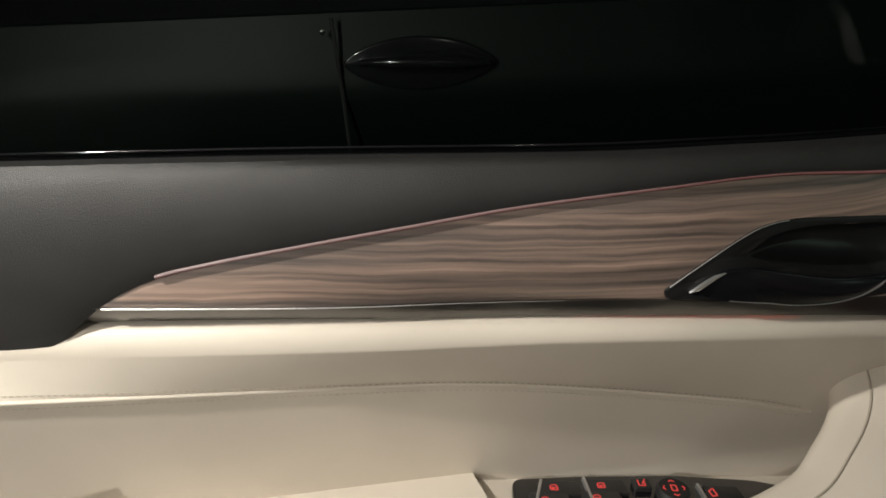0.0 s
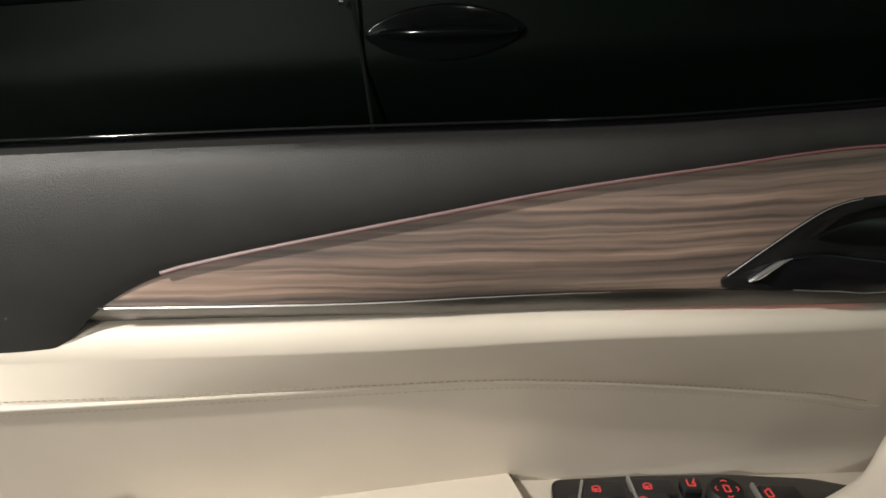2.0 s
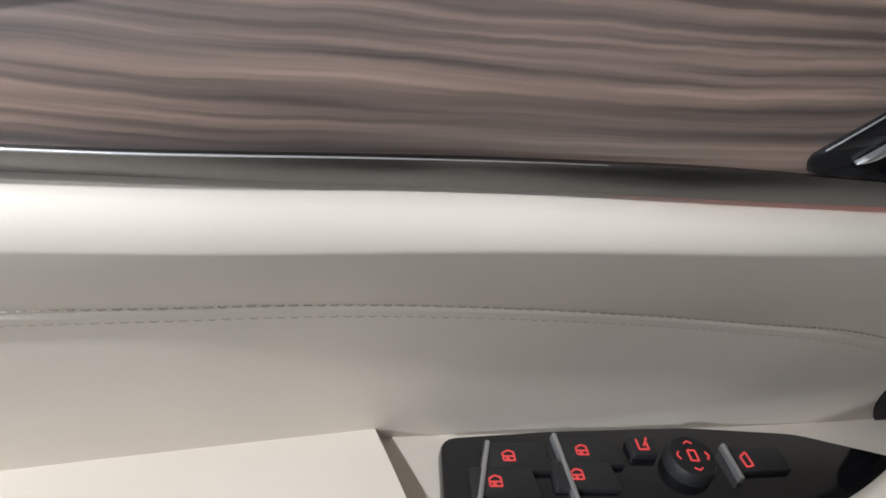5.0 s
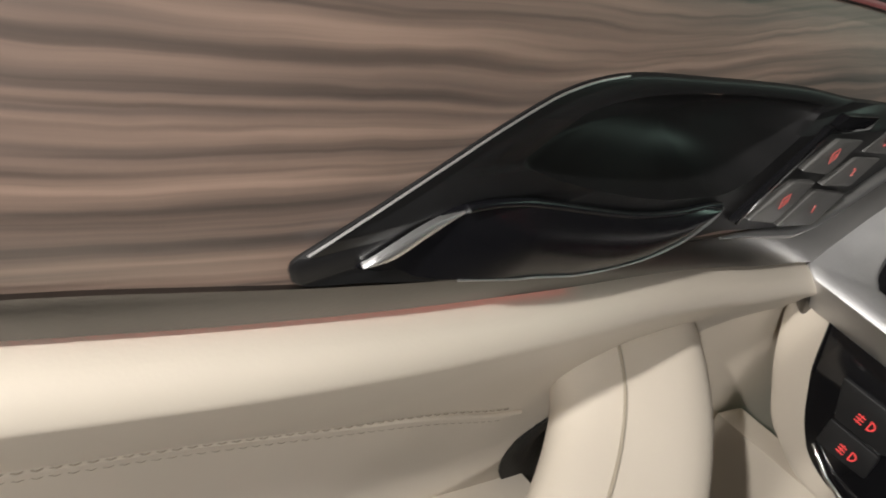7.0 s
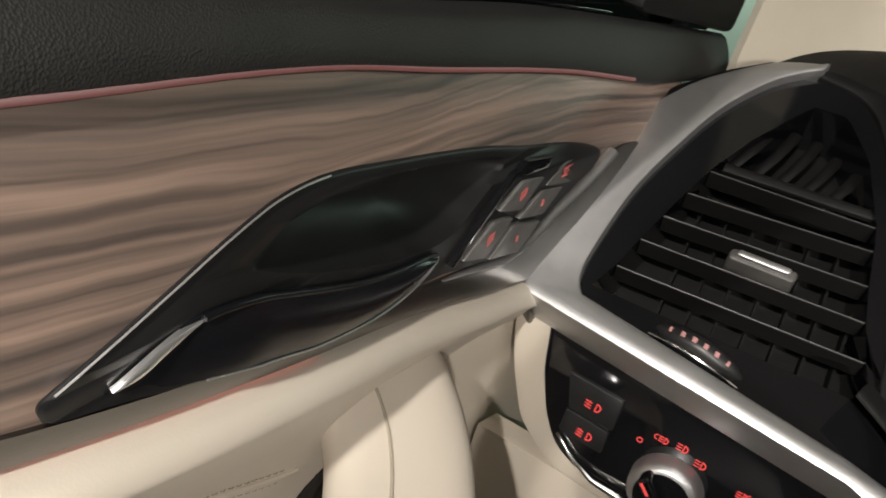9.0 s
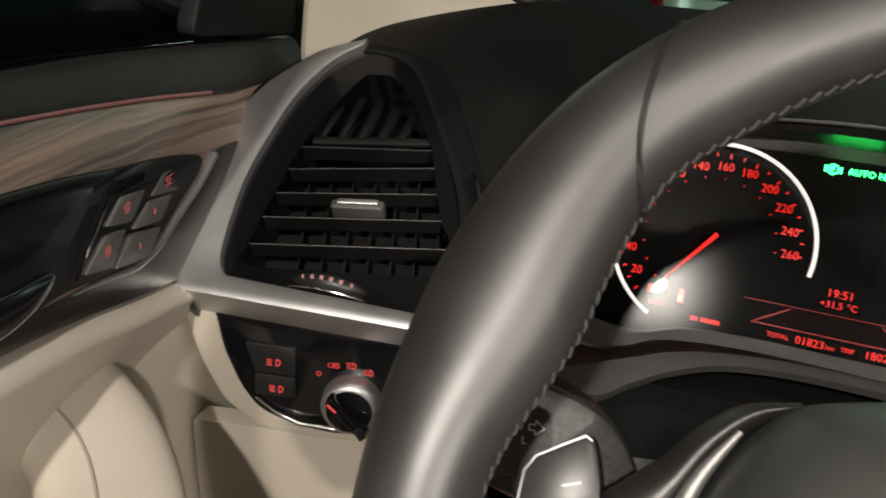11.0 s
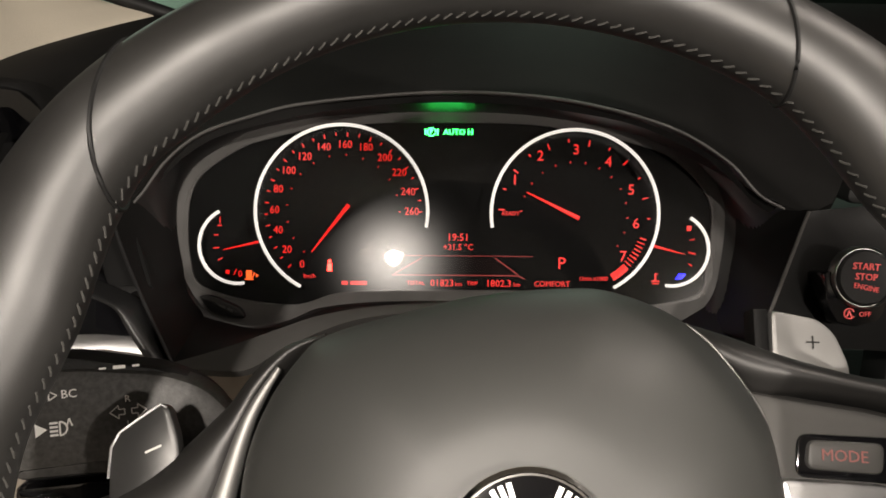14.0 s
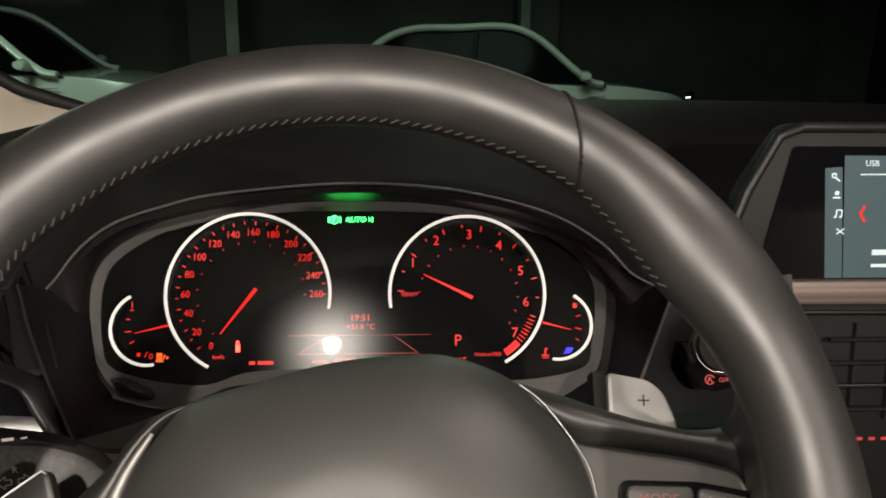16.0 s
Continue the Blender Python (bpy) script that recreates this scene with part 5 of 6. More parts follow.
            return tuple(fr.at(r.x, r.y - back * math.sin(math.pi * t), r.z))
        return f
    part("cowl_top", shell(between(0, .004), 60, 8, .004, (0, .2, -1)), HOOD_BLACK, root, "black cowl below the dials")
    part("cowl_lip", shell(between(1, -.0008), 60, 6, .006, (0, .5, -1)), GREY_PLASTIC, root, "dark grey lip of the lower cowl")
    rim_line = [(-.1865, -.0445, .0996), (-.2110, -.0050, .085), (-.2310, .0290, .070), (-.2420, .0520, .060), (-.2475, .0630, .055)]
    dial_line = [(-.1950, -.0290, -.010), (-.2110, -.0080, -.010), (-.2160, .0150, -.010), (-.2200, .0400, -.010), (-.2210, .0580, -.010)]
    lines2 = [[smooth_curve(range(5), [p[k] for p in q]) for k in range(3)] for q in (rim_line, dial_line)]
    def side(s, t):
        p, q = [Vector([float(g(s * 4)) for g in w]) for w in lines2]
        r = p.lerp(q, t)
        return tuple(fr.at(*r))
    part("column_side", shell(side, 30, 10, .003, (-.5, .6, -.3)), HOOD_BLACK, root, "black panel beside the dials")
    part("side_edge", tube([fr.at(*[float(g(i * 4 / 30)) for g in lines2[0]]) for i in range(31)], .0012, 6), SOFT_BLACK, root)
    wing = lambda s, t: tuple(Vector(side(s, 0)) + Vector((-.035 * t, .10 * t, -.004 * t)))
    part("column_wing", shell(wing, 20, 6, .003, (0, .3, -.6)), HOOD_BLACK, root)
    # the same panel on the passenger side, with its thin light edge
    rim_right = [(.2000, -.0320, .080), (.2150, -.0050, .070), (.2395, .0400, .052), (.2490, .0580, .046)]
    dial_right = [(.1900, -.0300, -.003), (.2050, -.0080, -.003), (.2145, .0300, -.003), (.2150, .0620, -.003)]
    lines3 = [[smooth_curve(range(4), [p[k] for p in q]) for k in range(3)] for q in (rim_right, dial_right)]
    def side_right(s, t):
        p, q = [Vector([float(g(s * 3)) for g in w]) for w in lines3]
        return tuple(fr.at(*p.lerp(q, t)))
    part("column_side", shell(side_right, 30, 10, .003, (.5, .6, -.3)), HOOD_BLACK, root, "black panel beside the dials")
    part("side_edge", tube([Vector(side_right(i / 30, 0)) for i in range(31)], .0013, 6), GREY_PLASTIC, root, "thin light panel edge")
    sw = Frame((.2667, -.0769, 1.042), (1, 0, 0), (0, .35, .9))
    def switch_panel(s, t):
        p, q = Vector(side_right(s, 0)), sw.at(.075, -.055 + .110 * s, -.034)
        return tuple(p.lerp(q, t))
    part("switch_panel", shell(switch_panel, 24, 16, .003, (0, 1, -.3)), SMOOTH_PANEL, root, "plain black panel round the start button")
    # curved lip over the stalk
    lip_a = [(-.2500, .0060, .095), (-.2292, -.0028, .095), (-.2167, -.0093, .095), (-.2041, -.0259, .095), (-.1911, -.0454, .097)]
    lip_b = [(-.2500, .0010, .100), (-.2292, -.0068, .100), (-.2214, -.0127, .100), (-.2140, -.0262, .100), (-.2010, -.0457, .100)]
    lines4 = [[smooth_curve(range(5), [p[k] for p in q]) for k in range(3)] for q in (lip_a, lip_b)]
    def lip_face(s, t):
        p, q = [Vector([float(g(s * 4)) for g in w]) for w in lines4]
        r = p.lerp(q, t)
        return tuple(fr.at(r.x, r.y, r.z + .003 * math.sin(math.pi * t)))
    part("column_lip", shell(lip_face, 24, 6, .02, (0, 1, -.2)), SOFT_BLACK, root, "curved black lip over the stalk")
    low = Frame((0, -.052, .95), (1, 0, 0), (0, .3, 1))
    part("beige_corner", prism(low, rounded([(-.215, .010), (-.142, .008), (-.142, -.06), (-.215, -.06)], .004), -.02, .0, .002), BEIGE_PLASTIC, root)
    col = lambda s, t: (-.10 + .20 * s, -.06 - .22 * t, .955 + .03 * t - .05 * (2 * s - 1)**4)
    part("column_shroud", shell(col, 16, 10, .05, (0, 0, -1)), MATT_BLACK, root, "black steering column shroud")
    return root


dash = dashboard()


def cluster():
    fr = DIAL
    root = thing("instrument_cluster", fr.at(0, -.03, -.02), "lit instrument cluster with red figures and white rings", "instrument cluster")
    part("face", prism(fr, offset(OPENING, .004), -.040, -.0185), FACE_BLACK, root, "black dial face")
    part("inner_trim", ring_plate(fr, TRIM_OUT, OPENING, -.030, -.0120, 200, -.0165), TRIM_GREY, root, "grey trim round the dials")
    g = part("cover_glass", prism(Frame(fr.at(0, 0.05, -.003), (1, 0, 0), (0, .42, .90)), [(p[0], p[1] - .05) for p in offset(OPENING, -.0005)], -.001, 0), COVER_GLASS, root, "clear cover glass")
    g.visible_shadow = False
    F = -.0183
    def ring(cx, cy, r, a0, a1, name):
        return part(name, tube([fr.at(cx + r * math.cos(radians(a)), cy + r * math.sin(radians(a)), 0) for a in [a0 + (a1 - a0) * i / 64 for i in range(65)]], .00135, 8), RING, root, "white lit ring")
    ring(-.0900, .0560, .0664, 241.8, -10.5, "speedometer_ring")
    ring(.0900, .0555, .0646, 190, -61.6, "rev_counter_ring")
    ring(-.1700, .0290, .0295, 118.7, 280, "fuel_ring")
    ring(.1655, .0285, .0281, 60.8, -100, "temperature_ring")
    M = lambda a, b: fr.matrix(a, b, F + .0002)
    def word(w, size, a, b, m=RED, wide=1.0):
        return text("lettering", w, size, M(a, b), m, root, 0.0001, wide)
    num = [("0", -.1234, .0136), ("20", -.1354, .0253), ("40", -.1424, .0408), ("60", -.1453, .0567), ("80", -.1423, .0732), ("100", -.1343, .0879), ("120", -.1217, .0991), ("140", -.1067, .1067), ("160", -.0899, .1088),
           ("180", -.0734, .1068), ("200", -.0582, .0987), ("220", -.0466, .0871), ("240", -.0396, .0720), ("260", -.0366, .0563)]
    for w, a, b in num:
        word(w, .0085, a, b, wide=.92)
    cx, cy = -.0910, .0560
    bm = bmesh.new()
    for k in range(27):
        ang = radians(226 - k * 8.69)
        r1, r0 = .0625, (.0578 if k % 2 == 0 else .0600)
        if k % 2 == 0:
            r0 = .0592
        prism(fr, bar(cx + r0 * math.cos(ang), cy + r0 * math.sin(ang), cx + r1 * math.cos(ang), cy + r1 * math.sin(ang), .0009), F, F + .0003, 0, bm)
        if k % 2 == 0:
            prism(fr, bar(cx + .0440 * math.cos(ang), cy + .0440 * math.sin(ang), cx + .0455 * math.cos(ang), cy + .0455 * math.sin(ang), .0007), F, F + .0003, 0, bm)
    part("speed_marks", bm, RED, root)
    for w, a, b in (("1", .045, .082), ("2", .0651, .1012), ("3", .0934, .1063), ("4", .1191, .0969), ("5", .1376, .0749), ("6", .1417, .0482), ("7", .1318, .0221)):
        word(w, .0116, a, b)
    cx, cy = .0925, .0545
    bm = bmesh.new()
    for k in range(14):
        ang = radians(176 - k * 16.2)
        r1, r0 = .0605, (.0555 if k % 2 == 0 else .0580)
        prism(fr, bar(cx + r0 * math.cos(ang), cy + r0 * math.sin(ang), cx + r1 * math.cos(ang), cy + r1 * math.sin(ang), .0010), F, F + .0003, 0, bm)
        prism(fr, bar(cx + .0415 * math.cos(ang), cy + .0415 * math.sin(ang), cx + .0430 * math.cos(ang), cy + .0430 * math.sin(ang), .0007), F, F + .0003, 0, bm)
    for k in range(7):
        ang = radians(-22 - k * 3.2)
        prism(fr, bar(cx + .0545 * math.cos(ang), cy + .0545 * math.sin(ang), cx + .0605 * math.cos(ang), cy + .0605 * math.sin(ang), .0008), F, F + .0003, 0, bm)
    prism(fr, arc_band(cx, cy, .0550, .0610, -44, -58, 8), F, F + .0003, 0, bm)
    part("rev_marks", bm, RED, root)
    def needle(x0, y0, x1, y1, w=.0016):
        d = Vector((x1 - x0, y1 - y0)).normalized()
        k = Vector((-d.y, d.x))
        a, b = Vector((x0, y0)), Vector((x1, y1))
        return part("needle", prism(fr, [tuple(a + k * w), tuple(a - k * w), tuple(b - k * w * .25), tuple(b + k * w * .25)], F + .004, F + .006, .0004), RED, root, "red lit needle")
    needle(-.0861, .0612, -.1150, .0240)
    needle(.0955, .0522, .0540, .0724)
    needle(-.1572, .0314, -.1844, .0251, .0010)
    needle(.1551, .0308, .1795, .0245, .0010)
    word("km/h", .0048, -.1174, .0044)
    word("READY", .0045, .0420, .0555)
    word("1/min x1000", .0046, .1083, .0042)
    word("19:51", .0080, .0004, .0360)
    word("+31.5 °C", .0066, .0005, .0283)
    word("P", .0135, .0830, .0159)
    word("COMFORT", .0060, .0755, -.0004, RED)
    word("1802.3", .0076, .0330, -.0004)
    word("km", .0046, .0475, -.0010)
    word("TRIP", .0045, .0120, -.0004)
    word("01823", .0076, -.0120, -.0004)
    word("km", .0046, .0010, -.0010)
    word("TOTAL", .0045, -.0330, -.0004)
    marks("bars", fr, [bar(-.0920, -.0007, -.0870, -.0007, .003), bar(-.0850, -.0007, -.0720, -.0007, .003)], F + .0003, RED, root)
    part("road_graphic", prism(fr, [(-.0500, .0065), (.0450, .0065), (.0300, .0200), (-.0280, .0200)], F - .0002, F), mat("display_dark_red", (0.006, 0.0025, 0.0025), 0.8, spec=0.1), root, "dim red road graphic")
    marks("road_lines", fr, [bar(-.0520, .0060, .0480, .0060, .0007), bar(.0480, .0060, .0540, .0035, .0007), bar(.0480, .0070, .0300, .0200, .0007), bar(-.0500, .0070, -.0280, .0200, .0007), bar(-.06, .0215, .06, .0215, .0004)], F + .0003, RED_FAINT, root)
    # extra green lamp, added to strengthen the telltale's glow on the hood
    boost_lamp = area_lamp("telltale_glow_boost", 0.0035, 0.012, (0.01, 1.0, 0.14), look(fr.at(-.008, .1195, F + .003), fr.at(-.008, .150, .014)))
    boost_lamp.data.spread = radians(125)
    marks("park_brake_lamp", fr, [arc_band(-.0214, .1195, .0028, .0036, 0, 350, 20), bar(-.0222, .1175, -.0222, .1215, .0008), arc_band(-.0218, .1205, .0006, .0013, -90, 90, 6), bar(-.0262, .1172, -.0262, .1218, .0012), bar(-.0166, .1172, -.0166, .1218, .0012)], F + .0003, GREEN, root)
    text("auto_hold_lamp", "AUTO H", .0062, fr.matrix(-.0002, .1194, F + .0002), GREEN, root, .0001)
    marks("seat_belt_lamp", fr, [arc_band(-.1015, .0164, .0001, .0013, 0, 350, 10), bar(-.1015, .0085, -.1015, .0146, .0034)], F + .0003, RED_LAMP, root)
    marks("fuel_marks", fr, [bar(-.1905, .0440, -.1870, .0440, .0008), bar(-.1935, .0365, -.1900, .0365, .0008), bar(-.1940, .0260, -.1890, .0265, .0008), bar(-.1900, .0165, -.1865, .0185, .0008), bar(-.1810, .0070, -.1840, .0075, .0030), bar(-.1775, .0050, -.1755, .0095, .0007)], F + .0003, RED, root)
    word("1", .0075, -.1885, .0480)
    word("0", .0070, -.1725, .0055)
    marks("fuel_icon", fr, [bar(-.1655, .0020, -.1655, .0085, .0045), bar(-.1690, .0015, -.1620, .0015, .0010), bar(-.1625, .0030, -.1610, .0070, .0010), [(-.1600, .0060), (-.1600, .0030), (-.1575, .0045)]], F + .0003, glow("orange_backlight", (1, .12, .02), 1.5), root)
    marks("temperature_marks", fr, [bar(.1840, .0430, .1840, .0470, .0035), bar(.1845, .0355, .1885, .0365, .0008), bar(.1840, .0170, .1870, .0150, .0008), bar(.1840, .0260, .1895, .0245, .0010)], F + .0003, RED, root)
    marks("cold_mark", fr, [[(.1735, .0040), (.1790, .0048), (.1822, .0088), (.1765, .0092)]], F + .0003, BLUE, root)
    marks("coolant_icon", fr, [bar(.1578, .0035, .1578, .0090, .0012), bar(.1545, .0028, .1611, .0028, .0010), bar(.1578, .0085, .1600, .0085, .0008), bar(.1550, .0008, .1606, .0008, .0009)], F + .0003, RED, root)
    b = part("trip_button", prism(fr, rounded([(-.2040, -.0112), (-.1920, -.0110), (-.1700, -.0205), (-.1655, -.0285), (-.1765, -.0288), (-.1940, -.0240)], .004), -.02, -.0095, .0015), SOFT_BLACK, root)
    marks("print", fr, [bar(-.1870, -.0185, -.1820, -.0205, .002), bar(-.1800, -.0212, -.1760, -.0232, .002)], -.0091, GREY_PLASTIC, b)


cluster()


# ---- right of the wheel ----


def start_button():
    fr = Frame((.2667, -.0769, 1.042), (1, 0, 0), (0, .35, .9))
    root = thing("start_button", fr.at(0, 0), "round black start button with chrome ring and red lettering", "button")
    part("socket", prism(fr, rounded([(-.0250, .004), (-.0235, -.018), (-.016, -.0305), (-.004, -.0330), (.012, -.0285), (.0205, -.010), (.022, .004)], .004), -.034, -.001, .001), GLOSS_BLACK, root)
    part("chrome_ring", lathe(fr, 0, 0, [(.0208, -.006), (.0208, .002), (.0200, .0032), (.0192, .002)], 48), BRIGHT_TRIM, root)
    b = part("button", lathe(fr, 0, 0, [(.0188, -.004), (.0188, .003), (.0170, .0042), (.0100, .0036)], 48), HOOD_BLACK, root)
    for w, y, s in (("START", .0072, .0062), ("STOP", .0004, .0062), ("ENGINE", -.0066, .0048)):
        text("lettering", w, s, fr.matrix(.0, y, .0045, -.06 if w != "ENGINE" else -.2), RED_DIM, b)
    text("lettering", "OFF", .0046, fr.matrix(.0020, -.0245, -.0006), RED_DIM, root)
    marks("icon", fr, [arc_band(-.0085, -.0240, .0030, .0037, 20, 330, 16), bar(-.0100, -.0260, -.0085, -.0220, .0008), bar(-.0070, -.0260, -.0085, -.0220, .0008)], -.0005, RED_DIM, root)


start_button()


def centre_console():
    fr = Frame((.60, .06, 1.112), (1, 0, 0), (0, .12, 1))
    root = thing("centre_display", fr.at(0, 0, -.01), "wide dash display with dark screen and grey menu panels", "display")
    part("housing", prism(fr, rounded([(-.285, -.062), (-.262, .020), (-.225, .078), (.225, .078), (.262, .020), (.285, -.062)], .012), -.03, -.002, .004), MATT_BLACK, root)
    part("rim", tube([fr.at(-.272, -.010, 0), fr.at(-.262, .018, 0), fr.at(-.236, .066, 0), fr.at(-.215, .0745, 0), fr.at(.1, .0755, 0)], .005, 8), SOFT_BLACK, root, "dark screen rim")
    part("screen", prism(fr, rounded([(-.250, -.060), (-.222, .058), (.222, .058), (.250, -.060)], .004), -.003, .0005), GLOSS_BLACK, root, "black screen")
    part("menu_strip", prism(fr, [(-.1860, -.0590), (-.1925, .0390), (-.1770, .0400), (-.1700, -.0590)], .0006, .0009), SCREEN, root, "grey menu strip")
    part("menu_panel", prism(fr, [(-.1690, -.0590), (-.1755, .0500), (.12, .0500), (.12, -.0590)], .0006, .0009), SCREEN, root, "grey blue menu panel")
    text("lettering", "USB", .0075, fr.matrix(-.150, .0430, .0011), SCREEN_WHITE, root)
    for y, k in ((.0310, 0), (.0155, 1), (-.0010, 2), (-.0170, 3)):
        x = -.1830 + (.031 - y) * .17
        s = .0035
        sh = [[arc_band(x - .001, y + .0015, .0012, .0026, 0, 350, 10), bar(x + .0005, y - .0005, x + .0045, y - .0035, .0015)],
              [bar(x - s, y - .0025, x + s, y - .0025, .0016), arc_band(x, y + .0015, 0, .0022, 0, 359, 8)[:9]],
              [bar(x - .002, y - .003, x - .002, y + .003, .0012), bar(x - .002, y + .003, x + .003, y + .003, .0012), bar(x + .003, y - .003, x + .003, y + .003, .0012), bar(x - .004, y - .003, x - .002, y - .003, .002), bar(x + .001, y - .003, x + .003, y - .003, .002)],
              [bar(x - s, y - .0025, x + s, y + .0025, .0011), bar(x - s, y + .0025, x + s, y - .0025, .0011)]][k]
        marks("icon", fr, sh, .0012, SCREEN_WHITE, root)
    marks("arrow", fr, [bar(-.1530, -.0085, -.1575, -.0015, .0022), bar(-.1575, -.0015, -.1540, .0055, .0022)], .0012, RED, root)
    for q in (bar(-.1440, -.036, -.1, -.036, .005), bar(-.1440, -.048, -.11, -.048, .003), bar(-.1600, .0335, -.1, .0335, .0012)):
        marks("bar", fr, [q], .0011, SCREEN_WHITE, root)
    # trim and centre vents below
    t = thing("centre_vents", (.60, .05, .99), "centre air vents with dark wood trim above", "air vents")
    f2 = Frame((.60, .04, 1.0), (1, 0, 0), (0, .1, 1))
    part("panel", prism(f2, rounded([(-.225, -.30), (-.225, .055), (.30, .055), (.30, -.30)], .01), -.05, -.012, .004), MATT_BLACK, t)
    part("wood_trim", prism(f2, [(-.222, .032), (-.225, .053), (.30, .053), (.30, .030)], -.012, .002, .002), WOOD, t, "dark wood trim")
    part("bright_line", tube([f2.at(-.21, .0245, .0), f2.at(.30, .020, .0)], .0022, 6), DARK_METAL, t)
    for z in (-.002, -.024, -.046, -.068):
        part("slat", tube([f2.at(-.178, z, -.004), f2.at(.28, z, -.004)], .0035, 8, flat=0.6), SOFT_BLACK, t)
    for x in (-.15, -.115, -.08, -.045):
        part("fin", tube([f2.at(x, .012, -.009), f2.at(x, -.08, -.009)], .002, 6), SOFT_BLACK, t)
    part("bright_line", tube([f2.at(-.17, -.0440, .0), f2.at(.28, -.0445, .0)], .0012, 6), DARK_METAL, t)
    marks("bars", f2, [bar(-.140 + .012 * k, -.100, -.134 + .012 * k, -.100, .003) for k in range(3)], -.010, RED_DIM, t)


centre_console()

# ---- steering wheel ----
HUB = Frame((.0058, -.3448, 1.0881), (.99904, -.04379, 0), (.02468, .56303, .82607))


class Dished(Frame):
    """The wheel's plane, sunk by the dish of the wheel inside the rim. Shapes widen from the camera's eye, to fit its
    view.
    """

    def at(self, a, b, c=0.0):
        k = min(1, max(0, (math.hypot(a, b) - .148) / .018))
        d = -.067 * (1 - k * k * (3 - 2 * k))
        w = 1 - d / .2621
        return super().at(-.0107 + (a + .0107) * w, .0136 + (b - .0136) * w, c + d)


def steering_wheel():
    fr = HUB
    root = thing("steering_wheel", fr.at(0, 0, -.02), "black leather steering wheel with grey stitching and emblem", "steering wheel")
    # the rim swells into thumb grips on both sides
    deg = [-60, -25, 0, 16, 26, 37, 45, 54, 61, 75, 90, 105, 120, 134, 143, 149, 156, 163, 170, 178, 205, 240, 300]
    mid = smooth_curve(deg, [.180, .180, .181, .1812, .1798, .1783, .1793, .1805, .1801, .1797, .1792, .1794, .180, .182, .1830, .181, .178, .1757, .1757, .178, .180, .180, .180])
    half = smooth_curve(deg, [.0176, .018, .0180, .0178, .0200, .0218, .0198, .0176, .0174, .0176, .0175, .0175, .0178, .0196, .0200, .0216, .0233, .0242, .0224, .0196, .018, .0176, .0176])
    def rim_point(a, f, k=1.0):
        g = math.degrees(a) % 360
        g = g - 360 if g > 270 else g
        rr, rm = float(half(g)) * k, float(mid(g))
        d = rm + rr * 1.02 * math.cos(f)
        return fr.at(d * math.cos(a), d * math.sin(a), min(rr, .0165 * k + .12 * rr) * 0.98 * math.sin(f))
    bm = bmesh.new()
    na, nf = 180, 28
    rows = [[bm.verts.new(rim_point(2 * math.pi * i / na, 2 * math.pi * j / nf)) for j in range(nf)] for i in range(na)]
    for i in range(na):
        for j in range(nf):
            bm.faces.new((rows[i - 1][j - 1], rows[i][j - 1], rows[i][j], rows[i - 1][j]))
    bm.normal_update()
    bmesh.ops.recalc_face_normals(bm, faces=bm.faces)
    rim = part("rim", smooth(bm, 80), WHEEL_LEATHER, root, "smooth black leather rim")
    for a, slant in ((132.5, .27), (62, -.16), (205, .05), (335, .05)):
        a = radians(a)
        part("leather_seam", tube([rim_point(a + slant * (1 - math.cos(f)) / 2, f, 1.004) for f in [2 * math.pi * j / 40 for j in range(40)]], .0009, 6, True), MATT_BLACK, rim)
    bm = bmesh.new()
    n = 215
    for i in range(n):
        a = 2 * math.pi * i / n
        if math.cos(a - radians(5)) > math.cos(radians(28)):
            continue
        for f0, f1, d in ((2.94, 3.10, .019),):
            p, q = rim_point(a, f0, 1.01), rim_point(a + d, f1, 1.01)
            tube([p, p.lerp(q, .5) + (p + q - 2 * fr.at(.18 * math.cos(a), .18 * math.sin(a))) * .005, q], .00046, 5, bm=bm)
    tagged(part("stitching", smooth(bm), THREAD, rim, "grey cross stitching"), kind="stuff")
    # airbag cover
    cov = [(-.1014, -.0101), (-.0946, .0194), (-.0819, .0408), (-.0706, .0506), (-.0423, .0599), (-.0066, .0693), (.0294, .0731), (.0483, .0721), (.0718, .0637), (.0877, .0511), (.1009, .0354), (.1091, .0204), (.1130, .0015),
           (.1135, -.018), (.110, -.06), (.085, -.105), (.01, -.122), (-.065, -.11), (-.097, -.06)]
    cov = spline(cov, 140)
    bm = bmesh.new()
    ec = (.0105, -.0265)
    def well(a, b):
        d = math.hypot(a - ec[0], b - ec[1])
        return -.0016 * max(0, 1 - (d / .042)**4)
    prof = [(1.0, -.105), (1.0, -.071), (.992, -.0685)] + [(math.cos(k * math.pi / 56)**.75 * .985, -.067 + .062 * math.sin(k * math.pi / 56)) for k in range(1, 28)]
    rings = []
    for sc, c in prof:
        ring = [(.006 + (p[0] - .006) * sc, -.022 + (p[1] + .022) * sc) for p in cov]
        rings.append([bm.verts.new(fr.at(a, b, c + well(a, b))) for a, b in ring])
    for a, b in zip(rings, rings[1:]):
        for i in range(140):
            bm.faces.new((a[i - 1], a[i], b[i], b[i - 1]))
    tip = bm.verts.new(fr.at(.006, -.022, -.0085))
    for i in range(140):
        bm.faces.new((rings[-1][i - 1], rings[-1][i], tip))
    bm.normal_update()
    bmesh.ops.recalc_face_normals(bm, faces=bm.faces)
    part("airbag_cover", smooth(bm, 75), AIRBAG, root, "soft black airbag cover")
    flat = fr
    fr = Frame(flat.at(0, 0, -.022), flat.u, flat.v)
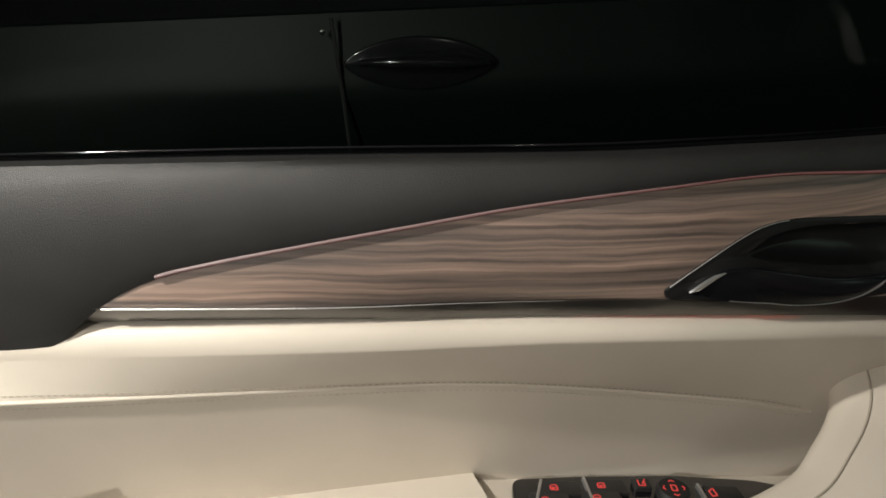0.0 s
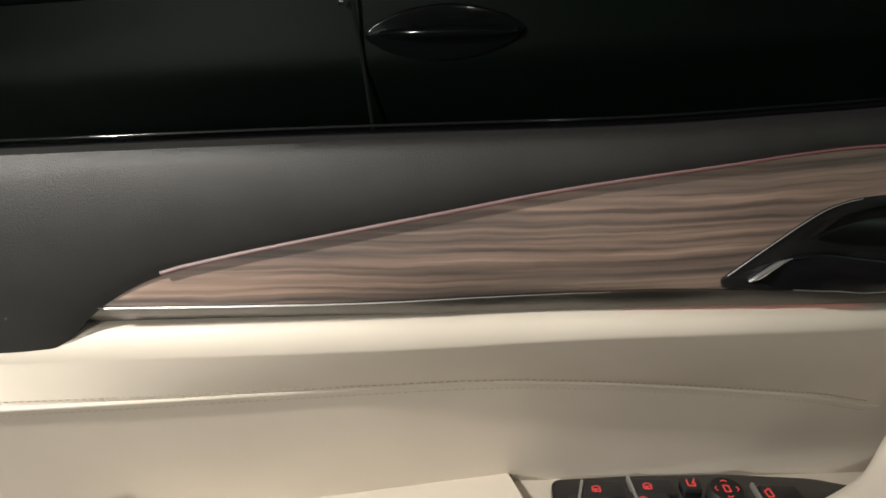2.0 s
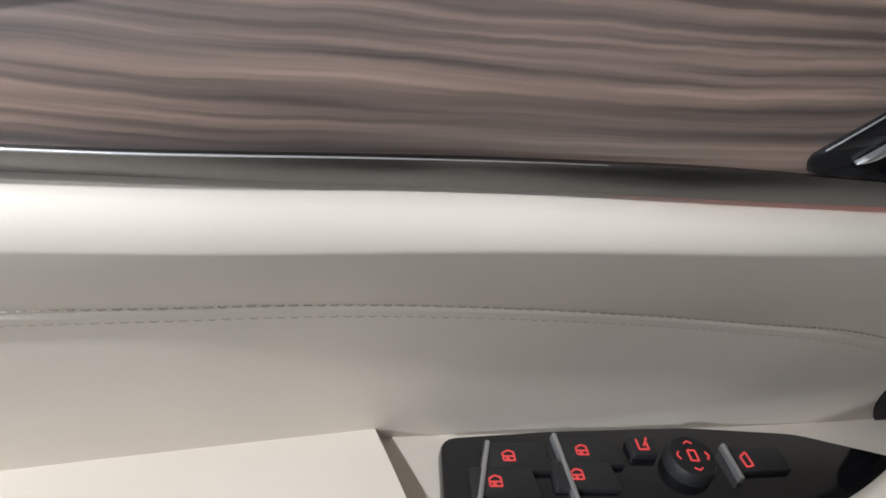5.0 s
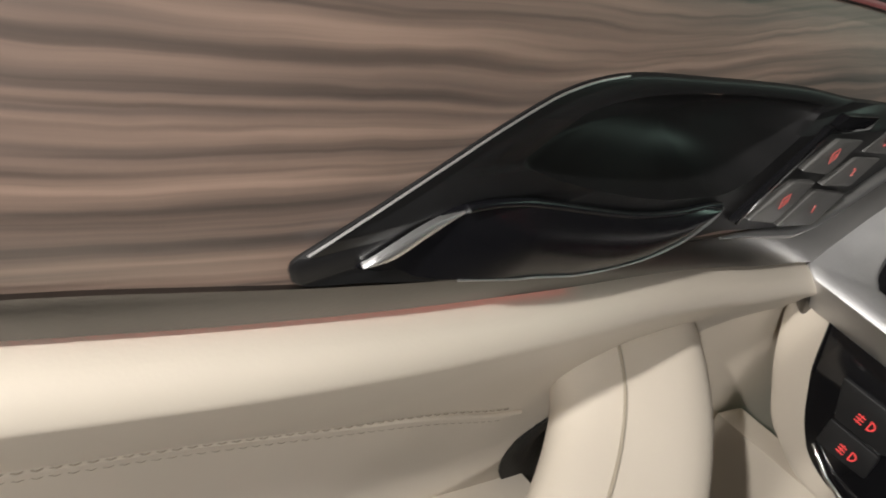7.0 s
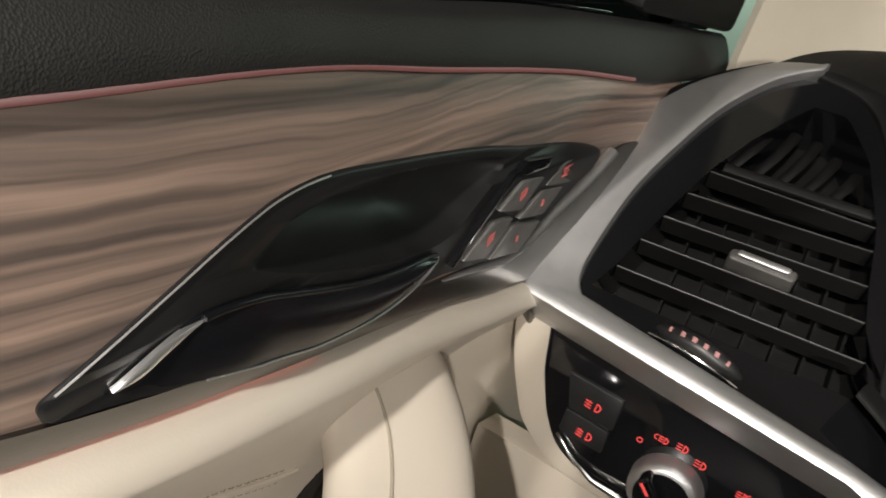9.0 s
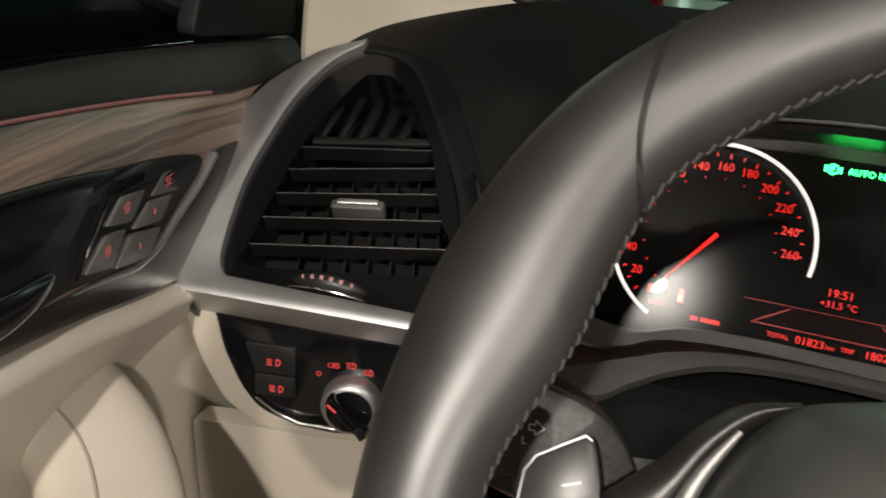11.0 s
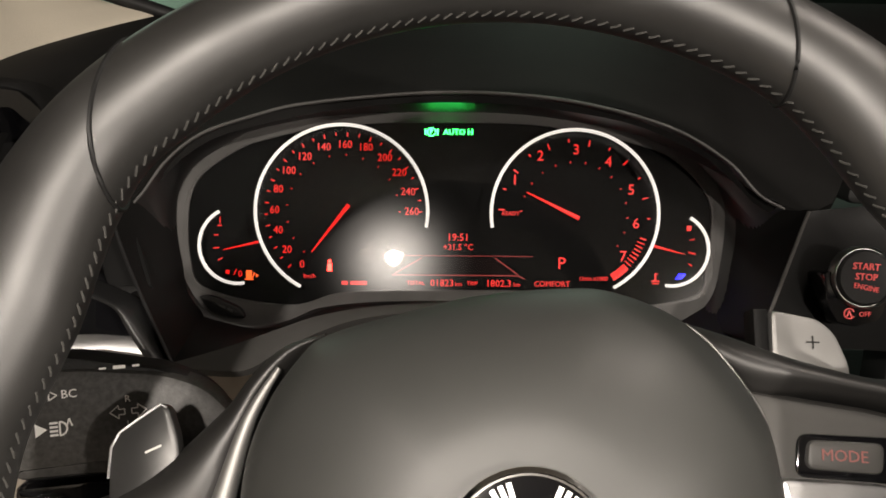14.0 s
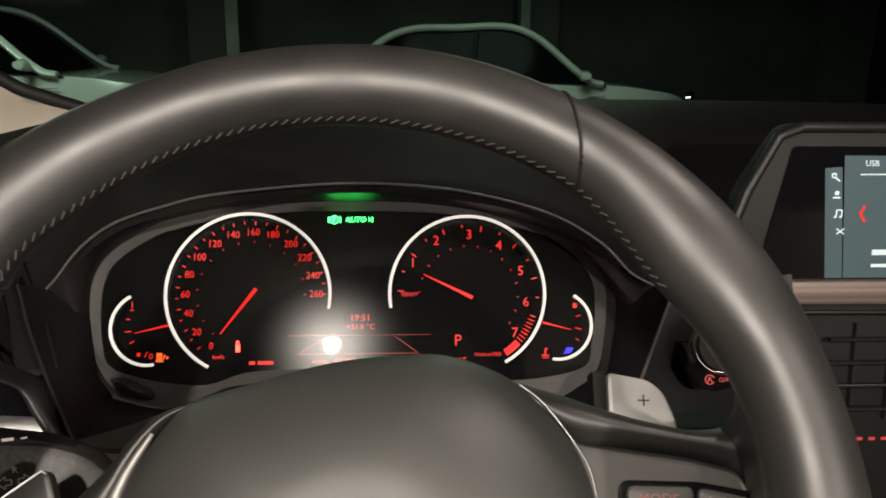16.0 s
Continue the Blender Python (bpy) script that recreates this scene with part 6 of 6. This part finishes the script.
    em = part("emblem", lathe(fr, *ec, [(.0285, .010), (.0285, .0205), (.0270, .0218), (.0265, .0208)], 48), CHROME, root, "round emblem with chrome rings")
    part("emblem_ring", lathe(fr, *ec, [(.0262, .0200), (.0255, .0214), (.0180, .0216)], 40), GLOSS_BLACK, em)
    for k in range(4):
        part("quarter", prism(fr, arc_band(*ec, .0005, .0170, 90 * k + 8, 90 * k + 98, 10), .0216, .0222), mat("blue_enamel", (.03, .10, .30), .2) if k % 2 else WHITE_PRINT, em)
    part("inner_ring", tube([fr.at(ec[0] + .0176 * math.cos(a), ec[1] + .0176 * math.sin(a), .0220) for a in [i * math.pi / 20 for i in range(40)]], .0007, 6, True), CHROME, em)
    for a0 in (60, 115):
        marks("emblem_mark", fr, [bar(ec[0] + .0195 * math.cos(radians(a0 + d)), ec[1] + .0195 * math.sin(radians(a0 + d)), ec[0] + .0245 * math.cos(radians(a0 + d)), ec[1] + .0245 * math.sin(radians(a0 + d)), .0018) for d in (-7, 0, 7)], .0221, SATIN, em)
    # spokes, lying deeper than the rim
    fr = Dished(flat.o, flat.u, flat.v)
    rs = [(.055, .0450), (.080, .0300), (.1041, .0265), (.1238, .0240), (.1430, .0190), (.1475, .010), (.145, -.030), (.125, -.050), (.085, -.060)]
    sp = part("spoke", prism(fr, rounded(rs, .006), -.035, -.006, .006), SPOKE_GREY, root, "satin grey spoke")
    def band(name, upper, lower, parent, crown):
        n = len(upper) - 1
        fu = [smooth_curve(range(n + 1), [p[k] for p in upper]) for k in (0, 1)]
        fd = [smooth_curve(range(n + 1), [p[k] for p in lower]) for k in (0, 1)]
        def f(s, t):
            a, b = [float(fu[k](s * n)) * (1 - t) + float(fd[k](s * n)) * t for k in (0, 1)]
            return tuple(fr.at(a, b, -.013 + crown * math.sin(math.pi * t)**.6))
        return part(name, shell(f, 40, 16, .022, -fr.n), WHEEL_LEATHER, parent)
    band("spoke_skin", [(.050, .0545), (.0592, .0525), (.0777, .0473), (.1000, .0400), (.1237, .0346), (.1360, .0347), (.1459, .0372)],
         [(.066, .0400), (.072, .0360), (.085, .0278), (.1041, .0274), (.1238, .0250), (.1380, .0215), (.1480, .0165)], sp, .013)
    # the leather runs from the deep spoke up into the rim
    roots = ([(.1400, .0347), (.1440, .0260), (.1470, .0150), (.1475, .0), (.1440, -.032)], [(.1530, .0425), (.1570, .0310), (.1580, .0160), (.1585, .0), (.1555, -.033)],
             [(.1620, .0540), (.1680, .0400), (.1715, .0180), (.1725, .0), (.1690, -.036)])
    curves = [[smooth_curve(range(5), [p[k] for p in q]) for k in (0, 1)] for q in roots]
    def grip_root(s, t):
        w = ((1 - t) * (1 - 2 * t), 4 * t * (1 - t), t * (2 * t - 1))
        a, b = [sum(g * float(c[k](s * 4)) for g, c in zip(w, curves)) for k in (0, 1)]
        d = -.060 * w[0] - .024 * w[1] + .004 * w[2]
        # widened from the camera's eye, so the outline fits its view
        z = 1 - d / .2621
        return tuple(flat.at(-.0107 + (a + .0107) * z, .0136 + (b - .0136) * z, d))
    part("grip_root", shell(grip_root, 30, 20, .012, -flat.n), WHEEL_LEATHER, sp, "smooth black leather grip")
    sp2 = band("spoke", [(-.0600, .0440), (-.0740, .0395), (-.0850, .0295), (-.0960, .0150), (-.1240, -.0092), (-.172, -.026)],
               [(-.0590, .0410), (-.0690, .0340), (-.0775, .0220), (-.0840, .0040), (-.0880, -.0200), (-.110, -.075)], root, .012)
    part("spoke_trim", tube([fr.at(*p, .0) for p in spline([(-.0900, -.050), (-.0905, -.025), (-.0880, -.0084), (-.0825, .0141), (-.0740, .0310)], 30, False)], [.0080 - .0068 * i / 29 for i in range(30)], 12), SPOKE_TRIM, sp2, "satin spoke trim")
    part("spoke_trim", tube([fr.at(*p, .0) for p in spline([(.0610, .0495), (.0690, .0432), (.0790, .0305), (.0855, .0190), (.0885, .004)], 30, False)], [.0010 - .0006 * i / 29 for i in range(30)], 8), BRIGHT_TRIM, sp, "thin spoke trim")
    mb = part("mode_button", prism(fr, rounded([(.0995, .0135), (.1240, .0130), (.1228, .0030), (.0985, .0042)], .003), -.008, -.002, .0015), SPOKE_GREY, sp)
    text("lettering", "MODE", .0066, fr.matrix(.1105, .0085, -.0017, -.03), RED_PALE, mb)
    pb = part("plus_button", prism(fr, rounded([(.1255, .0130), (.1480, .0085), (.1470, -.0030), (.1243, .0028)], .003), -.008, -.002, .0015), SPOKE_GREY, sp)
    marks("icon", fr, [bar(.1345, .0040, .1395, .0040, .0012), bar(.1370, .0015, .1370, .0065, .0012)], -.0016, RED_PALE, pb)
    part("button_frame", prism(fr, rounded([(.0970, .0155), (.1260, .0150), (.1510, .0105), (.1490, -.0050), (.1240, .0005), (.0955, .0015)], .004), -.010, -.0045, .001), GLOSS_BLACK, sp)
    part("silver_plate", prism(fr, rounded([(.0885, .0012), (.1235, .0002), (.1270, -.030), (.095, -.040)], .003), -.010, .002, .002), SATIN, sp, "satin silver plate")
    # shift paddles behind the spokes
    f2 = Frame(flat.at(0, 0, -.107), flat.u, flat.v)
    p = part("shift_paddle", prism(f2, rounded([(.1300, .0726), (.1523, .0686), (.1596, .0620), (.1649, .0478), (.1658, .030), (.1293, .030)], .004), -.006, .0, .0022), PADDLE, root, "silver shift paddle")
    marks("print", f2, [bar(.1455, .0575, .1515, .0575, .0007), bar(.1485, .0545, .1485, .0605, .0007)], .0004, MATT_BLACK, p)
    part("paddle_arm", prism(f2, [(.123, .073), (.1300, .073), (.1300, .03), (.123, .03)], -.016, -.003, .001), HOOD_BLACK, p)
    f3 = Frame(flat.at(0, 0, -.075), flat.u, flat.v)
    p = part("shift_paddle", prism(f3, rounded([(-.1608, -.0127), (-.1614, .0011), (-.1585, .0072), (-.1417, .0200), (-.1379, .0180), (-.1319, .0039), (-.1288, -.0252), (-.1576, -.0367)], .009, 6), -.006, .0, .0020), SHADED_PADDLE, root, "silver shift paddle with shade put into its colour")
    part("paddle_edge", tube([f3.at(-.1606, -.012, .0), f3.at(-.1610, .0006, .0), f3.at(-.1580, .0070, .0), f3.at(-.1500, .0132, .0), f3.at(-.1417, .0192, .0), f3.at(-.1390, .0180, .0)], .0006, 6), SATIN, p)
    marks("print", f3, [bar(-.1460, -.0010, -.1395, .0022, .0009)], .0005, WHITE_PRINT, p)


steering_wheel()


def stalk():
    fr = Frame((-.16, -.2373, 1.0381), (1, .222, 0), (0, .36, .93))
    fr.n = Vector((.2, -.9, .35)).normalized()
    def S(x, y, z):
        d = Vector((x, y, z)) - fr.o
        return (d.dot(fr.u), d.dot(fr.v))
    root = thing("indicator_stalk", fr.at(0, 0), "thick black column stalk with white printed symbols", "stalk")
    out = [S(-.208, -.24, 1.060), S(-.1839, -.2335, 1.0606), S(-.1452, -.2272, 1.0548), S(-.127, -.2263, 1.0475), S(-.1149, -.2282, 1.0358), S(-.105, -.23, 1.015), S(-.12, -.245, 1.000), S(-.1694, -.2503, 1.0122), S(-.212, -.256, 1.012)]
    body = part("stalk_body", prism(fr, rounded(out, .008, 5), -.022, .001, .006), STALK, root)
    top = [S(-.205, -.24, 1.066), S(-.19, -.234, 1.0665), S(-.1452, -.2272, 1.0560), S(-.127, -.2263, 1.0465), S(-.116, -.2282, 1.0350), S(-.12, -.23, 1.02), S(-.20, -.24, 1.04)]
    part("stalk_top", prism(fr, rounded(top, .006), -.030, -.003, .004), MATT_BLACK, root)
    part("lower_stalk", prism(fr, rounded([S(-.212, -.256, 1.008), S(-.1694, -.2503, 1.0085), S(-.13, -.25, .995), S(-.14, -.25, .98), S(-.212, -.256, .995)], .004), -.03, -.006, .004), GLOSS_BLACK, root)
    w = .0011

    def symbol(polys, c, material, parent):
        for q in polys:
            marks("symbol", fr, [[(a + (x - a) * .78, b + (y - b) * .78) for x, y in q]], c, material, parent)
    a, b = S(-.1861, -.2389, 1.0495)
    symbol([bar(a - .0105, b + .0028, a - .0105, b - .0028, w * .6), bar(a - .0105, b + .0028, a - .006, b, w * .6), bar(a - .0105, b - .0028, a - .006, b, w * .6)], .0016, WHITE_PRINT, body)
    text("lettering", "BC", .0056, Matrix.Translation(fr.at(a + .0005, b, .0013)) @ Matrix((fr.u, fr.v, fr.u.cross(fr.v))).transposed().to_4x4(), WHITE_PRINT, body)
    a, b = S(-.1942, -.2464, 1.0350)
    symbol([[(a - .007, b + .004), (a - .007, b - .004), (a - .0005, b)]] + [bar(a + .001, b + k, a + .0055, b + k, .0013) for k in (-.0036, -.0012, .0012, .0036)] + [arc_band(a + .0065, b, .0036, .0046, -90, 90, 8), bar(a + .0066, b - .004, a + .0066, b + .004, .001), bar(a + .0105, b + .001, a + .0120, b + .0055, .0008), bar(a + .0135, b + .001, a + .0120, b + .0055, .0008)], .0016, WHITE_PRINT, body)
    a, b = S(-.160, -.2373, 1.0395)
    text("lettering", "R", .0044, Matrix.Translation(fr.at(a, b + .0058, .0013)) @ Matrix((fr.u, fr.v, fr.u.cross(fr.v))).transposed().to_4x4(), WHITE_PRINT, body)
    text("lettering", "L", .0044, Matrix.Translation(fr.at(a, b - .0062, .0013)) @ Matrix((fr.u, fr.v, fr.u.cross(fr.v))).transposed().to_4x4(), WHITE_PRINT, body)
    arrow = lambda s: [bar(a + s * .002, b + .0016, a + s * .0055, b + .0016, w * .6), bar(a + s * .002, b - .0016, a + s * .0055, b - .0016, w * .6), bar(a + s * .0055, b + .0016, a + s * .0055, b + .0040, w * .6), bar(a + s * .0055, b - .0016, a + s * .0055, b - .0040, w * .6),
                       bar(a + s * .0055, b + .0040, a + s * .0105, b, w * .6), bar(a + s * .0055, b - .0040, a + s * .0105, b, w * .6), bar(a + s * .002, b + .0016, a + s * .002, b - .0016, w * .6)]
    symbol(arrow(-1) + arrow(1), .0016, WHITE_PRINT, body)
    a, b = S(-.1640, -.2300, 1.0590)
    symbol([bar(a - .004, b, a + .003, b, .002), bar(a - .012, b, a - .008, b, .0012), bar(a + .007, b, a + .011, b, .0012)], .0010, WHITE_PRINT, body)


stalk()


def pillar_and_mirror():
    # screen pillar: a broad beige trim between the door corner and the low windscreen corner
    left = [(-.432, .075, 1.095), (-.432, .070, 1.130), (-.436, .080, 1.160), (-.440, .088, 1.190), (-.440, .060, 1.25), (-.425, -.03, 1.40), (-.405, -.16, 1.56)]
    right = [(-.300, .290, 1.165), (-.318, .288, 1.1745), (-.350, .283, 1.184), (-.383, .274, 1.200), (-.425, .235, 1.255), (-.418, .100, 1.42), (-.395, -.03, 1.57)]
    fl = [smooth_curve(range(7), [p[k] for p in left]) for k in range(3)]
    fh = [smooth_curve(range(7), [p[k] for p in right]) for k in range(3)]
    def f(s, t):
        a, b = Vector([float(q(t * 6)) for q in fl]), Vector([float(q(t * 6)) for q in fh])
        p = a.lerp(b, s)
        corner = Vector((b.x, a.y, (a.z + b.z) / 2)).lerp(Vector((a.x, b.y, (a.z + b.z) / 2)), 0.85)
        k = 4 * s * (1 - s)
        return tuple(p.lerp(corner, 0.32 * k))
    ob = part("screen_pillar", shell(f, 30, 40, .012, (-.6, .5, 0)), PILLAR)
    tagged(ob, "beige cloth covered windscreen pillar", "pillar", kind="structure")
    seal = [(-.290, .297, 1.170), (-.318, .293, 1.180), (-.350, .289, 1.191), (-.385, .280, 1.208), (-.430, .240, 1.262), (-.422, .105, 1.425), (-.398, -.025, 1.575)]
    fs = [smooth_curve(range(7), [p[k] for p in seal]) for k in range(3)]
    tagged(part("screen_seal", tube([tuple(float(q(i * 6 / 60)) for q in fs) for i in range(61)], .0075, 8), MATT_BLACK), "black windscreen edge seal", "seal", kind="structure")
    m = thing("wing_mirror", (-.60, .05, 1.20), "black wing mirror outside the door window", "wing mirror")
    fr = Frame((-.60, .02, 1.225), (1, -.1, 0), (0, 0, 1))
    part("shell", prism(fr, rounded([(-.11, -.065), (-.12, .06), (-.04, .085), (.10, .075), (.115, -.01), (.07, -.06)], .03, 5), -.08, -.005, .02, dome=-.001), GLOSS_BLACK, m)
    part("glass", prism(fr, rounded([(-.10, -.05), (-.105, .05), (-.04, .07), (.085, .062), (.095, -.005), (.055, -.048)], .02, 5), -.006, -.003), mat("mirror_silver", (.6, .6, .6), .03, 1), m)
    part("foot", tube([(-.48, .07, 1.14), (-.53, .06, 1.155), (-.58, .06, 1.17)], [.03, .025, .03], 10, flat=.6), MATT_BLACK, m)
    tri = Frame((-.452, .0, 1.16), (0, 1, 0), (0.05, 0, 1))
    tri.n = Vector((1, 0, 0))
    tagged(part("mirror_triangle", prism(tri, rounded([(-.06, -.01), (.085, -.02), (.075, .05), (.03, .13), (.0, .17), (-.02, .12)], .01), -.01, .004, .003), HOOD_BLACK), "black triangular cover at the window corner", "trim", kind="structure")


pillar_and_mirror()


# made-up housings and glowing lenses for the added roof lamps
def roof_fill_lamp():
    root = thing("roof_fill_lamp", (-.12, -1.05, 1.59), "added unseen roof lamp in place of the camera's flash", "lamp")
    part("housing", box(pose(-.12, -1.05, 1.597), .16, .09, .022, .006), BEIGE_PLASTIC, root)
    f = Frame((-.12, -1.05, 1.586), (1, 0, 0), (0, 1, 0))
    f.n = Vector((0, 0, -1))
    # strong lens glow, mirrored as the bright spot in the instrument glass
    lens = glow("fill_lamp_lens", (1, .93, .83), 70)
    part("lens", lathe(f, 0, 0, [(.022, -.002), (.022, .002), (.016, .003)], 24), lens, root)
    con = thing("roof_fill_lamp", (.80, -1.50, 1.60), "added unseen roof lamp, fill light from the passenger side", "lamp")
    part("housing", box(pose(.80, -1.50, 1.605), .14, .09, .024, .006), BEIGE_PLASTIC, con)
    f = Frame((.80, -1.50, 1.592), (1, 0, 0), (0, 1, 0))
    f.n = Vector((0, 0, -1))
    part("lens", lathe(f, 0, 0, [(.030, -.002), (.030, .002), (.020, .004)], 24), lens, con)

    fc = thing("roof_fill_lamp", (.37, -.30, 1.595), "added unseen front roof lamp, weak fill light", "lamp")
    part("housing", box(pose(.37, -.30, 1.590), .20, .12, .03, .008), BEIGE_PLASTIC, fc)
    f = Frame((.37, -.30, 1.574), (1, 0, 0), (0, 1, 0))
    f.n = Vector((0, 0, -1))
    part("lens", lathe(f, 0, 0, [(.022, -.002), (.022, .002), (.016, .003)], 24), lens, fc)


roof_fill_lamp()


def seat_edge():
    s = thing("driver_seat", (0.0, -0.95, 0.35), "dark driver's seat beside the door", "seat")
    cush = lambda u, v: (-.25 + .50 * u, -1.15 + .62 * v, .62 + .06 * math.sin(math.pi * u) * math.sin(math.pi * v)**.5)
    part("cushion", shell(cush, 16, 16, .225, (0, 0, -1)), BLACK_LEATHER, s)
    back = lambda u, v: (-.25 + .50 * u, -1.13 - .30 * v, .70 + .62 * v + .03 * math.sin(math.pi * u))
    def side(u, v):
        z = .60 + .365 * v
        edge = -.834 + .135 * (1.017 - z)
        return (-.335 + .07 * math.sin(math.pi * .5 * u), edge - .34 * u, z)
    part("bolster", shell(side, 10, 18, .05, (.6, -.5, 0)), BLACK_LEATHER, s)
    part("backrest", shell(back, 16, 16, .12, (0, -1, 0)), BLACK_LEATHER, s)


seat_edge()
